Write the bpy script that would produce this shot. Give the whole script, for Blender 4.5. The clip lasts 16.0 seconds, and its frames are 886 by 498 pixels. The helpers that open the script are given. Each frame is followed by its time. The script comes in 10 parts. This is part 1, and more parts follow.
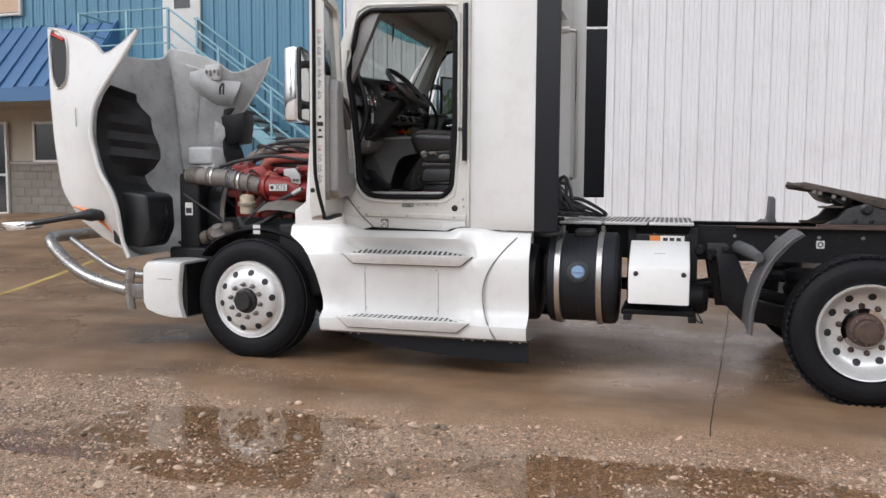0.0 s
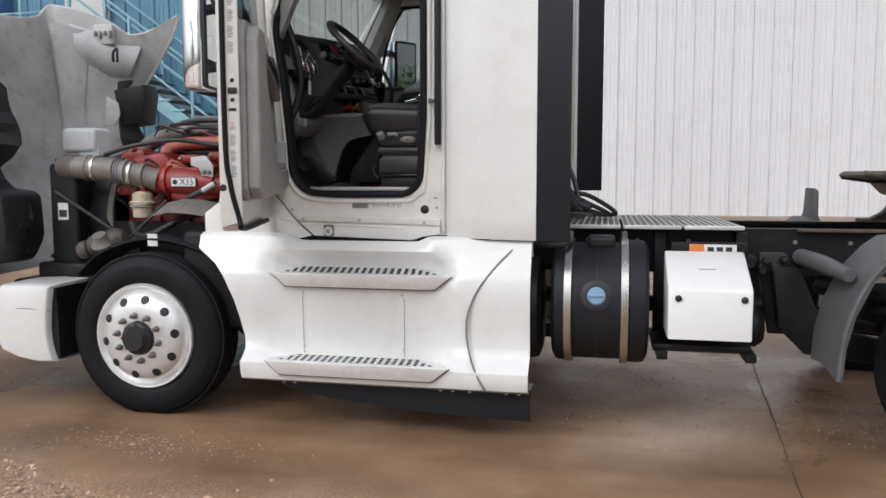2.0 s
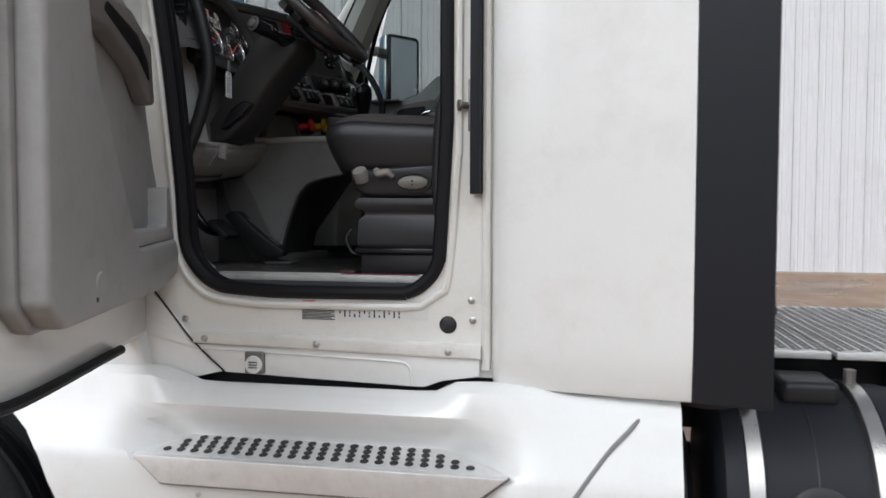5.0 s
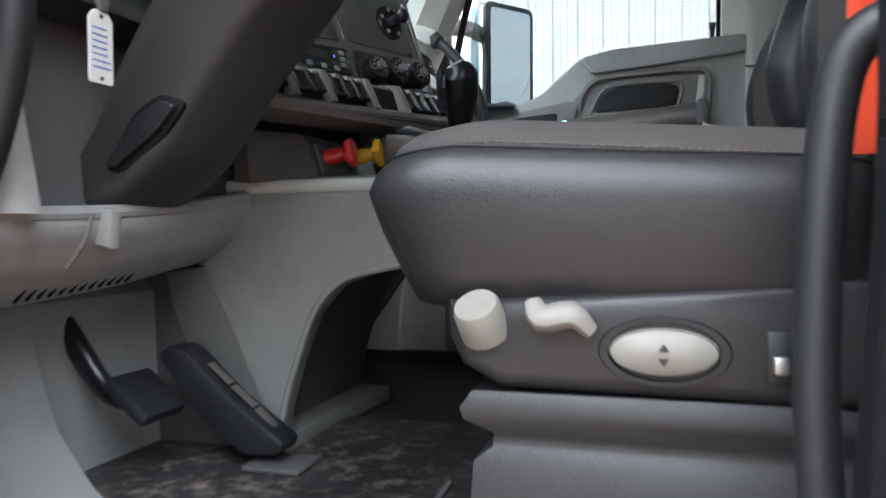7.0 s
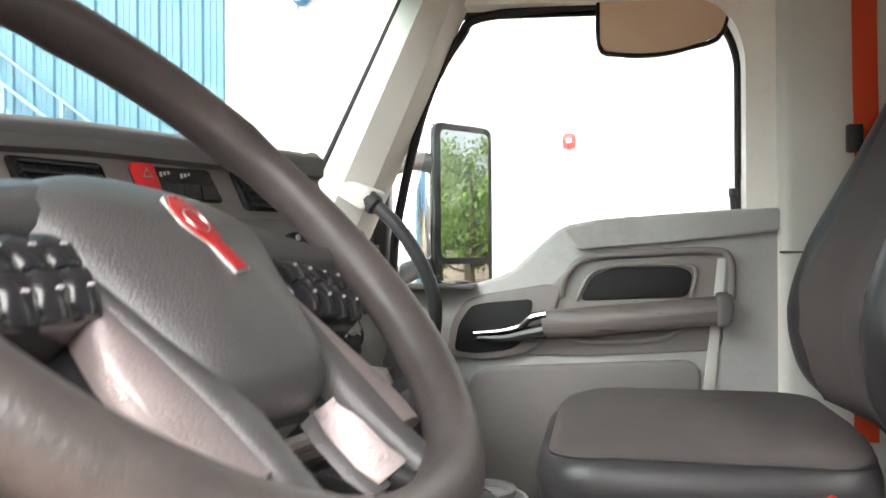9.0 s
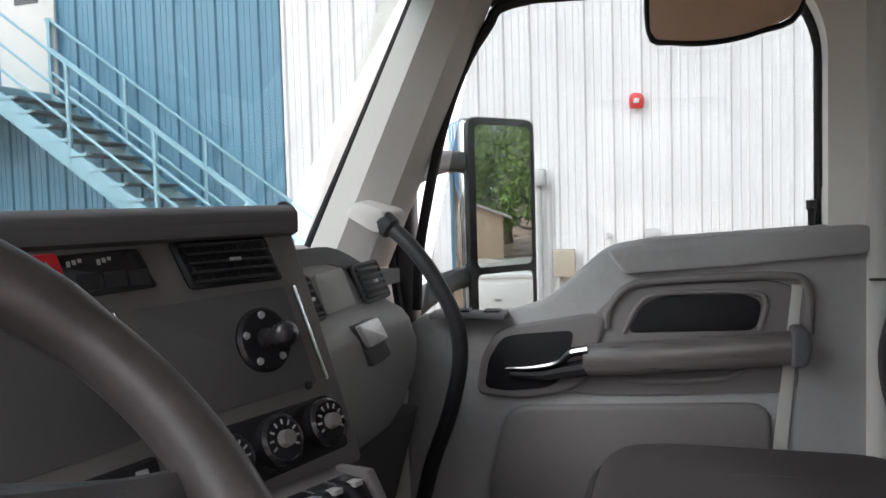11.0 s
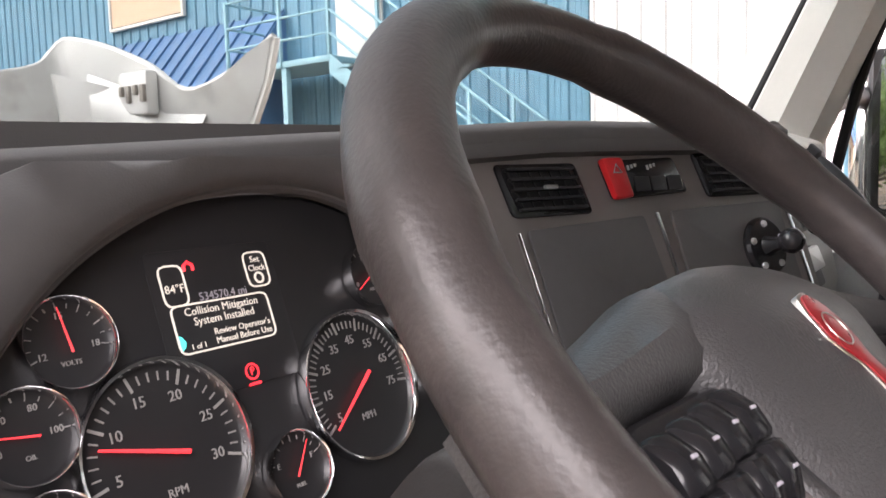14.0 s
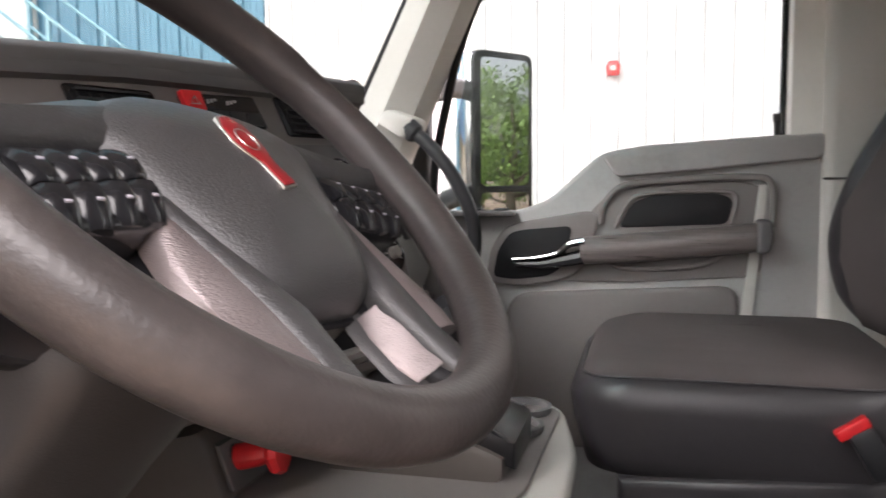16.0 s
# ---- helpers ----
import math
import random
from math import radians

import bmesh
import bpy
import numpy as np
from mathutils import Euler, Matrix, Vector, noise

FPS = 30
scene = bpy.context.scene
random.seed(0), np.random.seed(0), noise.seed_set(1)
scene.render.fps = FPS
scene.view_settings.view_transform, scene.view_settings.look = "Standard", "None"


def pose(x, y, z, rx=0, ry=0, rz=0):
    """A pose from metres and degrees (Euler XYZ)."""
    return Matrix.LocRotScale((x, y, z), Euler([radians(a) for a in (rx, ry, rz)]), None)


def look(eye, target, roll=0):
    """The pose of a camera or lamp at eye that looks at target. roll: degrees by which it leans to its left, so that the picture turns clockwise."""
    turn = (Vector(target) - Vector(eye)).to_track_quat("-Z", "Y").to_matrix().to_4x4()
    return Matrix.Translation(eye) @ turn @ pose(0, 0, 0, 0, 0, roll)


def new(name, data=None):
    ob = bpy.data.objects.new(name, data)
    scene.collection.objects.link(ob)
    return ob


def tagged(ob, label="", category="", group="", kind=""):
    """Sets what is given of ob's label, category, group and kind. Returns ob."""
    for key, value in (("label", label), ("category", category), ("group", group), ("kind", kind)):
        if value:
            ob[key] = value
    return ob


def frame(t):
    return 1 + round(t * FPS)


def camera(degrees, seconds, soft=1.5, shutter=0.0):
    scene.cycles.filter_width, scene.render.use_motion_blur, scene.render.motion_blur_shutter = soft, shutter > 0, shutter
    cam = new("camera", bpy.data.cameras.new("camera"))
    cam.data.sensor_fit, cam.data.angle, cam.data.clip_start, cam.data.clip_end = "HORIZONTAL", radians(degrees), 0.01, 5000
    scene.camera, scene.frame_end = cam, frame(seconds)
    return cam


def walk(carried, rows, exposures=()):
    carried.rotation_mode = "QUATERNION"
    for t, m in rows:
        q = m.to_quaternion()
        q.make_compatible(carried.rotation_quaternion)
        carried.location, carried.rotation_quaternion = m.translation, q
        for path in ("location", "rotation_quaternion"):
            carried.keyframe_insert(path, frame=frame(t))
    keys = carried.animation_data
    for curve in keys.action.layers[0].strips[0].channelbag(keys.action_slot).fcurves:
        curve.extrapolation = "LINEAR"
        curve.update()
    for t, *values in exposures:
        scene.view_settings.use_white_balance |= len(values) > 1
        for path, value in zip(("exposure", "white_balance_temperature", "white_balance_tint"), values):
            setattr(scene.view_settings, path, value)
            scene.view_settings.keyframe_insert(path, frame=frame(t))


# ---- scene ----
# A tractor unit on a wet lot: the camera walks up to the open driver's door, climbs in and looks over the dash.
# x runs to the truck's rear, y to its right side, z up; the front axle stands at x = 0, the centre line at y = 0.
cam = camera(59.0, 16.0, soft=1.5, shutter=0.3)
PATH = [
    (0, (3.492, -7.149, 1.493), (2.936, -5.234, 1.337), 0.3),
    (0.5, (3.319, -6.837, 1.468), (2.786, -4.917, 1.301), 0.1),
    (1, (3.151, -6.463, 1.463), (2.655, -4.534, 1.285), -0.0),
    (1.5, (2.933, -6.013, 1.523), (2.482, -4.074, 1.333), -0.1),
    (2, (2.867, -5.552, 1.531), (2.459, -3.602, 1.343), -0.1),
    (2.5, (2.755, -5.127, 1.553), (2.382, -3.17, 1.377), -0.1),
    (3, (2.571, -4.796, 1.593), (2.211, -2.835, 1.438), -0.1),
    (5.5, (2.053, -2.8, 1.69), (1.649, -0.843, 1.606), 0.2),
    (6, (1.821, -2.359, 1.734), (1.374, -0.411, 1.661), 0.1),
    (6.5, (1.723, -1.965, 1.772), (1.223, -0.029, 1.709), 0.3),
    (7, (1.649, -1.536, 1.869), (1.096, 0.385, 1.819), -0.3),
    (7.5, (1.532, -1.274, 1.937), (0.984, 0.649, 1.901), -0.3),
    (8, (1.426, -1.047, 2.08), (0.951, 0.896, 2.067), -0.3),
    (8.5, (1.447, -0.985, 2.236), (1.07, 0.979, 2.239), -0.3),
    (11, (1.522, -0.696, 2.494), (0.952, 1.218, 2.384), -1.6),
    (11.5, (1.466, -0.686, 2.504), (0.861, 1.214, 2.349), -1.7),
    (12, (1.4, -0.765, 2.514), (0.662, 1.086, 2.333), -0.9),
    (12.5, (1.363, -0.816, 2.496), (0.456, 0.956, 2.309), -0.8),
    (13, (1.344, -0.849, 2.482), (0.298, 0.846, 2.298), -0.7),
    (13.5, (1.32, -0.899, 2.459), (0.175, 0.73, 2.273), -0.7),
    (14, (1.316, -0.926, 2.444), (0.121, 0.666, 2.254), -1.6),
    (14.5, (1.351, -0.941, 2.417), (0.185, 0.673, 2.222), -1.2),
    (15, (1.404, -0.951, 2.396), (0.368, 0.748, 2.205), -0.7),
    (15.5, (1.455, -0.961, 2.365), (0.674, 0.871, 2.182), -0.7),
    (16, (1.484, -0.969, 2.341), (0.988, 0.961, 2.166), -0.5),
]
walk(cam, [(t, look(eye, target, roll)) for t, eye, target, roll in PATH],
     exposures=[(0.0, -0.3, 6120, 12), (5.3, -0.25, 5950, 9), (6.5, 0.5, 5820, 8), (7.0, 1.75, 5800, 7), (7.5, 2.15, 6400, 10), (8.0, 2.75, 6650, 11), (8.7, 2.8, 6650, 11),
                (11.0, 1.5, 6250, 17), (12.5, 1.55, 6250, 17), (13.2, 1.7, 6400, 19), (14.0, 1.95, 6650, 21), (16.0, 2.05, 6650, 19)])

# ---------------------------------------------------------------- light
world = bpy.data.worlds.new("overcast_sky")
scene.world = world
world.use_nodes = True
wn = world.node_tree.nodes
wl = world.node_tree.links
wn.clear()
sky = wn.new("ShaderNodeTexSky")
sky.sky_type = "NISHITA"
sky.sun_disc = False
sky.sun_elevation = radians(42)
sky.sun_rotation = radians(217)
sky.air_density, sky.dust_density, sky.ozone_density = 1.0, 6.0, 1.0
# thick cloud takes the blue out of the sky
grey = wn.new("ShaderNodeHueSaturation")
grey.inputs["Saturation"].default_value = 0.16
back = wn.new("ShaderNodeBackground")
back.inputs["Strength"].default_value = 0.15
wout = wn.new("ShaderNodeOutputWorld")
wl.new(sky.outputs[0], grey.inputs["Color"])
wl.new(grey.outputs[0], back.inputs["Color"])
wl.new(back.outputs[0], wout.inputs["Surface"])

sun_data = bpy.data.lights.new("sun", "SUN")
sun_data.energy, sun_data.angle, sun_data.color = 1.0, radians(40), (1.0, 0.98, 0.955)
sun = new("sun", sun_data)
sun.matrix_world = look((0, 0, 0), (-0.6, 0.8, -0.9))


# ---------------------------------------------------------------- materials
def material(name, colour, rough=0.5, metal=0.0, vary=0.12, scale=6.0, fine=90.0, bump=0.05, bump_scale=0.0,
             dirt=None, dirt_amount=0.0, coat=0.0, spec=0.5, rough_vary=0.08, stretch=(1, 1, 1), piece=0.0):
    """A principled surface with two scales of colour variation, uneven gloss, fine relief and, where given, dirt."""
    m = bpy.data.materials.new(name)
    m.use_nodes = True
    n, l = m.node_tree.nodes, m.node_tree.links
    b = n["Principled BSDF"]
    b.inputs["Metallic"].default_value = metal
    b.inputs["Specular IOR Level"].default_value = spec
    b.inputs["Coat Weight"].default_value = coat
    b.inputs["Coat Roughness"].default_value = 0.06
    tc = n.new("ShaderNodeTexCoord")
    mp = n.new("ShaderNodeMapping")
    mp.inputs["Scale"].default_value = stretch
    l.new(tc.outputs["Object"], mp.inputs["Vector"])
    big = n.new("ShaderNodeTexNoise")
    big.inputs["Scale"].default_value = scale
    big.inputs["Detail"].default_value = 6
    small = n.new("ShaderNodeTexNoise")
    small.inputs["Scale"].default_value = fine
    small.inputs["Detail"].default_value = 3
    for t in (big, small):
        l.new(mp.outputs[0], t.inputs["Vector"])
    mix = n.new("ShaderNodeMath")
    mix.operation = "MULTIPLY_ADD"
    mix.inputs[1].default_value = 0.35
    l.new(small.outputs["Fac"], mix.inputs[0])
    l.new(big.outputs["Fac"], mix.inputs[2])
    last = mix.outputs[0]
    if piece:
        info = n.new("ShaderNodeObjectInfo")
        add = n.new("ShaderNodeMath")
        add.operation = "MULTIPLY_ADD"
        add.inputs[1].default_value = piece
        l.new(info.outputs["Random"], add.inputs[0])
        l.new(last, add.inputs[2])
        last = add.outputs[0]
    ramp = n.new("ShaderNodeMapRange")
    ramp.inputs["From Min"].default_value, ramp.inputs["From Max"].default_value = 0.35, 1.0
    ramp.inputs["To Min"].default_value, ramp.inputs["To Max"].default_value = 1 - vary, 1 + vary
    l.new(last, ramp.inputs["Value"])
    col = n.new("ShaderNodeMix")
    col.data_type, col.blend_type = "RGBA", "MULTIPLY"
    col.inputs["Factor"].default_value = 1.0
    col.inputs["A"].default_value = (*colour, 1)
    l.new(ramp.outputs[0], col.inputs["B"])
    out = col.outputs["Result"]
    if dirt:
        spots = n.new("ShaderNodeTexNoise")
        spots.inputs["Scale"].default_value = scale * 2.3
        spots.inputs["Detail"].default_value = 9
        spots.inputs["Roughness"].default_value = 0.7
        l.new(tc.outputs["Object"], spots.inputs["Vector"])
        cut = n.new("ShaderNodeMapRange")
        cut.inputs["From Min"].default_value, cut.inputs["From Max"].default_value = 0.5, 0.75
        cut.inputs["To Max"].default_value = dirt_amount
        l.new(spots.outputs["Fac"], cut.inputs["Value"])
        dm = n.new("ShaderNodeMix")
        dm.data_type = "RGBA"
        dm.inputs["B"].default_value = (*dirt, 1)
        l.new(cut.outputs[0], dm.inputs["Factor"])
        l.new(out, dm.inputs["A"])
        out = dm.outputs["Result"]
    l.new(out, b.inputs["Base Color"])
    gloss = n.new("ShaderNodeMapRange")
    gloss.inputs["To Min"].default_value = max(0.01, rough - rough_vary)
    gloss.inputs["To Max"].default_value = min(1.0, rough + rough_vary)
    l.new(big.outputs["Fac"], gloss.inputs["Value"])
    l.new(gloss.outputs[0], b.inputs["Roughness"])
    if bump:
        rel = n.new("ShaderNodeTexNoise")
        rel.inputs["Scale"].default_value = bump_scale or fine * 2
        rel.inputs["Detail"].default_value = 2
        l.new(mp.outputs[0], rel.inputs["Vector"])
        bp = n.new("ShaderNodeBump")
        bp.inputs["Strength"].default_value = bump
        bp.inputs["Distance"].default_value = 0.003
        l.new(rel.outputs["Fac"], bp.inputs["Height"])
        l.new(bp.outputs[0], b.inputs["Normal"])
    return m


def glowing(name, colour, strength):
    m = bpy.data.materials.new(name)
    m.use_nodes = True
    b = m.node_tree.nodes["Principled BSDF"]
    b.inputs["Base Color"].default_value = (*colour, 1)
    b.inputs["Emission Color"].default_value = (*colour, 1)
    b.inputs["Emission Strength"].default_value = strength
    return m


def clear(name, tint, rough=0.0, ior=1.45):
    """Thin glass: a mirror that grows towards grazing angles over a tinted clear sheet."""
    m = bpy.data.materials.new(name)
    m.use_nodes = True
    n, l = m.node_tree.nodes, m.node_tree.links
    n.clear()
    o = n.new("ShaderNodeOutputMaterial")
    t = n.new("ShaderNodeBsdfTransparent")
    t.inputs["Color"].default_value = (*tint, 1)
    g = n.new("ShaderNodeBsdfGlossy")
    g.inputs["Roughness"].default_value = rough
    lw = n.new("ShaderNodeLayerWeight")
    lw.inputs["Blend"].default_value = 0.5
    p5 = n.new("ShaderNodeMath")
    p5.operation = "POWER"
    p5.inputs[1].default_value = 5.0
    l.new(lw.outputs["Facing"], p5.inputs[0])
    f0 = ((ior - 1) / (ior + 1)) ** 2
    f = n.new("ShaderNodeMath")
    f.operation = "MULTIPLY_ADD"
    f.inputs[1].default_value, f.inputs[2].default_value = 1 - f0, f0
    l.new(p5.outputs[0], f.inputs[0])
    mx = n.new("ShaderNodeMixShader")
    l.new(f.outputs[0], mx.inputs[0])
    l.new(t.outputs[0], mx.inputs[1])
    l.new(g.outputs[0], mx.inputs[2])
    l.new(mx.outputs[0], o.inputs["Surface"])
    return m


WHITE = material("white_truck_paint", (0.80, 0.80, 0.78), 0.22, vary=0.03, scale=2, bump=0.015, bump_scale=40, coat=0.5, dirt=(0.42, 0.36, 0.28), dirt_amount=0.16)
JAMB = material("white_jamb_paint", (0.76, 0.75, 0.71), 0.38, vary=0.05, scale=3, bump=0.02, dirt=(0.36, 0.30, 0.22), dirt_amount=0.3)
FIBRE = material("bare_grey_fibreglass", (0.47, 0.47, 0.46), 0.36, vary=0.34, scale=2.6, bump=0.25, bump_scale=45, dirt=(0.16, 0.14, 0.115), dirt_amount=0.6)
BLACK = material("black_plastic", (0.014, 0.015, 0.017), 0.48, vary=0.3, bump=0.12, bump_scale=350)
EXTEND = material("dark_grey_rubber_panel", (0.013, 0.0145, 0.019), 0.55, vary=0.15, scale=1.5, bump=0.06, spec=0.3)
LINER = material("black_fender_liner", (0.009, 0.0095, 0.011), 0.55, vary=0.35, scale=5, bump=0.2, bump_scale=60, dirt=(0.05, 0.043, 0.036), dirt_amount=0.2, spec=0.3)
FRAME = material("black_chassis_paint", (0.008, 0.0085, 0.010), 0.5, vary=0.3, scale=8, bump=0.15, bump_scale=120, dirt=(0.06, 0.045, 0.034), dirt_amount=0.2, spec=0.3)
RUBBER = material("tyre_rubber", (0.0065, 0.007, 0.009), 0.6, vary=0.25, scale=9, bump=0.15, bump_scale=160, dirt=(0.035, 0.031, 0.028), dirt_amount=0.2, spec=0.22)
ALLOY = material("polished_aluminium", (0.80, 0.80, 0.79), 0.38, 0.55, vary=0.07, scale=14, bump=0.03, dirt=(0.45, 0.42, 0.38), dirt_amount=0.25)
RING = material("bright_gauge_ring", (0.82, 0.82, 0.83), 0.10, 1.0, vary=0.05, bump=0, rough_vary=0.03)
CHROME = material("chrome", (0.85, 0.86, 0.87), 0.06, 1.0, vary=0.03, bump=0, rough_vary=0.03)
STEEL = material("worn_grey_steel", (0.24, 0.23, 0.22), 0.5, 0.7, vary=0.3, scale=18, bump=0.2, dirt=(0.17, 0.09, 0.05), dirt_amount=0.4)
RUST = material("rusty_hub_iron", (0.11, 0.075, 0.06), 0.7, 0.4, vary=0.4, scale=26, bump=0.35)
SILLM = material("brushed_sill_aluminium", (0.66, 0.65, 0.62), 0.36, 0.35, vary=0.15, scale=10, bump=0.05, dirt=(0.36, 0.31, 0.25), dirt_amount=0.5)
BLUEH = material("blue_silicone_hose", (0.10, 0.14, 0.30), 0.5, vary=0.3, scale=16, bump=0.1, dirt=(0.34, 0.31, 0.28), dirt_amount=0.7)
CREAM = material("yellowed_plastic_tank", (0.55, 0.48, 0.36), 0.5, vary=0.15, scale=8, bump=0.1, dirt=(0.2, 0.16, 0.12), dirt_amount=0.6)
STRAP = material("brushed_steel_strap", (0.62, 0.60, 0.57), 0.3, 1.0, vary=0.12, scale=12, bump=0.05, stretch=(1, 1, 0.05))
RED = material("engine_red_paint", (0.30, 0.030, 0.026), 0.42, vary=0.35, scale=14, bump=0.2, bump_scale=90, dirt=(0.07, 0.045, 0.04), dirt_amount=0.6)
PINK = material("faded_red_pipe_paint", (0.42, 0.12, 0.09), 0.5, vary=0.3, scale=12, bump=0.15, dirt=(0.2, 0.13, 0.1), dirt_amount=0.5)
PIPE = material("dusty_grey_pipe", (0.23, 0.21, 0.19), 0.55, 0.3, vary=0.25, scale=10, bump=0.15, dirt=(0.16, 0.13, 0.10), dirt_amount=0.5)
HOSE = material("black_rubber_hose", (0.03, 0.03, 0.033), 0.55, vary=0.25, bump=0.1)
BOTTLE = material("milky_washer_bottle", (0.60, 0.62, 0.62), 0.42, vary=0.1, scale=6, bump=0.05, dirt=(0.3, 0.28, 0.25), dirt_amount=0.4)
MAGENTA = material("maroon_inlay", (0.22, 0.02, 0.05), 0.4, vary=0.2, bump=0.1)
LABEL = material("white_sticker_paper", (0.72, 0.72, 0.70), 0.5, vary=0.04, bump=0)
INK = material("black_print", (0.03, 0.03, 0.03), 0.6, vary=0.05, bump=0)
ORANGE_INK = material("orange_print", (0.65, 0.22, 0.05), 0.5, vary=0.05, bump=0)
AMBER = material("amber_lens", (0.75, 0.20, 0.03), 0.2, vary=0.1, bump=0)
DEEPRED = material("deep_red_enamel", (0.30, 0.018, 0.022), 0.3, vary=0.15, scale=60, bump=0)
RED_INK = material("red_print", (0.60, 0.05, 0.04), 0.5, vary=0.05, bump=0)
BLUECAP = material("pale_blue_cap", (0.22, 0.34, 0.50), 0.4, vary=0.1, bump=0.05)

DASHP = material("pale_grey_dash_plastic", (0.36, 0.355, 0.335), 0.58, vary=0.06, scale=4, bump=0.12, bump_scale=600)
DASH = material("dark_grey_dash_plastic", (0.100, 0.098, 0.099), 0.55, vary=0.12, scale=5, bump=0.12, bump_scale=700)
PANEL = material("taupe_grey_panel_plastic", (0.168, 0.155, 0.149), 0.5, vary=0.1, scale=5, bump=0.12, bump_scale=700)
TRIM = material("mid_grey_trim_plastic", (0.34, 0.337, 0.330), 0.55, vary=0.08, scale=4, bump=0.2, bump_scale=600, dirt=(0.06, 0.055, 0.05), dirt_amount=0.25)
PILLAR = material("pale_grey_pillar_trim", (0.49, 0.485, 0.455), 0.62, vary=0.06, scale=4, bump=0.15, bump_scale=500)
LEATHER = material("near_black_vinyl", (0.026, 0.025, 0.027), 0.36, vary=0.25, scale=5, bump=0.16, bump_scale=420)
CLOTH = material("dark_woven_seat_cloth", (0.066, 0.056, 0.055), 0.85, vary=0.2, scale=8, fine=400, bump=0.6, bump_scale=900)
GRIP = material("worn_steering_leather", (0.046, 0.040, 0.039), 0.38, vary=0.32, scale=7, bump=0.12, bump_scale=300, dirt=(0.115, 0.098, 0.092), dirt_amount=0.4)
PADM = material("black_grained_airbag_pad", (0.058, 0.057, 0.058), 0.40, vary=0.15, bump=0.24, bump_scale=620, coat=0.08)
GLOSSY = material("glossy_black_buttons", (0.016, 0.016, 0.018), 0.2, vary=0.1, bump=0.02)
SILVER = material("satin_silver_inlay", (0.33, 0.285, 0.285), 0.33, 0.6, vary=0.12, scale=10, bump=0.35, bump_scale=420, stretch=(1, 1, 3))
WOODG = material("dark_wood_grain_inlay", (0.14, 0.125, 0.12), 0.3, 0.2, vary=0.3, scale=9, bump=0.05, stretch=(1, 14, 14))
MAT = material("dirty_black_floor_mat", (0.040, 0.040, 0.042), 0.5, vary=0.5, scale=11, fine=140, bump=0.6, bump_scale=90, dirt=(0.36, 0.30, 0.245), dirt_amount=0.9)
GREASE = material("greasy_black_hub_iron", (0.018, 0.018, 0.020), 0.38, vary=0.5, scale=22, bump=0.3, bump_scale=80, dirt=(0.10, 0.085, 0.07), dirt_amount=0.4)
FLOORV = material("black_vinyl_floor", (0.050, 0.050, 0.051), 0.6, vary=0.3, scale=5, bump=0.3, bump_scale=150)
REDK = material("red_plastic_knob", (0.55, 0.018, 0.022), 0.35, vary=0.08, bump=0.03)
YELK = material("yellow_plastic_knob", (0.72, 0.42, 0.02), 0.35, vary=0.08, bump=0.03)
WHITEK = material("white_plastic_knob", (0.26, 0.245, 0.22), 0.45, vary=0.06, scale=20, bump=0.05, dirt=(0.2, 0.17, 0.13), dirt_amount=0.3)
BELT = material("orange_safety_belt", (0.62, 0.055, 0.012), 0.7, vary=0.1, fine=300, bump=0.4, bump_scale=700)
JOINT = material("dirty_slab_joint", (0.075, 0.055, 0.042), 0.8, vary=0.3, scale=9, bump=0.2)
CONSOLE = material("dark_taupe_console_plastic", (0.078, 0.068, 0.061), 0.42, vary=0.12, scale=5, bump=0.1, bump_scale=600)
COLM = material("dark_column_plastic", (0.033, 0.032, 0.032), 0.5, vary=0.12, scale=5, bump=0.1, bump_scale=600)
JOINTG = material("grey_joint_rubber", (0.20, 0.20, 0.20), 0.6, vary=0.15, scale=9, bump=0.1)
SHIFT = material("black_shifter_plastic", (0.006, 0.006, 0.007), 0.32, vary=0.1, bump=0.04, spec=0.3)
TUNNEL = material("grey_engine_cover_plastic", (0.215, 0.212, 0.205), 0.5, vary=0.08, scale=4, bump=0.2, bump_scale=600, dirt=(0.06, 0.055, 0.05), dirt_amount=0.25)
FIFTH = material("greasy_brown_fifth_wheel_iron", (0.085, 0.068, 0.056), 0.55, 0.1, vary=0.5, scale=14, bump=0.4, bump_scale=70, dirt=(0.015, 0.014, 0.014), dirt_amount=0.55)
QUARTER = material("grey_fender_plastic", (0.105, 0.106, 0.110), 0.55, vary=0.25, scale=6, bump=0.15, bump_scale=90, dirt=(0.12, 0.10, 0.08), dirt_amount=0.2)
GUARDM = material("dull_guard_steel", (0.42, 0.41, 0.40), 0.28, 0.85, vary=0.25, scale=7, bump=0.08, dirt=(0.12, 0.10, 0.085), dirt_amount=0.4)
STITCH = material("pale_seat_stitching", (0.13, 0.115, 0.10), 0.8, vary=0.1, bump=0)
# black of the rubber seals, also used as painted shade in recesses
SEAL_SHADE = material("black_seals_and_recess_shade", (0.0075, 0.0075, 0.009), 0.55, vary=0.2, bump=0.1, spec=0.25)
FACE = material("black_gauge_face", (0.022, 0.022, 0.024), 0.4, vary=0.1, bump=0)
NEEDLE = glowing("lit_red_needle", (0.9, 0.05, 0.06), 0.35)
LCDW = glowing("lit_white_characters", (0.70, 0.66, 0.58), 0.22)
LCDG = glowing("lit_grey_characters", (0.40, 0.38, 0.42), 0.06)
LCDR = glowing("lit_red_symbol", (0.9, 0.03, 0.04), 0.6)
LCDB = glowing("lit_blue_dot", (0.05, 0.12, 1.0), 1.6)
LCDC = glowing("lit_teal_mark", (0.05, 0.75, 0.65), 0.5)
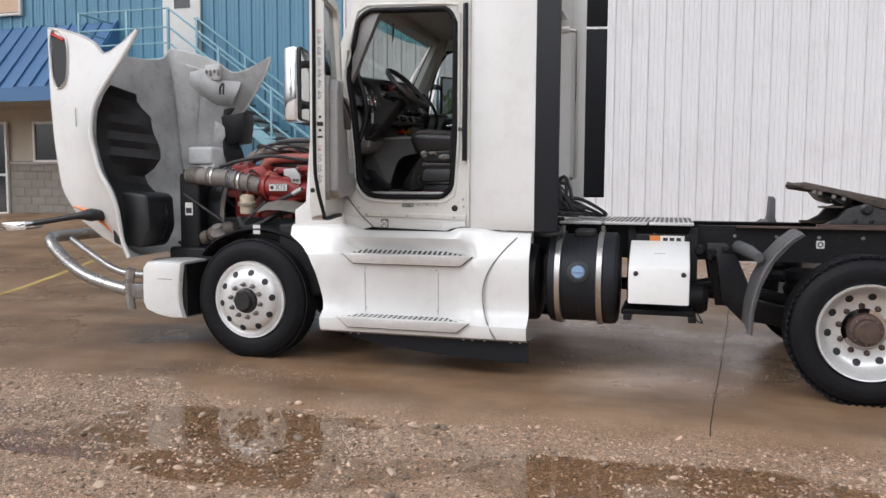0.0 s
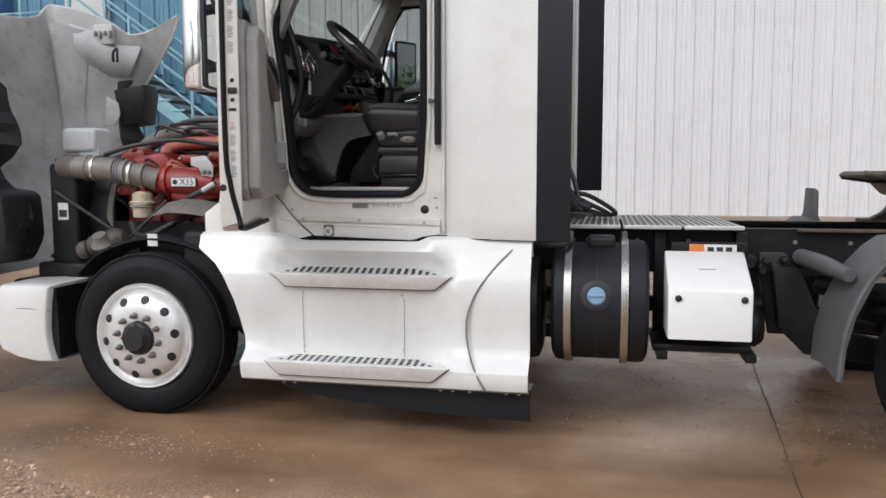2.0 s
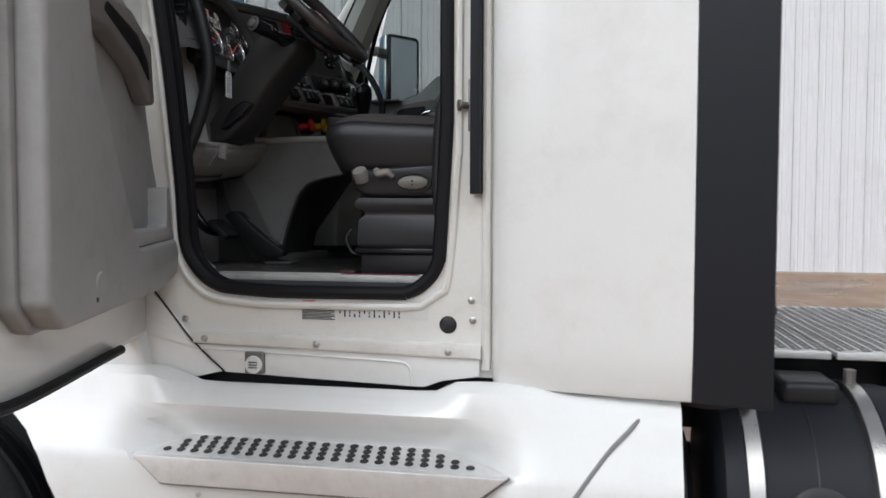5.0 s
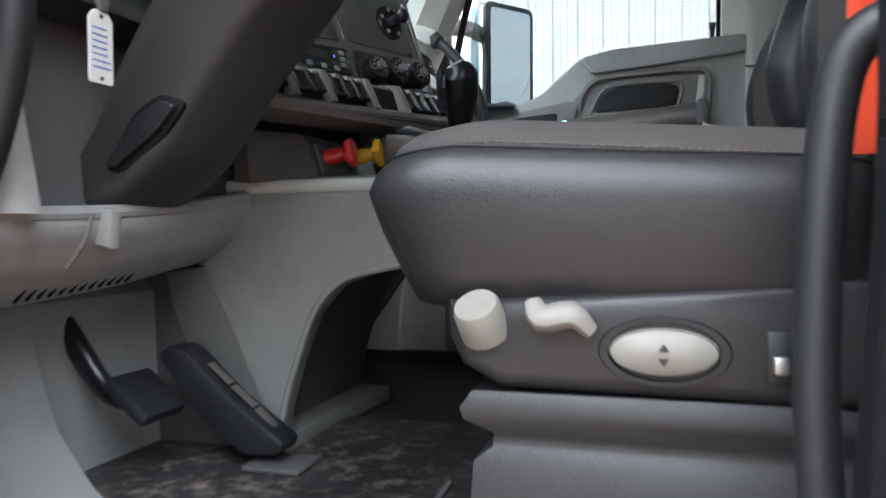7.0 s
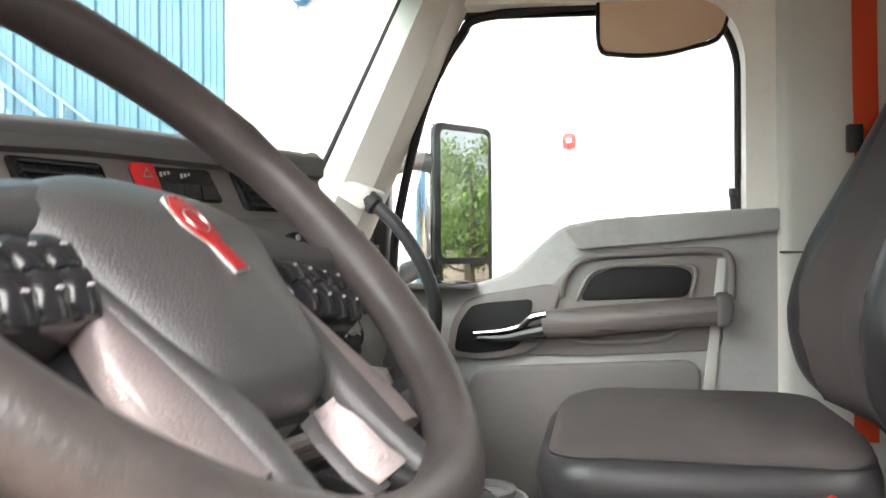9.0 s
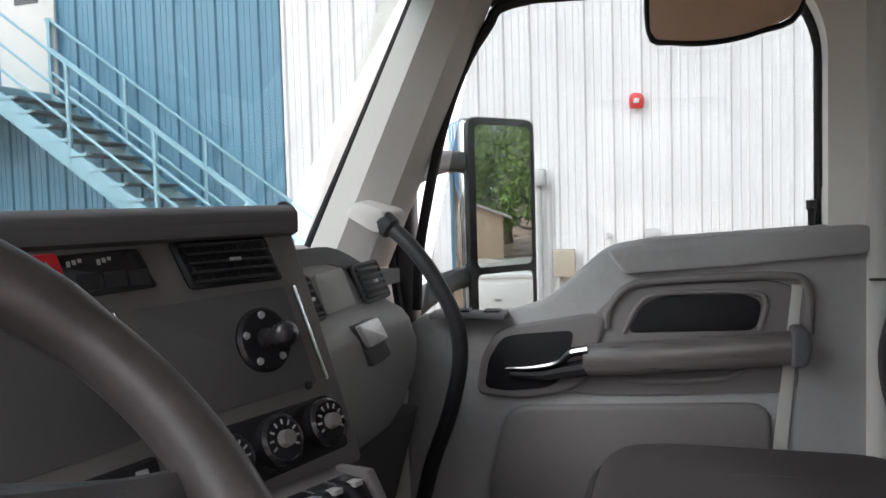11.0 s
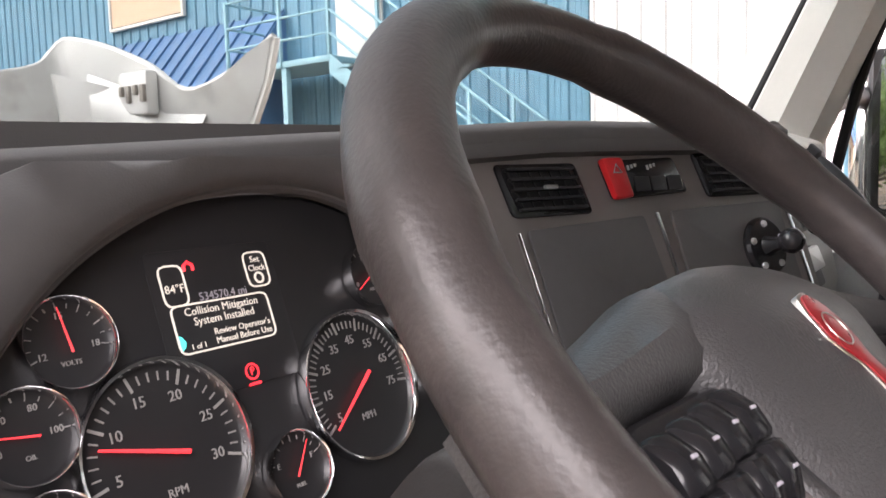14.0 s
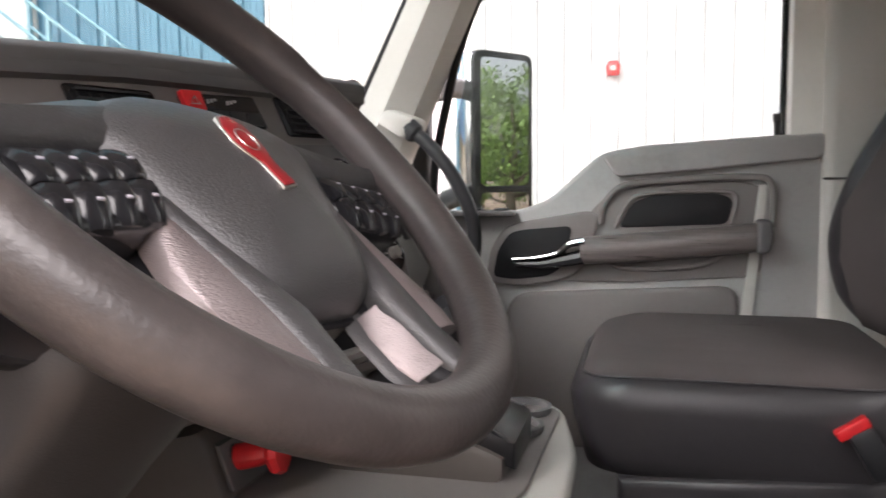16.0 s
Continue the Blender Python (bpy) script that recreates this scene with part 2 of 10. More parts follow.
PRINT = material("white_dial_print", (0.36, 0.36, 0.35), 0.5, vary=0.03, bump=0)
VISOR = material("tan_sun_visor_cloth", (0.58, 0.42, 0.30), 0.8, vary=0.08, bump=0.2)
LEVER = material("chromed_lever", (0.50, 0.50, 0.50), 0.16, 1.0, vary=0.1, bump=0)
SCREW = material("zinc_screw", (0.5, 0.5, 0.5), 0.35, 0.9, vary=0.1, bump=0)

WALLW = material("white_painted_steel_sheet", (0.74, 0.74, 0.75), 0.42, vary=0.05, scale=0.7, bump=0.04, bump_scale=9, stretch=(1, 1, 0.12), dirt=(0.5, 0.48, 0.46), dirt_amount=0.25)
WALLB = material("blue_painted_steel_sheet", (0.105, 0.255, 0.36), 0.45, vary=0.08, scale=0.7, bump=0.04, bump_scale=9, stretch=(1, 1, 0.12), dirt=(0.16, 0.27, 0.36), dirt_amount=0.3)
AWNB = material("blue_standing_seam_steel", (0.060, 0.150, 0.30), 0.4, vary=0.1, scale=1, bump=0.03)
STAIRB = material("pale_blue_stair_paint", (0.23, 0.42, 0.50), 0.5, vary=0.1, scale=5, bump=0.1, dirt=(0.2, 0.25, 0.27), dirt_amount=0.3)
TREADM = material("grey_stair_tread", (0.12, 0.14, 0.15), 0.6, 0.3, vary=0.2, scale=6, bump=0.3)
STUCCO = material("beige_stucco", (0.44, 0.39, 0.31), 0.85, vary=0.08, scale=3, bump=0.4, bump_scale=60)
BLOCK = material("grey_brown_split_block", (0.21, 0.19, 0.165), 0.9, vary=0.2, scale=6, bump=0.7, bump_scale=50, piece=0.25)
FOUND = material("concrete_foundation", (0.36, 0.33, 0.29), 0.85, vary=0.15, scale=3, bump=0.3, dirt=(0.2, 0.17, 0.14), dirt_amount=0.4)
DOORW = material("white_steel_door", (0.66, 0.65, 0.62), 0.5, vary=0.05, bump=0.03)
DARKGLASS = material("dark_window_glass", (0.015, 0.018, 0.02), 0.05, vary=0.1, bump=0, spec=0.8)
ALARM = material("red_alarm_plastic", (0.62, 0.05, 0.05), 0.4, vary=0.08, bump=0.03)
GALV = material("galvanised_conduit", (0.50, 0.51, 0.51), 0.45, 0.4, vary=0.12, bump=0.05)
SHEDM = material("tan_shed_sheet", (0.42, 0.33, 0.24), 0.6, vary=0.1, scale=1, bump=0.1, bump_scale=8)
LEAF = material("green_leaves", (0.12, 0.19, 0.045), 0.6, vary=0.45, scale=1.3, bump=0.1, piece=0.2)
BARK = material("grey_bark", (0.10, 0.08, 0.06), 0.9, vary=0.3, scale=6, bump=0.6, bump_scale=30)
YLINE = material("worn_yellow_line_paint", (0.55, 0.40, 0.12), 0.6, vary=0.25, scale=5, bump=0.2, dirt=(0.3, 0.24, 0.17), dirt_amount=0.6)
STONE = material("pale_gravel_stone", (0.42, 0.315, 0.235), 0.42, vary=0.45, scale=9, bump=0.3, bump_scale=60)
GLASS = clear("thin_window_glass", (0.64, 0.67, 0.66))
GREENGLASS = clear("faintly_green_glass", (0.60, 0.632, 0.625))
MIRROR = material("mirror_silver", (0.86, 0.88, 0.88), 0.012, 1.0, vary=0.01, bump=0, rough_vary=0.008)


def ground_material():
    """Wet stained concrete that turns to fine brown gravel in front, damp and shiny in patches."""
    m = bpy.data.materials.new("wet_concrete_and_gravel")
    m.use_nodes = True
    n, l = m.node_tree.nodes, m.node_tree.links
    b = n["Principled BSDF"]
    tc = n.new("ShaderNodeTexCoord")

    def noise_at(scale, detail=6, rough=0.55, stretch=None):
        t = n.new("ShaderNodeTexNoise")
        t.inputs["Scale"].default_value, t.inputs["Detail"].default_value, t.inputs["Roughness"].default_value = scale, detail, rough
        if stretch:
            mp = n.new("ShaderNodeMapping")
            mp.inputs["Scale"].default_value = stretch
            l.new(tc.outputs["Object"], mp.inputs["Vector"])
            l.new(mp.outputs[0], t.inputs["Vector"])
        else:
            l.new(tc.outputs["Object"], t.inputs["Vector"])
        return t.outputs["Fac"]

    def ramp(fac, stops):
        r = n.new("ShaderNodeValToRGB")
        while len(r.color_ramp.elements) < len(stops):
            r.color_ramp.elements.new(0.5)
        for e, (p, c) in zip(r.color_ramp.elements, stops):
            e.position, e.color = p, (*c, 1)
        l.new(fac, r.inputs["Fac"])
        return r.outputs["Color"]

    slab = ramp(noise_at(0.9, 9, 0.62), ((0.30, (0.150, 0.092, 0.053)), (0.5, (0.262, 0.168, 0.101)), (0.72, (0.375, 0.266, 0.178))))
    streak = noise_at(1.6, 7, 0.6, (0.25, 1.6, 1))
    st = n.new("ShaderNodeMix")
    st.data_type, st.blend_type = "RGBA", "MULTIPLY"
    st.inputs["Factor"].default_value = 0.65
    l.new(slab, st.inputs["A"])
    l.new(ramp(streak, ((0.32, (0.55, 0.48, 0.42)), (0.62, (1.2, 1.14, 1.06)))), st.inputs["B"])
    grit = ramp(noise_at(110, 5, 0.8), ((0.34, (0.080, 0.048, 0.029)), (0.5, (0.36, 0.242, 0.158)), (0.66, (0.72, 0.56, 0.42))))
    cell = n.new("ShaderNodeTexVoronoi")
    cell.inputs["Scale"].default_value = 105.0
    l.new(tc.outputs["Object"], cell.inputs["Vector"])
    peb = n.new("ShaderNodeMix")
    peb.data_type, peb.blend_type = "RGBA", "MULTIPLY"
    peb.inputs["Factor"].default_value = 0.8
    pick = n.new("ShaderNodeSeparateColor")
    l.new(cell.outputs["Color"], pick.inputs[0])
    l.new(grit, peb.inputs["A"])
    l.new(ramp(pick.outputs[0], ((0.0, (0.42, 0.36, 0.32)), (0.55, (1.0, 0.96, 0.92)), (1.0, (1.75, 1.62, 1.50)))), peb.inputs["B"])
    grit = peb.outputs["Result"]
    # where the gravel begins: a wandering line across the front of the slab
    sep = n.new("ShaderNodeSeparateXYZ")
    l.new(tc.outputs["Object"], sep.inputs[0])
    edge = n.new("ShaderNodeMath")
    edge.operation = "MULTIPLY_ADD"
    edge.inputs[1].default_value = 0.9
    l.new(noise_at(1.1, 6), edge.inputs[0])
    l.new(sep.outputs["Y"], edge.inputs[2])
    cut = n.new("ShaderNodeMapRange")
    cut.inputs["From Min"].default_value, cut.inputs["From Max"].default_value = -1.45, -1.95
    l.new(edge.outputs[0], cut.inputs["Value"])
    mx = n.new("ShaderNodeMix")
    mx.data_type = "RGBA"
    l.new(cut.outputs[0], mx.inputs["Factor"])
    l.new(st.outputs["Result"], mx.inputs["A"])
    l.new(grit, mx.inputs["B"])
    l.new(mx.outputs["Result"], b.inputs["Base Color"])
    wet = n.new("ShaderNodeMapRange")
    wet.inputs["From Min"].default_value, wet.inputs["From Max"].default_value = 0.36, 0.62
    wet.inputs["To Min"].default_value, wet.inputs["To Max"].default_value = 0.16, 0.6
    l.new(noise_at(0.55, 7), wet.inputs["Value"])
    l.new(wet.outputs[0], b.inputs["Roughness"])
    bp = n.new("ShaderNodeBump")
    bp.inputs["Strength"].default_value, bp.inputs["Distance"].default_value = 0.3, 0.006
    l.new(noise_at(70, 4, 0.7), bp.inputs["Height"])
    l.new(bp.outputs[0], b.inputs["Normal"])
    return m


GROUND = ground_material()


# ---------------------------------------------------------------- mesh helpers
def shade(mesh, sharp=35):
    mesh.shade_smooth()
    mesh.set_sharp_from_angle(angle=radians(sharp))


def mesh_of(name, verts, faces, mat, sharp=35, flip=True):
    me = bpy.data.meshes.new(name)
    me.from_pydata([tuple(v) for v in verts], [], faces)
    if flip:
        bm = bmesh.new()
        bm.from_mesh(me)
        bmesh.ops.recalc_face_normals(bm, faces=bm.faces)
        bm.to_mesh(me)
        bm.free()
    me.materials.append(mat)
    shade(me, sharp)
    return me


def put(name, me, parent=None, label="", m=None):
    ob = new(name, me)
    if m is not None:
        ob.matrix_world = m
    if parent is not None:
        ob.parent = parent
        inv = parent.matrix_world.inverted() if parent.matrix_world else Matrix()
        ob.matrix_parent_inverse = inv
    if label:
        ob["label"] = label
    return ob


class Shape:
    """Collects pieces of one mesh."""

    def __init__(self):
        self.v, self.f = [], []

    def add(self, verts, faces):
        k = len(self.v)
        self.v += [Vector(p) for p in verts]
        self.f += [tuple(i + k for i in f) for f in faces]
        return self

    def moved(self, m):
        self.v = [m @ p for p in self.v]
        return self

    def join(self, other, m=None):
        return self.add([m @ p for p in other.v] if m is not None else other.v, other.f)

    def box(self, x0, x1, y0, y1, z0, z1, r=0.0):
        """A box with its edges cut by r."""
        lo, hi = Vector((min(x0, x1), min(y0, y1), min(z0, z1))), Vector((max(x0, x1), max(y0, y1), max(z0, z1)))
        bm = bmesh.new()
        bmesh.ops.create_cube(bm, size=1, matrix=Matrix.Translation((lo + hi) / 2) @ Matrix.Diagonal((*(hi - lo), 1)))
        if r:
            bmesh.ops.bevel(bm, geom=bm.edges[:], offset=min(r, min(hi - lo) * 0.48), segments=2 if r < 0.02 else 4, profile=0.5, affect="EDGES", clamp_overlap=True)
        bm.verts.index_update()
        self.add([p.co for p in bm.verts], [[p.index for p in f.verts] for f in bm.faces])
        bm.free()
        return self

    def prism(self, pts, axis, a, b, r=0.0, seg=2):
        """The outline pts drawn in the two other axes and drawn out along axis from a to b."""
        def at(p, h):
            return {"x": (h, p[0], p[1]), "y": (p[0], h, p[1]), "z": (p[0], p[1], h)}[axis]
        bm = bmesh.new()
        lo = [bm.verts.new(at(p, a)) for p in pts]
        hi = [bm.verts.new(at(p, b)) for p in pts]
        n = len(pts)
        bm.faces.new(lo), bm.faces.new(hi[::-1])
        for i in range(n):
            bm.faces.new((lo[i], hi[i], hi[(i + 1) % n], lo[(i + 1) % n]))
        bmesh.ops.recalc_face_normals(bm, faces=bm.faces)
        if r:
            bm.edges.ensure_lookup_table()
            caps = [e for e in bm.edges if abs((e.verts[0].co - e.verts[1].co)["xyz".index(axis)]) < 1e-6]
            bmesh.ops.bevel(bm, geom=caps, offset=r, segments=seg, profile=0.5, affect="EDGES", clamp_overlap=True)
        bm.verts.index_update()
        self.add([p.co for p in bm.verts], [[p.index for p in f.verts] for f in bm.faces])
        bm.free()
        return self

    def lathe(self, profile, at=(0, 0, 0), axis=(0, -1, 0), seg=40, closed=False, arc=360):
        """Turns (radius, height) pairs about an axis."""
        q = Vector(axis).normalized().to_track_quat("Z", "Y").to_matrix()
        o = Vector(at)
        k = seg if arc == 360 else seg + 1
        verts = [o + q @ Vector((r * math.cos(radians(arc) * j / seg), r * math.sin(radians(arc) * j / seg), h)) for r, h in profile for j in range(k)]
        n = len(profile)
        faces = []
        for i in range(n if closed else n - 1):
            for j in range(seg):
                a, b = i * k + j, i * k + (j + 1) % k
                c, d = ((i + 1) % n) * k + (j + 1) % k, ((i + 1) % n) * k + j
                faces.append((a, b, c, d))
        if not closed:
            faces.append(tuple(range(k))[::-1])
            faces.append(tuple((n - 1) * k + j for j in range(k)))
        return self.add(verts, faces)

    def tube(self, pts, r, seg=10, smooth=6, closed=False, flat=1.0):
        """A round bar along a smooth line through pts; r may be a list."""
        p = [Vector(a) for a in pts]
        rs = r if isinstance(r, (list, tuple)) else [r] * len(p)
        line, rad = [], []
        n = len(p)
        spans = n if closed else n - 1
        for i in range(spans):
            a, b = p[i], p[(i + 1) % n]
            z = p[i - 1] if (i or closed) else a * 2 - b
            c = p[(i + 2) % n] if (i + 2 < n or closed) else b * 2 - a
            for k in range(smooth):
                t = k / smooth
                line.append(0.5 * (2 * a + (b - z) * t + (2 * z - 5 * a + 4 * b - c) * t * t + (3 * a - z - 3 * b + c) * t ** 3))
                rad.append(rs[i] + (rs[(i + 1) % n] - rs[i]) * t)
        if not closed:
            line.append(p[-1]), rad.append(rs[-1])
        m = len(line)
        verts, up = [], None
        for i in range(m):
            d = (line[(i + 1) % m] - line[i - 1]) if closed else (line[min(i + 1, m - 1)] - line[max(i - 1, 0)])
            d.normalize()
            if up is None:
                up = Vector((0, 0, 1)) if abs(d.z) < 0.9 else Vector((1, 0, 0))
            side = d.cross(up).normalized()
            up = side.cross(d).normalized()
            for j in range(seg):
                w = 2 * math.pi * j / seg
                verts.append(line[i] + rad[i] * (side * math.cos(w) + up * math.sin(w) * flat))
        faces = []
        for i in range(m if closed else m - 1):
            for j in range(seg):
                faces.append((i * seg + j, i * seg + (j + 1) % seg, ((i + 1) % m) * seg + (j + 1) % seg, ((i + 1) % m) * seg + j))
        if not closed:
            faces.append(tuple(range(seg))[::-1])
            faces.append(tuple((m - 1) * seg + j for j in range(seg)))
        return self.add(verts, faces)

    def loft(self, rings, closed_ring=True, caps=True):
        """Skins rings of equal length."""
        n, k = len(rings), len(rings[0])
        verts = [p for ring in rings for p in ring]
        faces = []
        for i in range(n - 1):
            for j in range(k if closed_ring else k - 1):
                faces.append((i * k + j, i * k + (j + 1) % k, (i + 1) * k + (j + 1) % k, (i + 1) * k + j))
        if caps and closed_ring:
            faces.append(tuple(range(k))[::-1])
            faces.append(tuple((n - 1) * k + j for j in range(k)))
        return self.add(verts, faces)

    def sheet(self, grid, thick=None):
        """A sheet through a grid of points, given a thickness vector or a function of the point."""
        rows, cols = len(grid), len(grid[0])
        front = [Vector(p) for row in grid for p in row]
        faces = [(i * cols + j, i * cols + j + 1, (i + 1) * cols + j + 1, (i + 1) * cols + j) for i in range(rows - 1) for j in range(cols - 1)]
        if thick is None:
            return self.add(front, faces)
        rear = [p + (Vector(thick(p)) if callable(thick) else Vector(thick)) for p in front]
        k = rows * cols
        rim = [j for j in range(cols)] + [i * cols + cols - 1 for i in range(1, rows)] + [(rows - 1) * cols + j for j in range(cols - 2, -1, -1)] + [i * cols for i in range(rows - 2, 0, -1)]
        more = [tuple(v + k for v in f[::-1]) for f in faces]
        sides = [(rim[i], rim[i] + k, rim[(i + 1) % len(rim)] + k, rim[(i + 1) % len(rim)]) for i in range(len(rim))]
        return self.add(front + rear, faces + more + sides)

    def mesh(self, name, mat, sharp=35, flip=True):
        return mesh_of(name, self.v, self.f, mat, sharp, flip)


def part(name, shape, mat, parent, label="", sharp=35, flip=True):
    return put(name, shape.mesh(name, mat, sharp, flip), parent, label)


def thing(name, label, category, group="", kind="", at=(0, 0, 0)):
    ob = new(name)
    ob.matrix_world = Matrix.Translation(at)
    ob.empty_display_size = 0.1
    return tagged(ob, label, category, group, kind)


def structure(name, shape, mat, label, category, sharp=35, flip=True):
    return tagged(put(name, shape.mesh(name, mat, sharp, flip)), label, category, "", "structure")


def arc(cx, cy, r, a0, a1, n):
    return [(cx + r * math.cos(radians(a0 + (a1 - a0) * i / n)), cy + r * math.sin(radians(a0 + (a1 - a0) * i / n))) for i in range(n + 1)]


def rounded(pts, r, n=4):
    """The outline pts with its corners rounded."""
    out = []
    k = len(pts)
    for i in range(k):
        p, a, b = Vector(pts[i]), Vector(pts[i - 1]), Vector(pts[(i + 1) % k])
        rr = min(r, (a - p).length * 0.48, (b - p).length * 0.48)
        s, e = p + (a - p).normalized() * rr, p + (b - p).normalized() * rr
        for j in range(n + 1):
            t = j / n
            out.append(tuple(s * (1 - t) ** 2 + p * 2 * t * (1 - t) + e * t * t))
    return out


def text_shape(body, size, m, depth=0.0004, align="CENTER"):
    """Flat lettering as mesh, laid by the pose m."""
    cu = bpy.data.curves.new("lettering", "FONT")
    cu.body, cu.size, cu.extrude, cu.align_x, cu.align_y, cu.resolution_u = body, size, depth, align, "CENTER", 2
    ob = new("lettering", cu)
    me = bpy.data.meshes.new_from_object(ob)
    s = Shape().add([m @ v.co for v in me.vertices], [tuple(p.vertices) for p in me.polygons])
    bpy.data.objects.remove(ob)
    bpy.data.curves.remove(cu)
    bpy.data.meshes.remove(me)
    return s


# ---------------------------------------------------------------- the ground
def smooth(a, b, v):
    t = max(0.0, min(1.0, (v - a) / (b - a)))
    return t * t * (3 - 2 * t)


def lie(x, y):
    """Height of the lot: flat under the truck, rising to the building, a shallow dip in the gravel."""
    z = 0.83 * max(0.0, min(1.0, (y - 1.3) / 6.9)) ** 1.25
    dip = smooth(-1.75, -2.5, y)
    return z - 0.055 * dip + dip * 0.02 * noise.noise((x * 0.9, y * 0.9, 0)) + dip * 0.008 * noise.noise((x * 4, y * 4, 3))


def axis_steps(fine, ends):
    lo, hi, step = fine
    mid = [lo + step * i for i in range(int((hi - lo) / step) + 1)]
    return sorted(set(-e for e in ends) | set(mid) | set(ends))


xs = axis_steps((-5.0, 7.0, 0.12), (9, 12, 16, 24, 40, 80, 200, 900))
ys = axis_steps((-6.0, 9.0, 0.12), (12, 16, 24, 40, 80, 200, 900))
structure("ground", Shape().sheet([[(x, y, lie(x, y)) for x in xs] for y in ys]), GROUND,
          "wet brown-stained concrete lot running into brown gravel", "ground", 60, False)

# saw-cut joints in the slab, as narrow dark grooves
for name, run in (("slab_joint", [(3.78 + 0.09 * (y + 1.9) + 0.015 * noise.noise((y * 3, 0, 1)), y) for y in [-2.15 + 0.15 * i for i in range(46)]]),
                  ("slab_joint", [(x, 3.1 + 0.02 * noise.noise((x * 2, 5, 0))) for x in [-9 + 0.3 * i for i in range(60)]])):
    g = [[(x + (dx if name and abs(run[1][0] - run[0][0]) < 0.1 else 0), y + (0 if abs(run[1][0] - run[0][0]) < 0.1 else dx), lie(x, y) + 0.004) for x, y in run] for dx in (-0.005, 0.005)]
    structure(name, Shape().sheet(g), JOINT, "dark joint sawn into the concrete slab", "joint", 60, False)

for a, b in (((-5.2, 1.0), (-5.9, 4.2)), ((-9.4, 5.0), (-11.8, 7.0)), ((-6.6, 0.6), (-9.0, 4.6))):
    d = Vector((b[0] - a[0], b[1] - a[1])).normalized().orthogonal() * 0.05
    steps = [i / 14 for i in range(15)]
    g = [[(a[0] + (b[0] - a[0]) * t + s * d.x, a[1] + (b[1] - a[1]) * t + s * d.y, lie(a[0] + (b[0] - a[0]) * t, a[1] + (b[1] - a[1]) * t) + 0.006) for t in steps] for s in (-1, 1)]
    structure("parking_line", Shape().sheet(g), YLINE, "worn yellow parking line on the lot", "parking line", 60, False)

# standing water over the gravel
PUDDLE = clear("puddle_water", (0.80, 0.74, 0.66), 0.01, 1.33)
for px, py, rx, ry, lvl in ((0.85, -3.0, 1.75, 0.66, -0.050), (3.6, -3.05, 1.3, 0.40, -0.053)):
    ring = [[(px + rx * k * math.cos(radians(9 * j)) * (1 + 0.25 * noise.noise((math.cos(radians(9 * j)) * 1.7, math.sin(radians(9 * j)) * 1.7, px))),
              py + ry * k * math.sin(radians(9 * j)) * (1 + 0.35 * noise.noise((math.cos(radians(9 * j)) * 2.1, math.sin(radians(9 * j)) * 2.1, py))), lvl) for j in range(41)] for k in (0.001, 0.5, 1.0)]
    structure("puddle", Shape().sheet(ring), PUDDLE, "shallow rain puddle standing on the gravel", "puddle", 60, False)

# gravel: the nearest stones, all one heap
rng = random.Random(4)
gv, gf = [], []
ICO = [(0, 0, 1)] + [(0.9 * math.cos(radians(72 * i)), 0.9 * math.sin(radians(72 * i)), 0.42) for i in range(5)] + [(0.9 * math.cos(radians(72 * i + 36)), 0.9 * math.sin(radians(72 * i + 36)), -0.42) for i in range(5)] + [(0, 0, -1)]
ICOF = [(0, 1 + i, 1 + (i + 1) % 5) for i in range(5)] + [(1 + i, 6 + i, 1 + (i + 1) % 5) for i in range(5)] + [(6 + i, 6 + (i + 1) % 5, 1 + (i + 1) % 5) for i in range(5)] + [(11, 6 + (i + 1) % 5, 6 + i) for i in range(5)]
for i in range(44000):
    x, y = rng.uniform(-2.6, 5.0), rng.uniform(-4.6, -1.85)
    edge = -2.25 + 0.32 * noise.noise((x * 0.9, 0.3, 7)) + (0.16 if x < 0.6 else -0.05)
    if y > edge and rng.random() > 0.05 * math.exp(-(y - edge) * 5):
        continue
    s = 0.0028 + 0.0090 * rng.random() ** 3 + (0.024 * rng.random() if rng.random() < 0.009 else 0)
    m = Matrix.Translation((x, y, lie(x, y) + s * 0.25)) @ Euler((rng.uniform(-0.5, 0.5), rng.uniform(-0.5, 0.5), rng.uniform(0, 6.3))).to_matrix().to_4x4() @ Matrix.Diagonal((s * rng.uniform(0.9, 1.9), s * rng.uniform(0.8, 1.2), s * rng.uniform(0.38, 0.70), 1))
    k = len(gv)
    gv += [m @ Vector(p) * 1 for p in ICO]
    gf += [tuple(a + k for a in f) for f in ICOF]
# a few larger cobbles lying by the puddle
for x, y, s in ((0.93, -2.21, 0.026), (1.0, -2.206, 0.028), (0.54, -2.32, 0.018), (1.75, -2.22, 0.020), (1.0, -3.42, 0.022), (0.78, -3.47, 0.020), (0.53, -3.56, 0.024), (1.07, -3.37, 0.016)):
    m = Matrix.Translation((x, y, lie(x, y) + s * 0.3)) @ Euler((0.2, 0.1, x * 9)).to_matrix().to_4x4() @ Matrix.Diagonal((s * 1.3, s, s * 0.75, 1))
    k = len(gv)
    gv += [m @ Vector(p) for p in ICO]
    gf += [tuple(a + k for a in f) for f in ICOF]
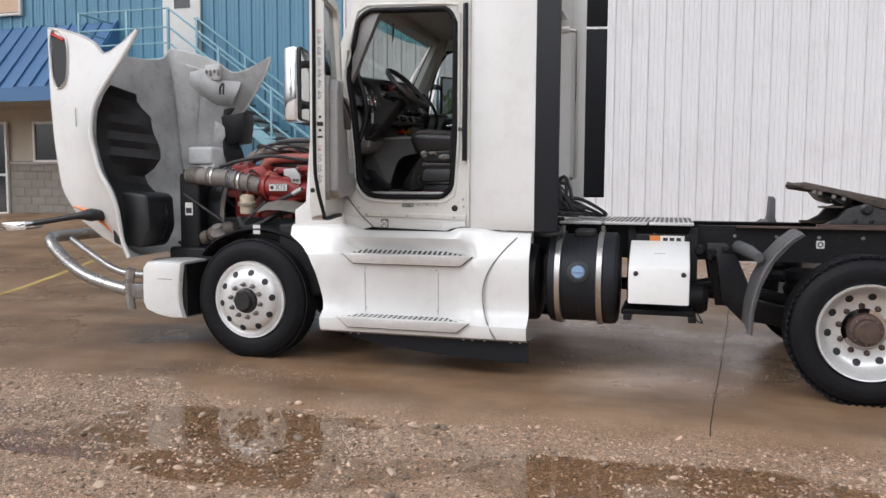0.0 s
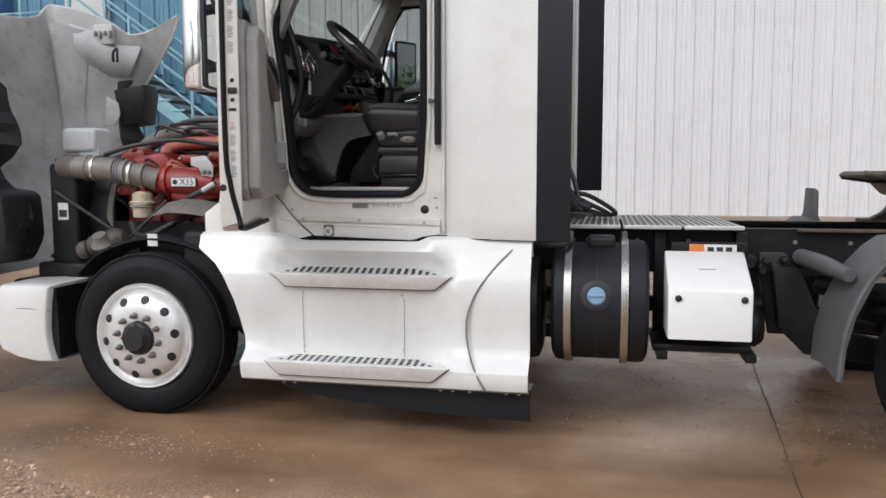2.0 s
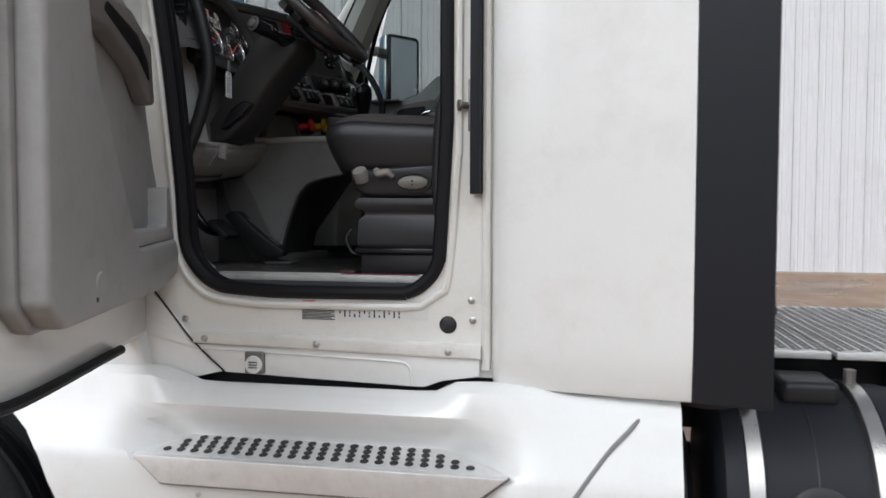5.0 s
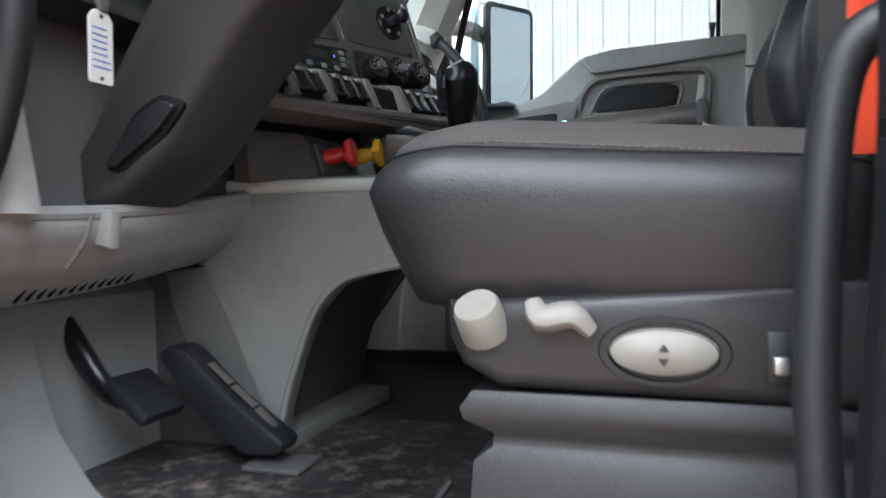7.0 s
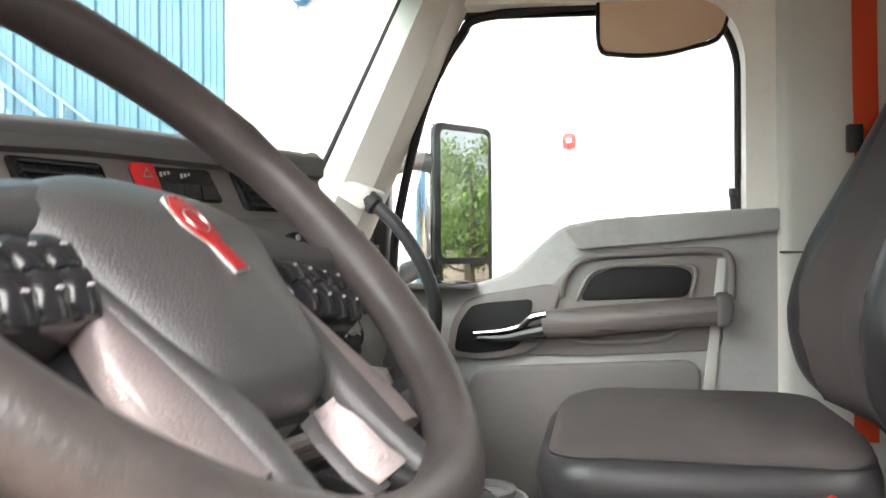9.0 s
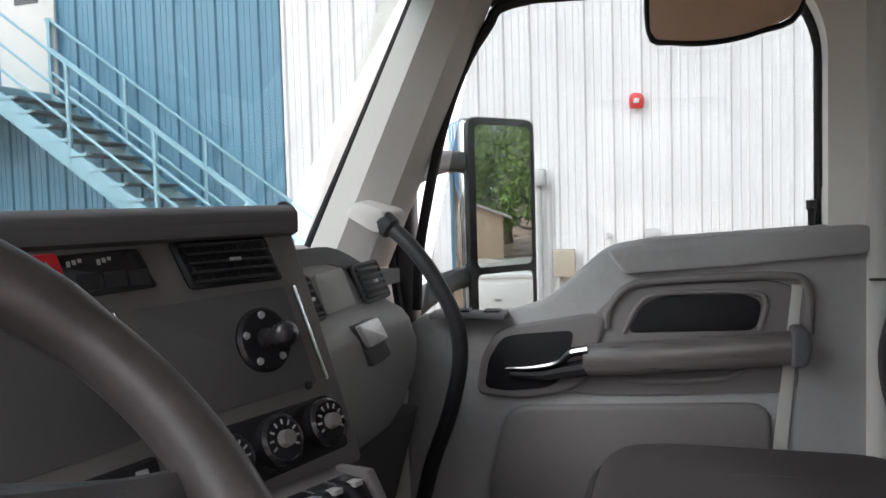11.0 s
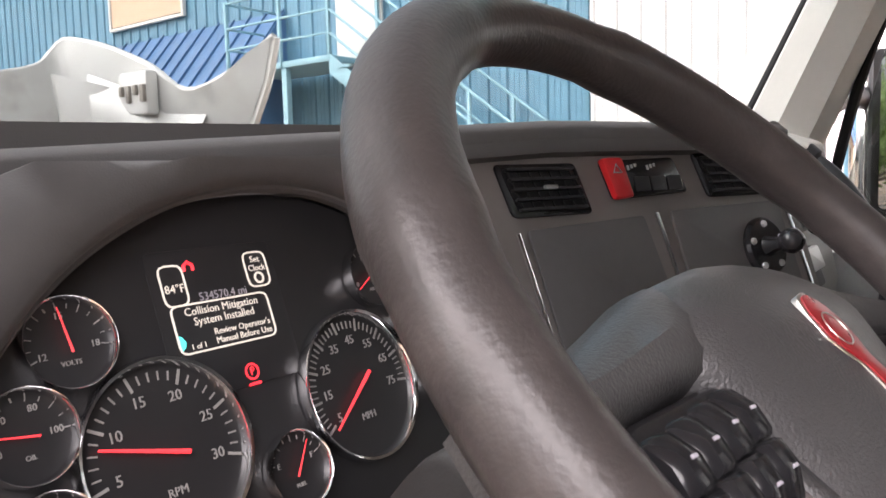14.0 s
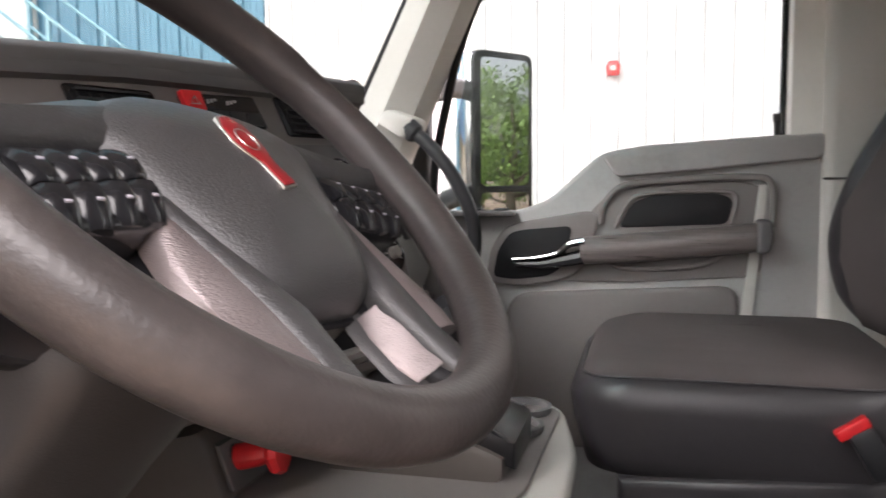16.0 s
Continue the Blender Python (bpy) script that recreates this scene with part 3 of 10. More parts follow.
# grit washed out under the tyres
for i in range(2400):
    x, y = (rng.gauss(0.35, 0.35), rng.gauss(-1.62, 0.10)) if i % 3 == 0 else (rng.uniform(2.6, 4.6), rng.uniform(-0.9, 0.9))
    s = 0.0018 + 0.0045 * rng.random() ** 3
    m = Matrix.Translation((x, y, lie(x, y) + s * 0.3)) @ Matrix.Diagonal((s * rng.uniform(0.9, 1.5), s, s * 0.7, 1))
    k = len(gv)
    gv += [m @ Vector(p) for p in ICO]
    gf += [tuple(a + k for a in f) for f in ICOF]
stone_mix = STONE.node_tree
isl = stone_mix.nodes.new("ShaderNodeNewGeometry")
ramp_in = [nd for nd in stone_mix.nodes if nd.type == "MAP_RANGE"][0]
ramp_in.inputs["To Min"].default_value, ramp_in.inputs["To Max"].default_value = 0.30, 1.85
ramp_in.inputs["From Min"].default_value, ramp_in.inputs["From Max"].default_value = 0.0, 1.0
stone_mix.links.new(isl.outputs["Random Per Island"], ramp_in.inputs["Value"])
gravel = put("gravel", mesh_of("gravel", gv, gf, STONE, 60, False))
tagged(gravel, "loose pale and brown gravel stones on the wet ground", "gravel", "", "stuff")


# ---------------------------------------------------------------- the building
WALL_Y, BASE = 8.2, 0.83


def ribbed(x0, x1, z0, z1, y, pitch=0.305):
    """Rolled steel cladding: a tall rib and two low ones to each pitch."""
    prof = [(0, 0), (0.018, -0.032), (0.058, -0.032), (0.076, 0), (0.140, 0), (0.147, -0.006), (0.161, -0.006), (0.168, 0), (0.222, 0), (0.229, -0.006), (0.243, -0.006), (0.25, 0)]
    line, x = [], x0
    while x < x1:
        line += [(min(x + a, x1), y + b) for a, b in prof]
        x += pitch
    line.append((x1, y))
    return Shape().sheet([[(a, b, z) for a, b in line] for z in (z0, z1)], (0, 0.012, 0))


CORNER = -3.15
structure("wall_white", ribbed(CORNER, 26, BASE + 0.02, 9.5, WALL_Y), WALLW, "white ribbed steel cladding of a tall shed", "wall", 25)
structure("wall_blue", ribbed(-9.0, CORNER - 0.05, BASE + 0.02, 9.5, WALL_Y), WALLB, "blue ribbed steel cladding of the same shed", "wall", 25)
structure("wall_blue_upper", ribbed(-30, -9.0, 3.9, 9.5, WALL_Y), WALLB, "blue ribbed steel cladding above an awning", "wall", 25)
structure("trim", Shape().box(CORNER - 0.06, CORNER + 0.0, WALL_Y - 0.04, WALL_Y + 0.02, BASE, 9.5, 0.004), WALLB, "narrow blue steel corner trim between the claddings", "trim")
structure("foundation", Shape().box(-9.0, 26, WALL_Y - 0.02, WALL_Y + 0.3, -0.4, BASE + 0.02, 0.01), FOUND, "low concrete foundation under the cladding", "foundation")
structure("wall_stucco", Shape().box(-30, -9.0, WALL_Y + 0.0, WALL_Y + 0.25, 2.02, 3.9), STUCCO, "beige stucco wall under the awning", "wall")
wain = structure("wainscot", Shape().box(-30, -9.0, WALL_Y - 0.02, WALL_Y + 0.25, -0.4, 2.02, 0.01), FOUND, "split-face block wainscot with a sloped cap", "wainscot")
bl = Shape().box(-0.197, 0.197, -0.03, 0.0, -0.097, 0.097, 0.006).mesh("block", BLOCK)
for r in range(6):
    for c in range(16):
        put("block", bl, wain, "", Matrix.Translation((-9.22 - 0.4 * c - 0.2 * (r % 2), WALL_Y - 0.02, BASE + 0.10 + 0.2 * r)))
part("wainscot_cap", Shape().prism([(WALL_Y - 0.08, 2.0), (WALL_Y, 2.0), (WALL_Y, 2.09), (WALL_Y - 0.08, 2.05)], "x", -30, -9.0), FOUND, wain)


def window_in(name, x0, x1, z0, z1, y, label, bars=()):
    w = thing(name, label, "window", "", "structure", ((x0 + x1) / 2, y, z0))
    fr = Shape()
    for a in ((x0 - 0.06, x0, z0 - 0.06, z1 + 0.06), (x1, x1 + 0.06, z0 - 0.06, z1 + 0.06), (x0, x1, z1, z1 + 0.06), (x0, x1, z0 - 0.06, z0)):
        fr.box(a[0], a[1], y - 0.06, y + 0.02, a[2], a[3], 0.006)
    part("window_frame", fr, DOORW, w)
    part("pane", Shape().box(x0, x1, y - 0.025, y - 0.015, z0, z1), DARKGLASS, w, "dark reflecting window pane")
    for zb in bars:
        part("window_bar", Shape().box(x0, x1, y - 0.05, y - 0.01, zb - 0.03, zb + 0.03, 0.005), DOORW, w)
    return w


window_in("window_1", -11.05, -10.42, 2.1, 2.95, WALL_Y - 0.02, "white-framed window with dark glass in the stucco")
window_in("door_1", -12.9, -11.9, BASE + 0.02, 2.95, WALL_Y - 0.06, "dark glazed entrance door with a white frame", (1.75,))
tan_win = window_in("window_2", -13.7, -11.35, 5.55, 7.2, WALL_Y - 0.05, "wide upper window with a closed tan blind")
part("blind", Shape().box(-13.68, -11.37, WALL_Y - 0.085, WALL_Y - 0.078, 5.57, 7.18), VISOR, tan_win, "flat tan blind")

# standing-seam awning
awn = thing("awning", "blue standing-seam steel awning over the entrance", "awning", "", "structure", (-12, WALL_Y - 0.5, 3.5))
part("awning_roof", Shape().prism([(WALL_Y - 0.04, 5.12), (WALL_Y - 0.04, 5.20), (WALL_Y - 1.35, 3.62), (WALL_Y - 1.35, 3.54)], "x", -20, -8.65), AWNB, awn)
part("awning_fascia", Shape().prism([(WALL_Y - 1.36, 3.62), (WALL_Y - 1.40, 3.62), (WALL_Y - 1.40, 3.32), (WALL_Y - 1.36, 3.32)], "x", -20, -8.63), AWNB, awn)
part("awning_end", Shape().prism([(WALL_Y - 0.04, 5.20), (WALL_Y - 1.38, 3.62), (WALL_Y - 1.38, 3.32), (WALL_Y - 0.04, 3.32)], "x", -8.65, -8.62), AWNB, awn)
seam = Shape().prism([(WALL_Y - 0.04, 5.19), (WALL_Y - 0.04, 5.25), (WALL_Y - 1.37, 3.67), (WALL_Y - 1.37, 3.61)], "x", -0.012, 0.012).mesh("seam", AWNB)
for i in range(27):
    put("seam", seam, awn, "", Matrix.Translation((-8.66 - 0.42 * i, 0, 0)))
part("awning_soffit", Shape().box(-20, -8.65, WALL_Y - 1.36, WALL_Y - 0.04, 3.32, 3.35), FOUND, awn)

# outside stair to the upper door
LAND = 4.15
stair = thing("outside_stair", "pale blue steel outside stair with handrails to an upper door", "stair", "", "structure", (-6, WALL_Y - 0.6, BASE))
SX0, SX1, SY0, SY1 = -7.5, -6.55, WALL_Y - 1.15, WALL_Y - 0.12
slope = (LAND - 1.9) / 3.1
part("landing", Shape().box(-8.75, SX1, SY0, SY1, LAND - 0.09, LAND, 0.01), STAIRB, stair)
for y in (SY0, SY1):
    part("stringer", Shape().prism([(SX1, LAND - 0.26), (SX1, LAND + 0.02), (SX1 + 4.6, LAND + 0.02 - 4.6 * slope), (SX1 + 4.6, LAND - 0.26 - 4.6 * slope)], "y", y - 0.02, y + 0.02, 0.004), STAIRB, stair)
tread = Shape().box(-0.13, 0.13, SY0 + 0.02, SY1 - 0.02, -0.02, 0.015, 0.005).mesh("tread", TREADM)
clip = Shape().box(-0.12, 0.12, SY0 - 0.035, SY0 - 0.02, -0.03, 0.012, 0.003).mesh("tread_bracket", STAIRB)
rise = 0.185
for i in range(17):
    zz = LAND - rise * (i + 1)
    xx = SX1 + 0.13 + (rise * (i + 0.6)) / slope
    put("tread", tread, stair, "", Matrix.Translation((xx, 0, zz)))
    put("tread_bracket", clip, stair, "", Matrix.Translation((xx, 0, zz)))
for y in (SY0, SY1):
    for k, h in enumerate((1.0, 0.62, 0.3)):
        part("handrail", Shape().tube([(-8.75 if y == SY0 else -6.6, y, LAND + h), (SX1, y, LAND + h), (SX1 + 4.4, y, LAND + h - 4.4 * slope)], 0.021, 8, 1), STAIRB, stair)
    for x in ((-8.75, -7.55, SX1) if y == SY0 else (SX1,)):
        part("rail_post", Shape().box(x - 0.025, x + 0.025, y - 0.025, y + 0.025, LAND - 0.1, LAND + 1.02, 0.004), STAIRB, stair)
    for k in range(1, 4):
        x = SX1 + 1.17 * k
        part("rail_post", Shape().box(x - 0.022, x + 0.022, y - 0.022, y + 0.022, LAND - x * slope + SX1 * slope - 0.2, LAND + 1.0 - (x - SX1) * slope, 0.004), STAIRB, stair)
for h in (1.0, 0.62, 0.3):
    part("handrail", Shape().tube([(-8.75, SY0, LAND + h), (-8.75, SY1, LAND + h)], 0.021, 8, 1), STAIRB, stair)
for x in (-8.6, -7.52):
    part("landing_post", Shape().box(x - 0.05, x + 0.05, SY0 + 0.02, SY0 + 0.12, lie(x, SY0) - 0.02, LAND - 0.09, 0.006), STAIRB, stair)
part("landing_brace", Shape().tube([(-8.6, SY0 + 0.07, LAND - 0.75), (-8.1, SY0 + 0.07, LAND - 0.1)], 0.025, 6, 1), STAIRB, stair)
up_door = thing("door_2", "white steel door at the head of the stair with a small window", "door", "", "structure", (-7.0, WALL_Y, LAND))
part("door_leaf", Shape().box(-7.45, -6.5, WALL_Y - 0.07, WALL_Y - 0.03, LAND, LAND + 2.1, 0.006), DOORW, up_door)
part("door_glass", Shape().box(-7.15, -6.75, WALL_Y - 0.078, WALL_Y - 0.07, LAND + 1.25, LAND + 1.85), DARKGLASS, up_door)
part("door_knob", Shape().lathe([(0.0, 0), (0.028, 0.01), (0.03, 0.04), (0.0, 0.06)], (-6.6, WALL_Y - 0.07, LAND + 1.0), (0, -1, 0), 12), STEEL, up_door)

# fittings on the white wall
al = thing("fire_alarm", "red fire alarm sounder on the white cladding", "alarm", "", "", (1.13, WALL_Y - 0.03, 3.55))
part("housing", Shape().prism(rounded([(1.06, 3.49), (1.20, 3.49), (1.21, 3.60), (1.18, 3.655), (1.08, 3.655), (1.05, 3.60)], 0.025), "y", WALL_Y - 0.11, WALL_Y - 0.032, 0.012), ALARM, al)
part("strobe", Shape().box(1.10, 1.16, WALL_Y - 0.125, WALL_Y - 0.11, 3.545, 3.60, 0.008), LABEL, al, "white strobe lens")
co = thing("conduit", "grey electrical conduit with a bent weather head on the cladding", "conduit", "", "", (0.08, WALL_Y - 0.06, 1.9))
part("pipe", Shape().tube([(0.05, WALL_Y - 0.07, 1.0), (0.05, WALL_Y - 0.07, 2.75)], 0.03, 8, 1), GALV, co)
part("head", Shape().box(-0.0, 0.13, WALL_Y - 0.14, WALL_Y - 0.034, 2.68, 2.88, 0.03), GALV, co)
part("pipe", Shape().tube([(0.17, WALL_Y - 0.06, 1.2), (0.17, WALL_Y - 0.06, 2.72)], 0.018, 8, 1), GALV, co)
eb = thing("junction_box", "pale beige electrical box with conduits below it", "electrical box", "", "", (0.3, WALL_Y - 0.06, 1.7))
part("box", Shape().box(0.2, 0.44, WALL_Y - 0.13, WALL_Y - 0.034, 1.66, 1.97, 0.012), STUCCO, eb)
for dx in (0.26, 0.36):
    part("pipe", Shape().tube([(dx, WALL_Y - 0.07, 1.0), (dx, WALL_Y - 0.07, 1.66)], 0.014, 8, 1), GALV, eb)
for i, (x, w, h) in enumerate(((1.2, 0.16, 0.1), (0.78, 0.06, 0.06))):
    tp = thing("wall_tap" if i else "socket_box", "small grey fitting on the white cladding", "fitting", "", "", (x, WALL_Y - 0.05, 2.1))
    part("body", Shape().box(x, x + w, WALL_Y - 0.09, WALL_Y - 0.034, 2.08, 2.08 + h, 0.01), GALV, tp)
# painted sign strokes high on the white wall
sg = thing("wall_sign", "large blue painted script too high to read", "sign", "", "structure", (-1.6, WALL_Y - 0.045, 5.6))
for k, (x, z, w) in enumerate(((-2.1, 5.62, 0.55), (-1.25, 5.66, 0.4))):
    part("stroke", Shape().tube([(x - w / 2, WALL_Y - 0.045, z + 0.35), (x - w / 3, WALL_Y - 0.045, z - 0.1), (x, WALL_Y - 0.045, z - 0.25), (x + w / 3, WALL_Y - 0.045, z - 0.05), (x + w / 2, WALL_Y - 0.045, z + 0.4)], 0.11, 8, 5, flat=0.1), material("sign_blue", (0.03, 0.25, 0.55), 0.5) if k == 0 else bpy.data.materials["sign_blue"], sg)


# ---------------------------------------------------------------- the truck, outside
truck = thing("semi_truck", "white day-cab semi tractor, hood tipped and driver's door open", "truck")


def wheel(x, side, rear):
    """A wheel with tyre, pierced aluminium disc, hub and nuts. side -1 is the driver's."""
    y = side * (1.13 if not rear else 1.245)
    out = (0, side, 0)
    R, z = 0.52, 0.515
    w = 0.27
    prof = [(0.335, -w), (0.40, -w - 0.012), (0.46, -w - 0.006), (0.497, -w + 0.02), (R - 0.006, -w + 0.045), (R, -w + 0.075), (R, -0.075), (R - 0.006, -0.045), (0.497, -0.018), (0.487, -0.014), (0.46, 0.010), (0.44, 0.014), (0.40, 0.016), (0.365, 0.010), (0.345, -0.002), (0.335, -0.012)]
    ty = part("tyre", Shape().lathe(prof, (x, y, z), out, 72, closed=True), RUBBER, truck, "black truck tyre with worn tread and dusty sidewall", 50)
    # tread grooves stand as slim ribs between which the carcass shows
    ribs = Shape()
    for k in range(5):
        h = -w + 0.052 + k * 0.041
        ribs.lathe([(R - 0.004, h - 0.016), (R + 0.009, h - 0.013), (R + 0.009, h + 0.013), (R - 0.004, h + 0.016)], (x, y, z), out, 72, closed=True)
    part("tread", ribs, RUBBER, ty)
    if rear:
        lug = Shape().box(R - 0.01, R + 0.012, -0.012, 0.012, -0.06, -0.008, 0.004).mesh("shoulder_lug", RUBBER)
        for j in range(64):
            a = radians(360 / 64 * j)
            put("shoulder_lug", lug, ty, "", Matrix.Translation((x, y, z)) @ Vector(out).to_track_quat("Z", "Y").to_matrix().to_4x4() @ Matrix.Rotation(a, 4, "Z"))
    # rim: deep well with rolled flange
    if rear:
        rp = [(0.338, 0.012), (0.333, 0.022), (0.322, 0.018), (0.312, -0.004), (0.300, -0.03), (0.288, -0.10), (0.262, -0.135), (0.225, -0.15), (0.15, -0.152), (0.15, -0.17), (0.30, -0.17), (0.335, -0.02)]
        face, hole_r, nut_r = -0.15, 0.238, 0.168
    else:
        rp = [(0.338, 0.004), (0.333, 0.014), (0.322, 0.012), (0.310, -0.008), (0.300, -0.012), (0.285, 0.012), (0.262, 0.040), (0.225, 0.060), (0.18, 0.068), (0.11, 0.070), (0.11, 0.045), (0.28, -0.02), (0.335, -0.02)]
        face, hole_r, nut_r = 0.052, 0.243, 0.143
    rim = part("rim", Shape().lathe(rp, (x, y, z), out, 64, closed=True), ALLOY, ty, "polished aluminium disc wheel", 40)
    q = Vector(out).to_track_quat("Z", "Y").to_matrix().to_4x4()
    o = Matrix.Translation((x, y, z)) @ q
    hole = Shape().lathe([(0.0, 0.0), (0.026, 0.0), (0.029, -0.006), (0.029, -0.012)], (0, 0, 0), (0, 0, 1), 16).mesh("hand_hole", BLACK)
    nut = Shape().lathe([(0.023, 0), (0.023, 0.004), (0.017, 0.006), (0.017, 0.03), (0.012, 0.034), (0.009, 0.05), (0.0, 0.05)], (0, 0, 0), (0, 0, 1), 6).mesh("wheel_nut", RUST if rear else STEEL)
    for j in range(10):
        a = radians(36 * j + 8)
        tilt = Matrix.Rotation(0.33 if not rear else -0.25, 4, "Y")
        put("hand_hole", hole, ty, "", o @ Matrix.Rotation(a, 4, "Z") @ Matrix.Translation((hole_r, 0, face + (0.004 if not rear else 0.010))) @ tilt)
        put("wheel_nut", nut, ty, "", o @ Matrix.Rotation(a + 0.31, 4, "Z") @ Matrix.Translation((nut_r, 0, face + (0.018 if not rear else 0.0))))
    hb = [(0.112, face), (0.108, face + 0.02), (0.098, face + 0.045), (0.085, face + 0.05), (0.07, face + 0.075), (0.066, face + 0.082), (0.0, face + 0.082)]
    if rear:
        hb = [(0.12, face), (0.115, face + 0.06), (0.1, face + 0.075), (0.088, face + 0.078), (0.082, face + 0.12), (0.07, face + 0.13), (0.0, face + 0.135)]
    hub = part("hub", Shape().lathe(hb, (x, y, z), out, 32), RUST if rear else GREASE, ty, "greasy dark hub cap")
    bolt = Shape().lathe([(0.007, 0), (0.007, 0.008), (0.0, 0.009)], (0, 0, 0), (0, 0, 1), 6).mesh("hub_bolt", STEEL if rear else GREASE)
    for j in range(8):
        put("hub_bolt", bolt, ty, "", o @ Matrix.Rotation(radians(45 * j), 4, "Z") @ Matrix.Translation((0.092, 0, face + (0.05 if not rear else 0.077))))


for sd in (-1, 1):
    wheel(0.0, sd, False)
    wheel(4.82, sd, True)

# ---- chassis
for y in (-0.43, 0.43):
    part("frame_rail", Shape().prism([(y - 0.04, 0.92), (y + 0.04, 0.92), (y + 0.04, 0.935), (y - 0.025, 0.935), (y - 0.025, 1.185), (y + 0.04, 1.185), (y + 0.04, 1.20), (y - 0.04, 1.20)] if y < 0 else
                                     [(y + 0.04, 0.92), (y - 0.04, 0.92), (y - 0.04, 0.935), (y + 0.025, 0.935), (y + 0.025, 1.185), (y - 0.04, 1.185), (y - 0.04, 1.20), (y + 0.04, 1.20)], "x", -1.0, 5.7, 0.003), FRAME, truck)
for x in (-0.7, 0.6, 2.2, 3.75, 4.4, 5.3):
    part("crossmember", Shape().box(x - 0.05, x + 0.05, -0.43, 0.43, 0.95, 1.15, 0.008), FRAME, truck)
part("rear_axle", Shape().tube([(4.82, -1.0, 0.515), (4.82, -0.3, 0.515), (4.82, 0, 0.53), (4.82, 0.3, 0.515), (4.82, 1.0, 0.515)], [0.07, 0.08, 0.2, 0.08, 0.07], 14, 4), FRAME, truck)
part("front_axle", Shape().tube([(0, -0.95, 0.5), (0, -0.5, 0.42), (0, 0.5, 0.42), (0, 0.95, 0.5)], 0.06, 10, 4), FRAME, truck)
part("drive_shaft", Shape().tube([(1.6, 0, 0.75), (4.6, 0, 0.55)], 0.055, 12, 1), FRAME, truck)
for y in (-0.6, 0.6):
    part("leaf_spring", Shape().tube([(-0.75, y * 0.75, 0.85), (0, y * 0.75, 0.62), (0.8, y * 0.75, 0.88)], 0.045, 8, 6, flat=0.8), FRAME, truck)
    part("air_spring", Shape().lathe([(0.10, 0), (0.14, 0.02), (0.15, 0.07), (0.13, 0.11), (0.15, 0.15), (0.14, 0.2), (0.1, 0.22)], (4.5, y * 0.9, 0.66), (0, 0, 1), 24), RUBBER, truck)
    part("suspension_arm", Shape().prism([(3.85, 0.98), (4.0, 0.98), (4.15, 0.62), (4.95, 0.45), (4.95, 0.36), (4.05, 0.45), (3.9, 0.6)], "y", y * 0.86 - 0.05, y * 0.86 + 0.05, 0.01), FRAME, truck)
    part("hanger_bracket", Shape().prism([(3.72, 1.12), (4.05, 1.12), (4.0, 0.85), (3.95, 0.55), (3.86, 0.55), (3.8, 0.9)], "y", y * 0.72 - 0.03, y * 0.72 + 0.03, 0.01), FRAME, truck)
# valves and fittings bolted on the rail
for x, z, s in ((3.72, 1.0, 0.10), (3.80, 0.95, 0.07), (3.66, 0.9, 0.05), (4.12, 1.02, 0.06)):
    part("valve", Shape().lathe([(0.0, 0), (s * 0.5, 0.0), (s * 0.5, s * 0.6), (s * 0.36, s * 0.7), (s * 0.3, s), (0, s)], (x, -0.475, z), (0, -1, 0), 14), FRAME, truck)
for i in range(9):
    x = 2.75 + 0.31 * i
    part("frame_bolt", Shape().lathe([(0.0, 0), (0.014, 0.0), (0.014, 0.01), (0.0, 0.012)], (x, -0.472, 1.12), (0, -1, 0), 6), STEEL, truck)
part("air_line", Shape().tube([(3.66, -0.52, 0.62), (3.72, -0.6, 0.5), (3.76, -0.58, 0.42), (3.7, -0.52, 0.47), (3.68, -0.5, 0.8)], 0.006, 6, 6), HOSE, truck)
part("tail_pipe", Shape().tube([(3.2, -0.35, 0.72), (3.7, -0.38, 0.7), (4.0, -0.4, 0.78)], 0.05, 12, 4), FRAME, truck)
part("air_tank", Shape().lathe([(0.0, 0), (0.09, 0.01), (0.12, 0.05), (0.12, 0.55), (0.09, 0.59), (0, 0.6)], (3.2, -0.62, 0.62), (1, 0, 0), 20), FRAME, truck)
part("bracket_plate", Shape().box(3.14, 3.68, -0.95, -0.45, 0.52, 0.56, 0.006), FRAME, truck)
for x in (3.16, 3.64):
    part("box_hanger", Shape().box(x, x + 0.07, -0.55, -0.47, 0.50, 1.18, 0.008), FRAME, truck)
    part("box_foot", Shape().box(x, x + 0.06, -1.0, -0.55, 0.48, 0.53, 0.006), FRAME, truck)

# ---- deck plate behind the cab
for k in range(3):
    x0 = 2.60 + 0.36 * k
    dp = part("deck_plate", Shape().box(x0 + 0.008, x0 + 0.352, -0.62, 0.62, 1.205, 1.222, 0.004), ALLOY, truck, "raised-tread aluminium deck plate")
    slots = Shape()
    for i in range(9):
        for j in range(22):
            cx, cy = x0 + 0.026 + i * 0.0385, -0.585 + j * 0.0535 + (0.0268 if i % 2 else 0.0)
            slots.prism([(cx - 0.0125, cy - 0.012), (cx, cy - 0.023), (cx + 0.0125, cy - 0.012), (cx + 0.0125, cy + 0.012), (cx, cy + 0.023), (cx - 0.0125, cy + 0.012)], "z", 1.2215, 1.2235)
    tagged(part("deck_slot_pattern", slots, STEEL, dp), kind="stuff")
    for i in range(8):
        part("tread_rib", Shape().box(x0 + 0.041 + i * 0.0385, x0 + 0.049 + i * 0.0385, -0.60, 0.60, 1.222, 1.228, 0.002), ALLOY, dp)
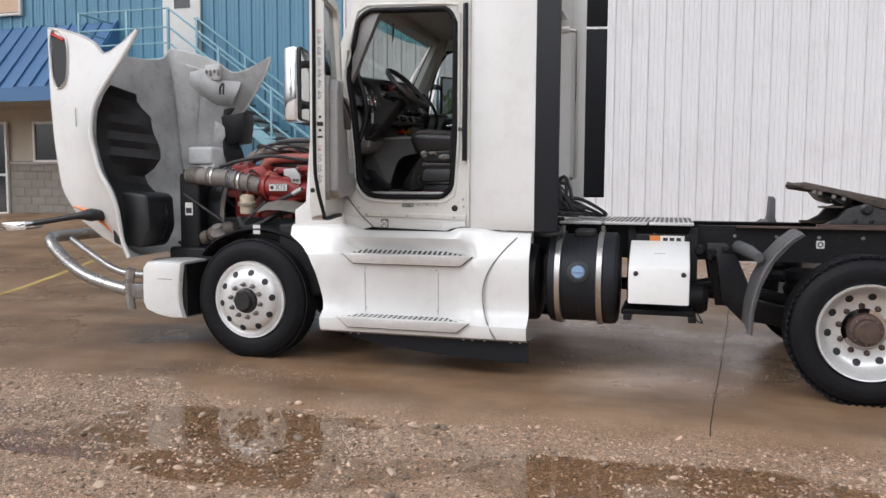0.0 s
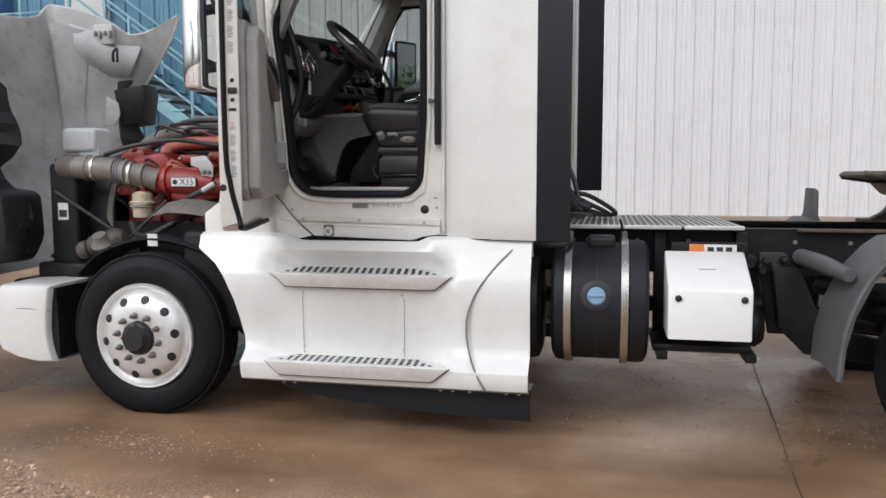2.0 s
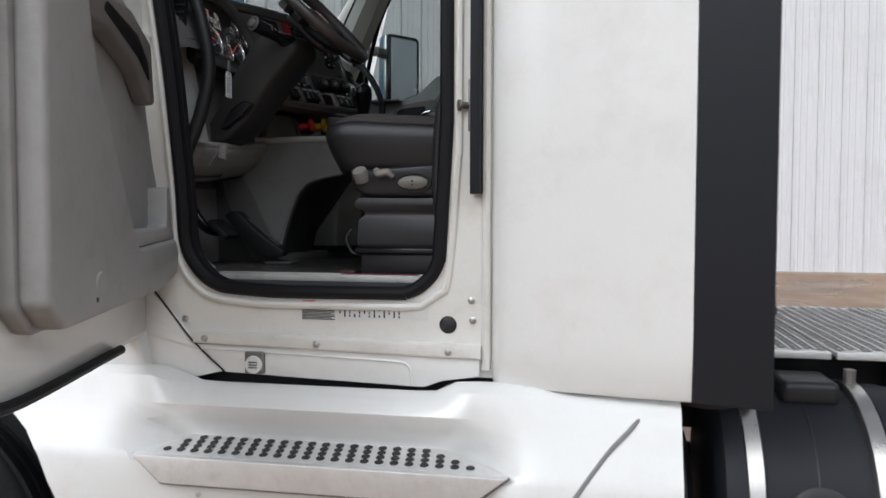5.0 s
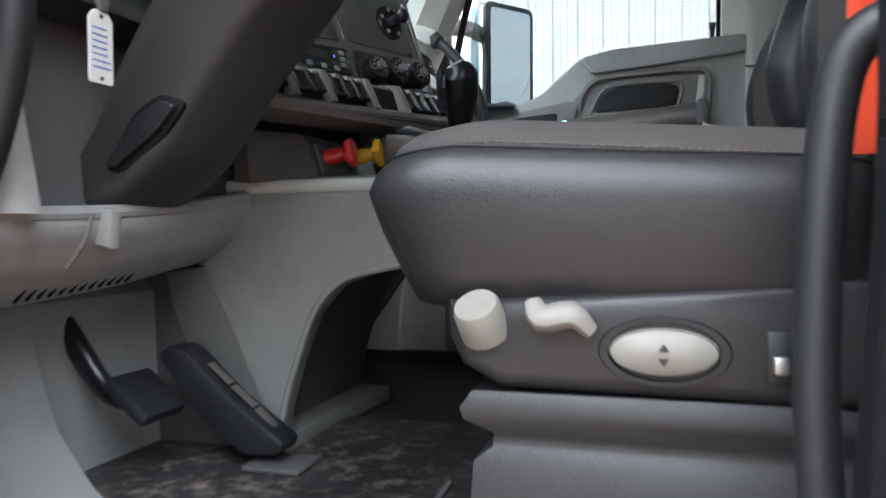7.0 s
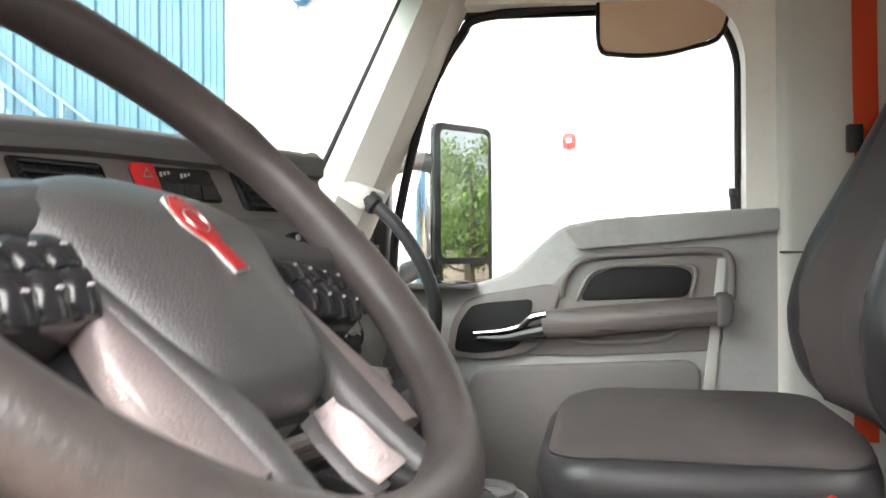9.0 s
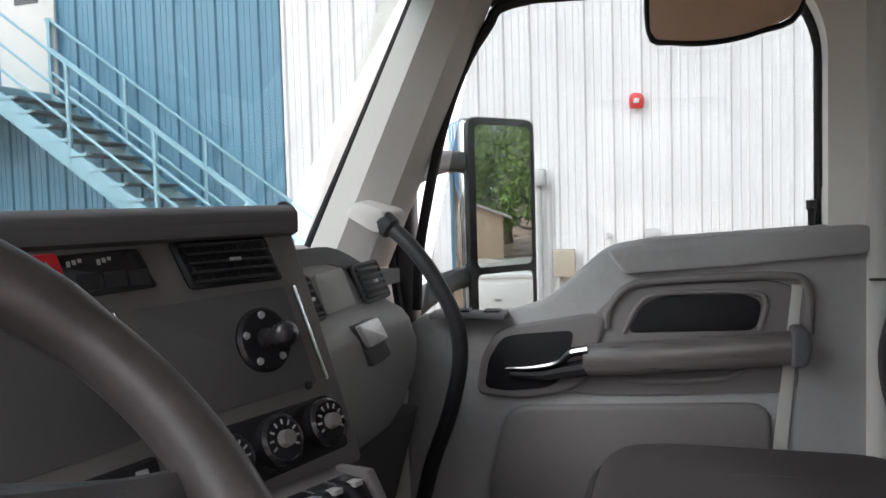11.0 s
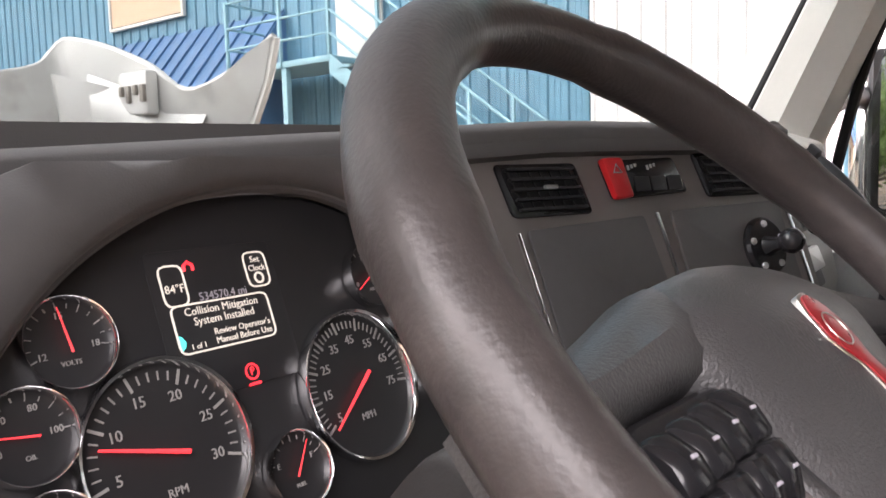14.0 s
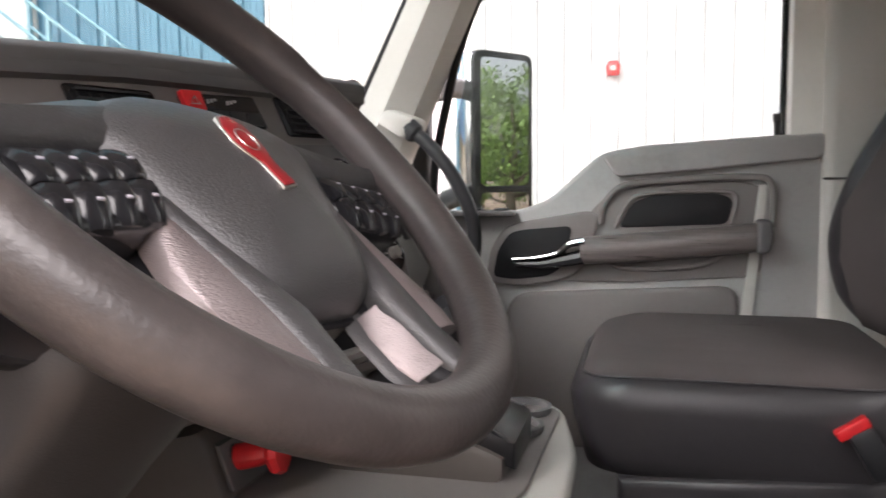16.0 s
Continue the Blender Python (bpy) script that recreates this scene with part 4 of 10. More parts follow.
for k in range(3):
    part("deck_edge", Shape().box(2.608 + 0.36 * k, 2.952 + 0.36 * k, -0.640, -0.62, 1.200, 1.225, 0.004), ALLOY, truck)

# ---- fuel tank with straps, cap and step-away panel
tank = part("fuel_tank", Shape().lathe([(0.0, 0), (0.33, 0.0), (0.362, 0.02), (0.368, 0.05), (0.368, 0.10), (0.352, 0.115), (0.352, 0.43), (0.368, 0.445), (0.368, 0.50), (0.362, 0.53), (0.33, 0.55), (0.0, 0.55)], (2.56, -0.74, 0.775), (1, 0, 0), 64), EXTEND, truck, "dark grey wrapped fuel tank")
for x in (2.655, 2.975):
    part("tank_strap", Shape().lathe([(0.370, 0), (0.376, 0.004), (0.376, 0.044), (0.370, 0.048)], (x - 0.024, -0.74, 0.775), (1, 0, 0), 64), STRAP, tank, "bright steel strap")
    part("strap_bolt", Shape().lathe([(0.0, 0), (0.018, 0), (0.018, 0.05), (0, 0.055)], (x, -0.74, 1.14), (0, 0, 1), 8), STEEL, tank)
part("cap_ring", Shape().lathe([(0.045, 0.0), (0.088, 0.0), (0.09, 0.014), (0.075, 0.022), (0.048, 0.02)], (2.818, -1.072, 0.845), (0, -1, 0.2), 32, closed=True), BLACK, tank, "round black filler surround")
part("filler_cap", Shape().lathe([(0.052, 0.0), (0.052, 0.026), (0.044, 0.036), (0.0, 0.038)], (2.818, -1.072, 0.845), (0, -1, 0.2), 32), BLUECAP, tank, "pale blue filler cap")
part("cap_rib", Shape().box(-0.042, 0.042, -0.007, 0.007, 0, 0.012, 0.003).moved(Matrix.Translation((2.818, -1.109, 0.853)) @ Vector((0, -1, 0.2)).to_track_quat("Z", "Y").to_matrix().to_4x4()), BLUECAP, tank)
part("sender_cover", Shape().box(2.76, 2.92, -0.86, -0.66, 1.10, 1.17, 0.02), BLACK, tank)
part("wrap_seam", Shape().lathe([(0.3535, 0), (0.3545, 0.003), (0.3535, 0.006)], (2.815, -0.74, 0.775), (1, 0, 0), 48), BLACK, tank)

# ---- white box with slanted lid
bx = part("battery_box", Shape().prism([(-1.19, 0.64), (-1.19, 0.90), (-1.175, 0.925), (-0.86, 1.09), (-0.84, 1.09), (-0.84, 0.64)], "x", 3.20, 3.64, 0.012, 3), WHITE, truck, "white battery box with sloped lid")
for x in (3.255, 3.595):
    part("box_latch", Shape().lathe([(0.0, 0), (0.019, 0.0), (0.019, 0.006), (0.012, 0.010), (0, 0.012)], (x, -1.19, 0.865), (0, -1, 0), 14), GREASE, bx)
part("lid_pull", Shape().box(-0.045, 0.045, -0.008, 0.008, 0, 0.008, 0.002).moved(Matrix.Translation((3.42, -1.02, 1.008)) @ Matrix.Rotation(radians(27), 4, "X")), LABEL, bx, "small printed sticker")
part("bracket_rail", Shape().box(3.24, 3.66, -0.83, -0.80, 1.06, 1.14, 0.006), FRAME, truck)
st = part("warning_label", Shape().box(3.34, 3.60, -0.834, -0.830, 1.075, 1.13), LABEL, truck, "white and orange warning stickers")
part("label_band", Shape().box(3.34, 3.42, -0.836, -0.834, 1.075, 1.13), ORANGE_INK, st)
for k in range(3):
    part("label_bar", Shape().box(3.44 + 0.05 * k, 3.475 + 0.05 * k, -0.836, -0.834, 1.09, 1.115), INK, st)

# ---- quarter fenders ahead of the drive wheels
for sd in (-1, 1):
    pts = [(4.36, 1.19), (4.28, 1.13), (4.17, 1.0), (4.09, 0.82), (4.05, 0.64), (4.04, 0.47)]
    g = [[(x, sd * (0.74 + 0.53 * u), z + 0.02 * math.sin(u * math.pi)) for x, z in pts] for u in (0, 0.03, 0.3, 0.6, 0.97, 1.0)]
    fd = part("quarter_fender", Shape().sheet(g, (0.030, 0, -0.014)), QUARTER, truck, "grey plastic quarter fender with a folded rim")
    part("fender_rim", Shape().tube([(x + 0.012, sd * 1.27, z) for x, z in pts], 0.016, 8, 4), QUARTER, fd)
    part("fender_arm", Shape().tube([(4.02, sd * 0.5, 1.035), (4.06, sd * 0.9, 1.03), (4.11, sd * 1.16, 1.005)], [0.05, 0.05, 0.035], 14, 3), QUARTER, fd)
    if sd > 0:
        part("fender_bracket", Shape().prism([(4.37, 1.17), (4.47, 1.17), (4.450, 1.22), (4.446, 1.400), (4.425, 1.425), (4.405, 1.425), (4.395, 1.24)], "y", 0.88, 1.14, 0.010), QUARTER, fd)

# ---- fifth wheel
fw = part("fifth_wheel", Shape().prism([(4.465, 1.528), (4.495, 1.552), (5.62, 1.305), (5.62, 1.280), (4.50, 1.520), (4.475, 1.510)], "y", -0.46, 0.46, 0.006), FIFTH, truck, "greasy tilted fifth wheel plate")
for sd in (-1, 1):
    part("plate_skirt", Shape().prism([(4.47, 1.532), (5.60, 1.292), (5.60, 1.215), (5.20, 1.310), (4.98, 1.372), (4.80, 1.432), (4.66, 1.472), (4.485, 1.497)], "y", sd * 0.438, sd * 0.468, 0.008), FIFTH, fw)
    st = part("fifth_wheel_stand", Shape().prism([(4.74, 1.27), (4.80, 1.345), (4.92, 1.385), (5.10, 1.375), (5.34, 1.31), (5.52, 1.25), (5.54, 1.20), (4.64, 1.20), (4.66, 1.225)], "y", sd * 0.37, sd * 0.45, 0.008), GREASE, fw)
    for k in range(5):
        part("stand_hole", Shape().lathe([(0.0, 0.004), (0.020, 0.003), (0.024, 0.0)], (4.86 + 0.115 * k, sd * 0.45, 1.255), (0, sd, 0), 14), BLACK, st)
    part("stand_pin", Shape().lathe([(0.045, 0), (0.045, 0.02), (0.030, 0.028), (0.030, 0.05), (0, 0.052)], (4.94, sd * 0.44, 1.345), (0, sd, 0), 16), GREASE, st)
    part("stand_foot", Shape().box(4.60, 5.56, min(sd * 0.36, sd * 0.50), max(sd * 0.36, sd * 0.50), 1.200, 1.222, 0.004), RUST, fw)
rh = part("release_handle", Shape().tube([(4.62, -0.30, 1.47), (4.50, -0.42, 1.505), (4.44, -0.445, 1.522), (4.375, -0.45, 1.536)], [0.014, 0.014, 0.013, 0.011], 8, 4), FIFTH, fw)
part("handle_knob", Shape().lathe([(0.010, 0), (0.019, 0.006), (0.019, 0.026), (0.008, 0.032)], (4.392, -0.45, 1.532), (-0.97, 0, 0.22), 10), FIFTH, rh)
part("lock_jaw", Shape().prism(rounded([(4.63, 1.475), (4.70, 1.40), (4.80, 1.37), (4.86, 1.40), (4.84, 1.445), (4.72, 1.472)], 0.02), "y", -0.34, 0.34, 0.012), GREASE, fw)
part("lock_linkage", Shape().tube([(4.60, -0.40, 1.452), (4.70, -0.41, 1.425), (4.78, -0.40, 1.385), (4.86, -0.36, 1.365)], 0.016, 8, 5), GREASE, fw)
part("lock_spring", Shape().tube([(4.66 + 0.012 * k, -0.40 + 0.02 * math.cos(k * 1.57), 1.415 + 0.02 * math.sin(k * 1.57)) for k in range(17)], 0.004, 5, 2), STEEL, fw)
part("lock_lever", Shape().prism(rounded([(4.60, -0.46), (4.78, -0.46), (4.80, -0.40), (4.66, -0.36), (4.60, -0.40)], 0.015), "z", 1.352, 1.366, 0.003), FIFTH, fw)
for x, z in ((4.56, 1.487), (4.60, 1.478), (4.70, 1.452), (4.77, 1.435)):
    part("jaw_bolt", Shape().lathe([(0.017, 0), (0.017, 0.014), (0.0, 0.016)], (x, -0.468, z - 0.012), (0, -1, 0), 6), STEEL, fw)
part("fifth_wheel_rail", Shape().box(4.0, 5.6, -0.52, -0.44, 1.186, 1.204, 0.004), RUST, truck)
tg = part("rail_label", Shape().box(4.592, 4.650, -0.4745, -0.4725, 1.035, 1.095), LABEL, truck, "small white sticker with a round mark")
part("label_ring", Shape().lathe([(0.013, 0), (0.022, 0), (0.022, 0.001), (0.013, 0.001)], (4.621, -0.4748, 1.065), (0, -1, 0), 18, closed=True), INK, tg)
vb = part("rail_valve_block", Shape().prism(rounded([(3.78, 1.06), (3.93, 1.06), (4.00, 0.97), (3.97, 0.92), (3.79, 0.95)], 0.02), "y", -0.50, -0.475, 0.006), GREASE, truck)
for x, z, r in ((3.82, 1.01, 0.024), (3.87, 0.97, 0.032), (3.92, 1.02, 0.022), (3.95, 0.95, 0.020)):
    part("valve_port", Shape().lathe([(r, 0), (r, 0.03), (r * 0.7, 0.04), (r * 0.7, 0.06), (0, 0.062)], (x, -0.50, z), (0, -1, 0), 12), GREASE, vb)
rng = random.Random(12)
for k in range(7):
    y0 = rng.uniform(-0.75, -0.1)
    part("air_hose", Shape().tube([(2.30 + 0.02 * k, y0, 1.60 - 0.04 * k), (2.50 + rng.uniform(0, 0.10), y0 - 0.05, 1.50 + rng.uniform(-0.08, 0.10)), (2.62 + rng.uniform(-0.05, 0.12), y0 - 0.12, 1.36 + rng.uniform(-0.06, 0.06)), (2.52 + rng.uniform(-0.05, 0.1), y0 + 0.08, 1.27 + 0.02 * k), (2.70 + rng.uniform(0, 0.10), y0 + 0.15, 1.26 + 0.01 * k), (2.40, y0 + 0.2, 1.33)], rng.choice((0.010, 0.013, 0.016)), 8, 6), HOSE, truck, "black air hose")
part("hose_drop", Shape().tube([(2.30, -0.40, 1.98), (2.44, -0.42, 1.80), (2.52, -0.45, 1.62), (2.56, -0.45, 1.45)], 0.014, 8, 5), HOSE, truck)

# ---- lower side fairing with steps
ARCH = [(0.74, 0.36), (0.735, 0.47), (0.71, 0.62), (0.67, 0.77), (0.60, 0.92), (0.50, 1.03), (0.42, 1.055), (0.38, 1.075)]


def arch_x(z):
    pts = sorted(ARCH, key=lambda p: p[1])
    if z >= pts[-1][1]:
        return pts[-1][0] + 0.02
    for a, b in zip(pts, pts[1:]):
        if a[1] <= z <= b[1]:
            return a[0] + (b[0] - a[0]) * (z - a[1]) / (b[1] - a[1])
    return pts[0][0]


def side_fairing(sd):
    prof = [(1.030, 1.060), (1.036, 1.125), (1.046, 1.138), (1.076, 1.135), (1.110, 1.118), (1.136, 1.086), (1.154, 1.04), (1.172, 0.995), (1.184, 0.960), (1.188, 0.948), (1.19, 0.93), (1.185, 0.86), (1.165, 0.78), (1.155, 0.66), (1.165, 0.55), (1.20, 0.485), (1.275, 0.437), (1.30, 0.425), (1.305, 0.37), (1.29, 0.325), (1.25, 0.305), (1.0, 0.30)]
    xs = [0, 0.02, 0.06, 0.12] + [0.16 + 0.03 * k for k in range(27)] + [0.96, 0.985, 1.0]
    grid = []
    for i, u in enumerate(xs):
        row = []
        for y, z in prof:
            x0 = arch_x(z)
            x = x0 + (2.455 - x0) * u
            # the steps sit in a long shallow scoop; the ends stay full
            scoop = smooth(0.75, 1.0, x) * (1 - smooth(1.85, 2.15, x))
            yy = y + (1 - scoop) * 0.055 * math.exp(-((z - 0.72) / 0.2) ** 2)
            shelf = smooth(0.86, 0.98, x) * (1 - smooth(1.90, 2.03, x))
            if z > 0.945:
                yy -= shelf * 0.115 * (1 - smooth(0.965, 1.09, z))
            if 0.43 < z < 0.62:
                yy = yy + (1.132 - yy) * shelf
            zz = z
            if z > 1.1:
                zz = z + 0.045 * (1 - smooth(0.90, 1.06, x)) + 0.035 * smooth(1.76, 1.86, x) - 0.020 * smooth(2.06, 2.18, x)
            row.append((x, sd * yy, zz))
        grid.append(row)
    f = part("side_fairing", Shape().sheet(grid, lambda p: (0, -sd * 0.02, -0.004)), WHITE, truck, "white moulded side fairing with two steps", 40)
    for nm, z, y, x0, x1, dep in (("step_upper", 0.950, 1.196, 0.91, 2.005, 0.135), ("step_lower", 0.441, 1.305, 0.905, 2.01, 0.165)):
        tip = Matrix.Translation((0, sd * y, z)) @ Matrix.Rotation(radians(-sd * (11 if nm == "step_upper" else 1)), 4, "X") @ Matrix.Translation((0, -sd * y, -z))
        tp = part(nm, Shape().prism([(x0 + 0.0, sd * (y + 0.0)), (x1, sd * y), (x1 - 0.20, sd * (y - dep)), (x0 + 0.12, sd * (y - dep))], "z", z - 0.006, z + 0.004, 0.002).moved(tip), ALLOY, f, "perforated aluminium step tread")
        part("step_front", Shape().prism([(x0, z + 0.004), (x1, z + 0.004), (x1 - 0.1, z - 0.075), (x0 + 0.09, z - 0.075)], "y", sd * (y + 0.002), sd * (y + 0.026), 0.004), ALLOY, f, "brushed aluminium step edge")
        part("step_gap", Shape().tube([(x0 - 0.004, sd * (y + 0.010), z + 0.002), (x0 + 0.086, sd * (y + 0.012), z - 0.079), (x1 - 0.096, sd * (y + 0.012), z - 0.079), (x1 + 0.004, sd * (y + 0.010), z + 0.002)], 0.0042, 6, 1), PANEL, f)
        holes = Shape()
        for r in range(4):
            yy = y - 0.030 - r * (dep - 0.05) / 3.2
            for c in range(24):
                xx = x0 + 0.085 + r * 0.018 + c * 0.043 + (0.0215 if r % 2 else 0)
                if xx < x1 - 0.10 - r * 0.035:
                    holes.lathe([(0.0, 0.0), (0.0118, 0.0), (0.0132, -0.0015)], (xx, sd * yy, z + 0.0062), (0, 0, 1), 10)
        tagged(part("step_hole_pattern", holes.moved(tip), BLACK, tp), kind="stuff")
    # access panel outline and its screws, the swept joint line, the rubber skirt
    seam = Shape()
    for x in (1.09, 1.72):
        seam.tube([(x, sd * 1.177, 0.86), (x - 0.005, sd * 1.157, 0.66), (x - 0.01, sd * 1.136, 0.46)], 0.0016, 5, 4)
    part("panel_seam", seam, PANEL, f)
    for x, z, y in ((1.10, 0.835, 1.184), (1.71, 0.835, 1.184), (1.085, 0.50, 1.137), (1.705, 0.50, 1.137)):
        part("panel_screw", Shape().lathe([(0.0, 0), (0.008, 0.0), (0.008, 0.003), (0, 0.004)], (x, sd * y, z), (0, sd, 0), 8), SCREW, f)
    joint = [(2.365, 1.092, 1.130), (2.325, 1.138, 1.085), (2.262, 1.166, 1.02), (2.186, 1.210, 0.92), (2.130, 1.222, 0.82), (2.100, 1.222, 0.72), (2.096, 1.216, 0.62), (2.108, 1.222, 0.545), (2.140, 1.272, 0.462), (2.185, 1.310, 0.385), (2.222, 1.303, 0.322)]
    part("joint_line", Shape().tube([(x, sd * (y + 0.001), z) for x, y, z in joint], 0.0075, 8, 6, flat=0.7), JOINTG, f, "grey rubber joint strip")
    part("rubber_skirt", Shape().prism([(0.86, 0.31), (2.46, 0.31), (2.46, 0.13), (1.9, 0.145), (1.28, 0.20), (1.02, 0.25), (0.9, 0.29)], "y", sd * 1.19, sd * 1.20, 0.003), EXTEND, f, "black rubber ground skirt")
    for x in (0.99, 1.06, 1.95, 2.02, 2.12, 2.33, 2.4):
        part("skirt_bolt", Shape().lathe([(0.0, 0), (0.010, 0.0), (0.010, 0.006), (0, 0.008)], (x, sd * 1.245, 0.302), (0, 0, -1), 8), SCREW, f)
    part("fairing_back", Shape().prism([(1.0, 0.31), (1.28, 0.31), (1.22, 0.9), (1.10, 1.11), (0.95, 1.11)], "x", 2.44, 2.452), BLACK, f)
    return f


side_fairing(-1)
side_fairing(1)
part("exhaust_box", Shape().lathe([(0.0, 0), (0.25, 0.0), (0.30, 0.02), (0.31, 0.06), (0.31, 0.5), (0, 0.5)], (2.5, -0.80, 0.73), (-1, 0, 0), 40), FRAME, truck, "black round aftertreatment canister")

# ---- bumper and folded guard
for sd in (-1, 1):
    prof = [(-0.665, 0.82), (-0.685, 0.70), (-0.70, 0.54), (-0.69, 0.42), (-0.655, 0.31), (-0.78, 0.305), (-0.93, 0.33), (-1.05, 0.375), (-1.085, 0.44), (-1.085, 0.60), (-1.08, 0.77), (-1.04, 0.82), (-0.85, 0.828)]
    g = []
    for y, k in ((0.75, 1.0), (1.02, 1.0), (1.09, 0.995), (1.13, 0.975), (1.148, 0.94), (1.152, 0.90)):
        g.append([(-0.85 + (x + 0.85) * k, sd * y, 0.57 + (z - 0.57) * k) for x, z in prof])
    be = part("bumper_end", Shape().loft(g), WHITE, truck, "white plastic bumper end", 40)
    part("bumper_back", Shape().prism([(-0.70, 0.80), (-0.652, 0.80), (-0.645, 0.33), (-0.70, 0.33)], "y", sd * 0.70, sd * 1.10), LINER, be, "dark rear of the bumper")
    part("bumper_seam", Shape().tube([(-1.08, sd * 1.135, 0.66), (-0.85, sd * 1.153, 0.665), (-0.66, sd * 1.14, 0.66)], 0.003, 6, 3), PANEL, be)
part("bumper_centre", Shape().box(-1.30, -0.9, -0.76, 0.76, 0.35, 0.80, 0.05), BLACK, truck)
guard = part("grille_guard", Shape().tube([(-1.28, -0.95, 0.50), (-1.62, -0.95, 0.565), (-1.92, -0.94, 0.66), (-2.18, -0.92, 0.83), (-2.34, -0.86, 0.965), (-2.38, -0.6, 0.99), (-2.38, 0.6, 0.99), (-2.34, 0.86, 0.965), (-2.18, 0.92, 0.83), (-1.92, 0.94, 0.66), (-1.62, 0.95, 0.565), (-1.28, 0.95, 0.50)], 0.056, 14, 6), GUARDM, truck, "dull steel grille guard folded down in front")
part("guard_tube", Shape().tube([(-1.36, -0.6, 0.62), (-1.8, -0.6, 0.66), (-2.34, -0.6, 0.96)], 0.036, 12, 5), GUARDM, guard)
part("guard_tube", Shape().tube([(-1.36, 0.6, 0.62), (-1.8, 0.6, 0.66), (-2.34, 0.6, 0.96)], 0.036, 12, 5), GUARDM, guard)
part("guard_upright", Shape().tube([(-1.27, -1.06, 0.36), (-1.29, -1.06, 0.55), (-1.27, -1.06, 0.74)], 0.042, 14, 4), GUARDM, guard)
part("guard_bracket", Shape().box(-1.26, -1.12, -1.08, -0.95, 0.46, 0.60, 0.01), STEEL, guard)

# ---- hood, tipped forward on its nose
FRONT = [(0.84, -1.36), (0.90, -1.52), (1.0, -1.72), (1.17, -1.95), (1.44, -2.10), (1.92, -2.17), (2.45, -2.21), (3.15, -2.27)]
REAR = [(0.84, -1.26), (0.93, -1.31), (1.1, -1.32), (1.28, -1.32), (1.42, -1.35), (1.6, -1.46), (1.9, -1.55), (2.15, -1.54), (2.32, -1.46), (2.46, -1.34), (2.6, -1.24), (2.83, -1.08), (3.15, -0.95)]


def lerp(table, v):
    if v <= table[0][0]:
        return table[0][1]
    for a, b in zip(table, table[1:]):
        if v <= b[0]:
            return a[1] + (b[1] - a[1]) * (v - a[0]) / (b[0] - a[0])
    return table[-1][1]


def hood_point(u, v, inset=0.0):
    """u runs round the section from the right wheel arch over the nose to the left one, v from nose to cowl."""
    s = 1 if u < 0.5 else -1
    a = 1 - abs(u - 0.5) * 2          # 0 at the arch, 1 on the centre line
    top = (2.90 if s > 0 else 2.78) + 0.09 * math.exp(-(a / 0.045) ** 2) + 0.19 * math.exp(-((a - 0.42) / 0.18) ** 2) - 0.11 * math.exp(-((a - 0.12) / 0.07) ** 2)
    z = 0.84 + (top - 0.84) * v
    xf, xr = lerp(FRONT, z), lerp(REAR, z)
    half = 1.02 - 0.10 * (1 - smooth(0.84, 1.6, z)) - 0.05 * smooth(2.2, 3.1, z)
    if a < 0.40:
        k = a / 0.40
        x = xr + (xf + 0.08 - xr) * k
        y = half + 0.19 * (1 - k) ** 2.2
    elif a < 0.60:
        w = (a - 0.40) / 0.20 * math.pi / 2
        x = xf + 0.08 - 0.08 * math.sin(w)
        y = half - 0.12 * (1 - math.cos(w))
    else:
        k = (a - 0.60) / 0.40
        x = xf - 0.07 * math.sin(k * math.pi / 2)
        y = (half - 0.12) * (1 - k)
    y -= inset * (1 if a < 0.5 else 0.6)
    x += inset * (0.2 if a < 0.4 else 1.0)
    return (x, s * y, z)


us = sorted({round(i / 60, 4) for i in range(61)} | {0.5})
vs = [i / 26 for i in range(27)]
hood = part("hood", Shape().sheet([[hood_point(u, v) for u in us] for v in vs]), WHITE, truck, "white fibreglass hood tipped forward", 50)
part("hood_lining", Shape().sheet([[hood_point(u, v, 0.035) for u in us] for v in vs]), FIBRE, hood, "bare grey inside of the hood", 50)
# rolled lips along the arch and cowl edges
for u in (0.0, 1.0):
    part("arch_lip", Shape().tube([hood_point(u, v, 0.012) for v in vs[::2]], 0.02, 8, 4), WHITE, hood)
part("cowl_lip", Shape().tube([hood_point(u, 1.0, 0.016) for u in us[::2]], 0.018, 8, 4), FIBRE, hood)
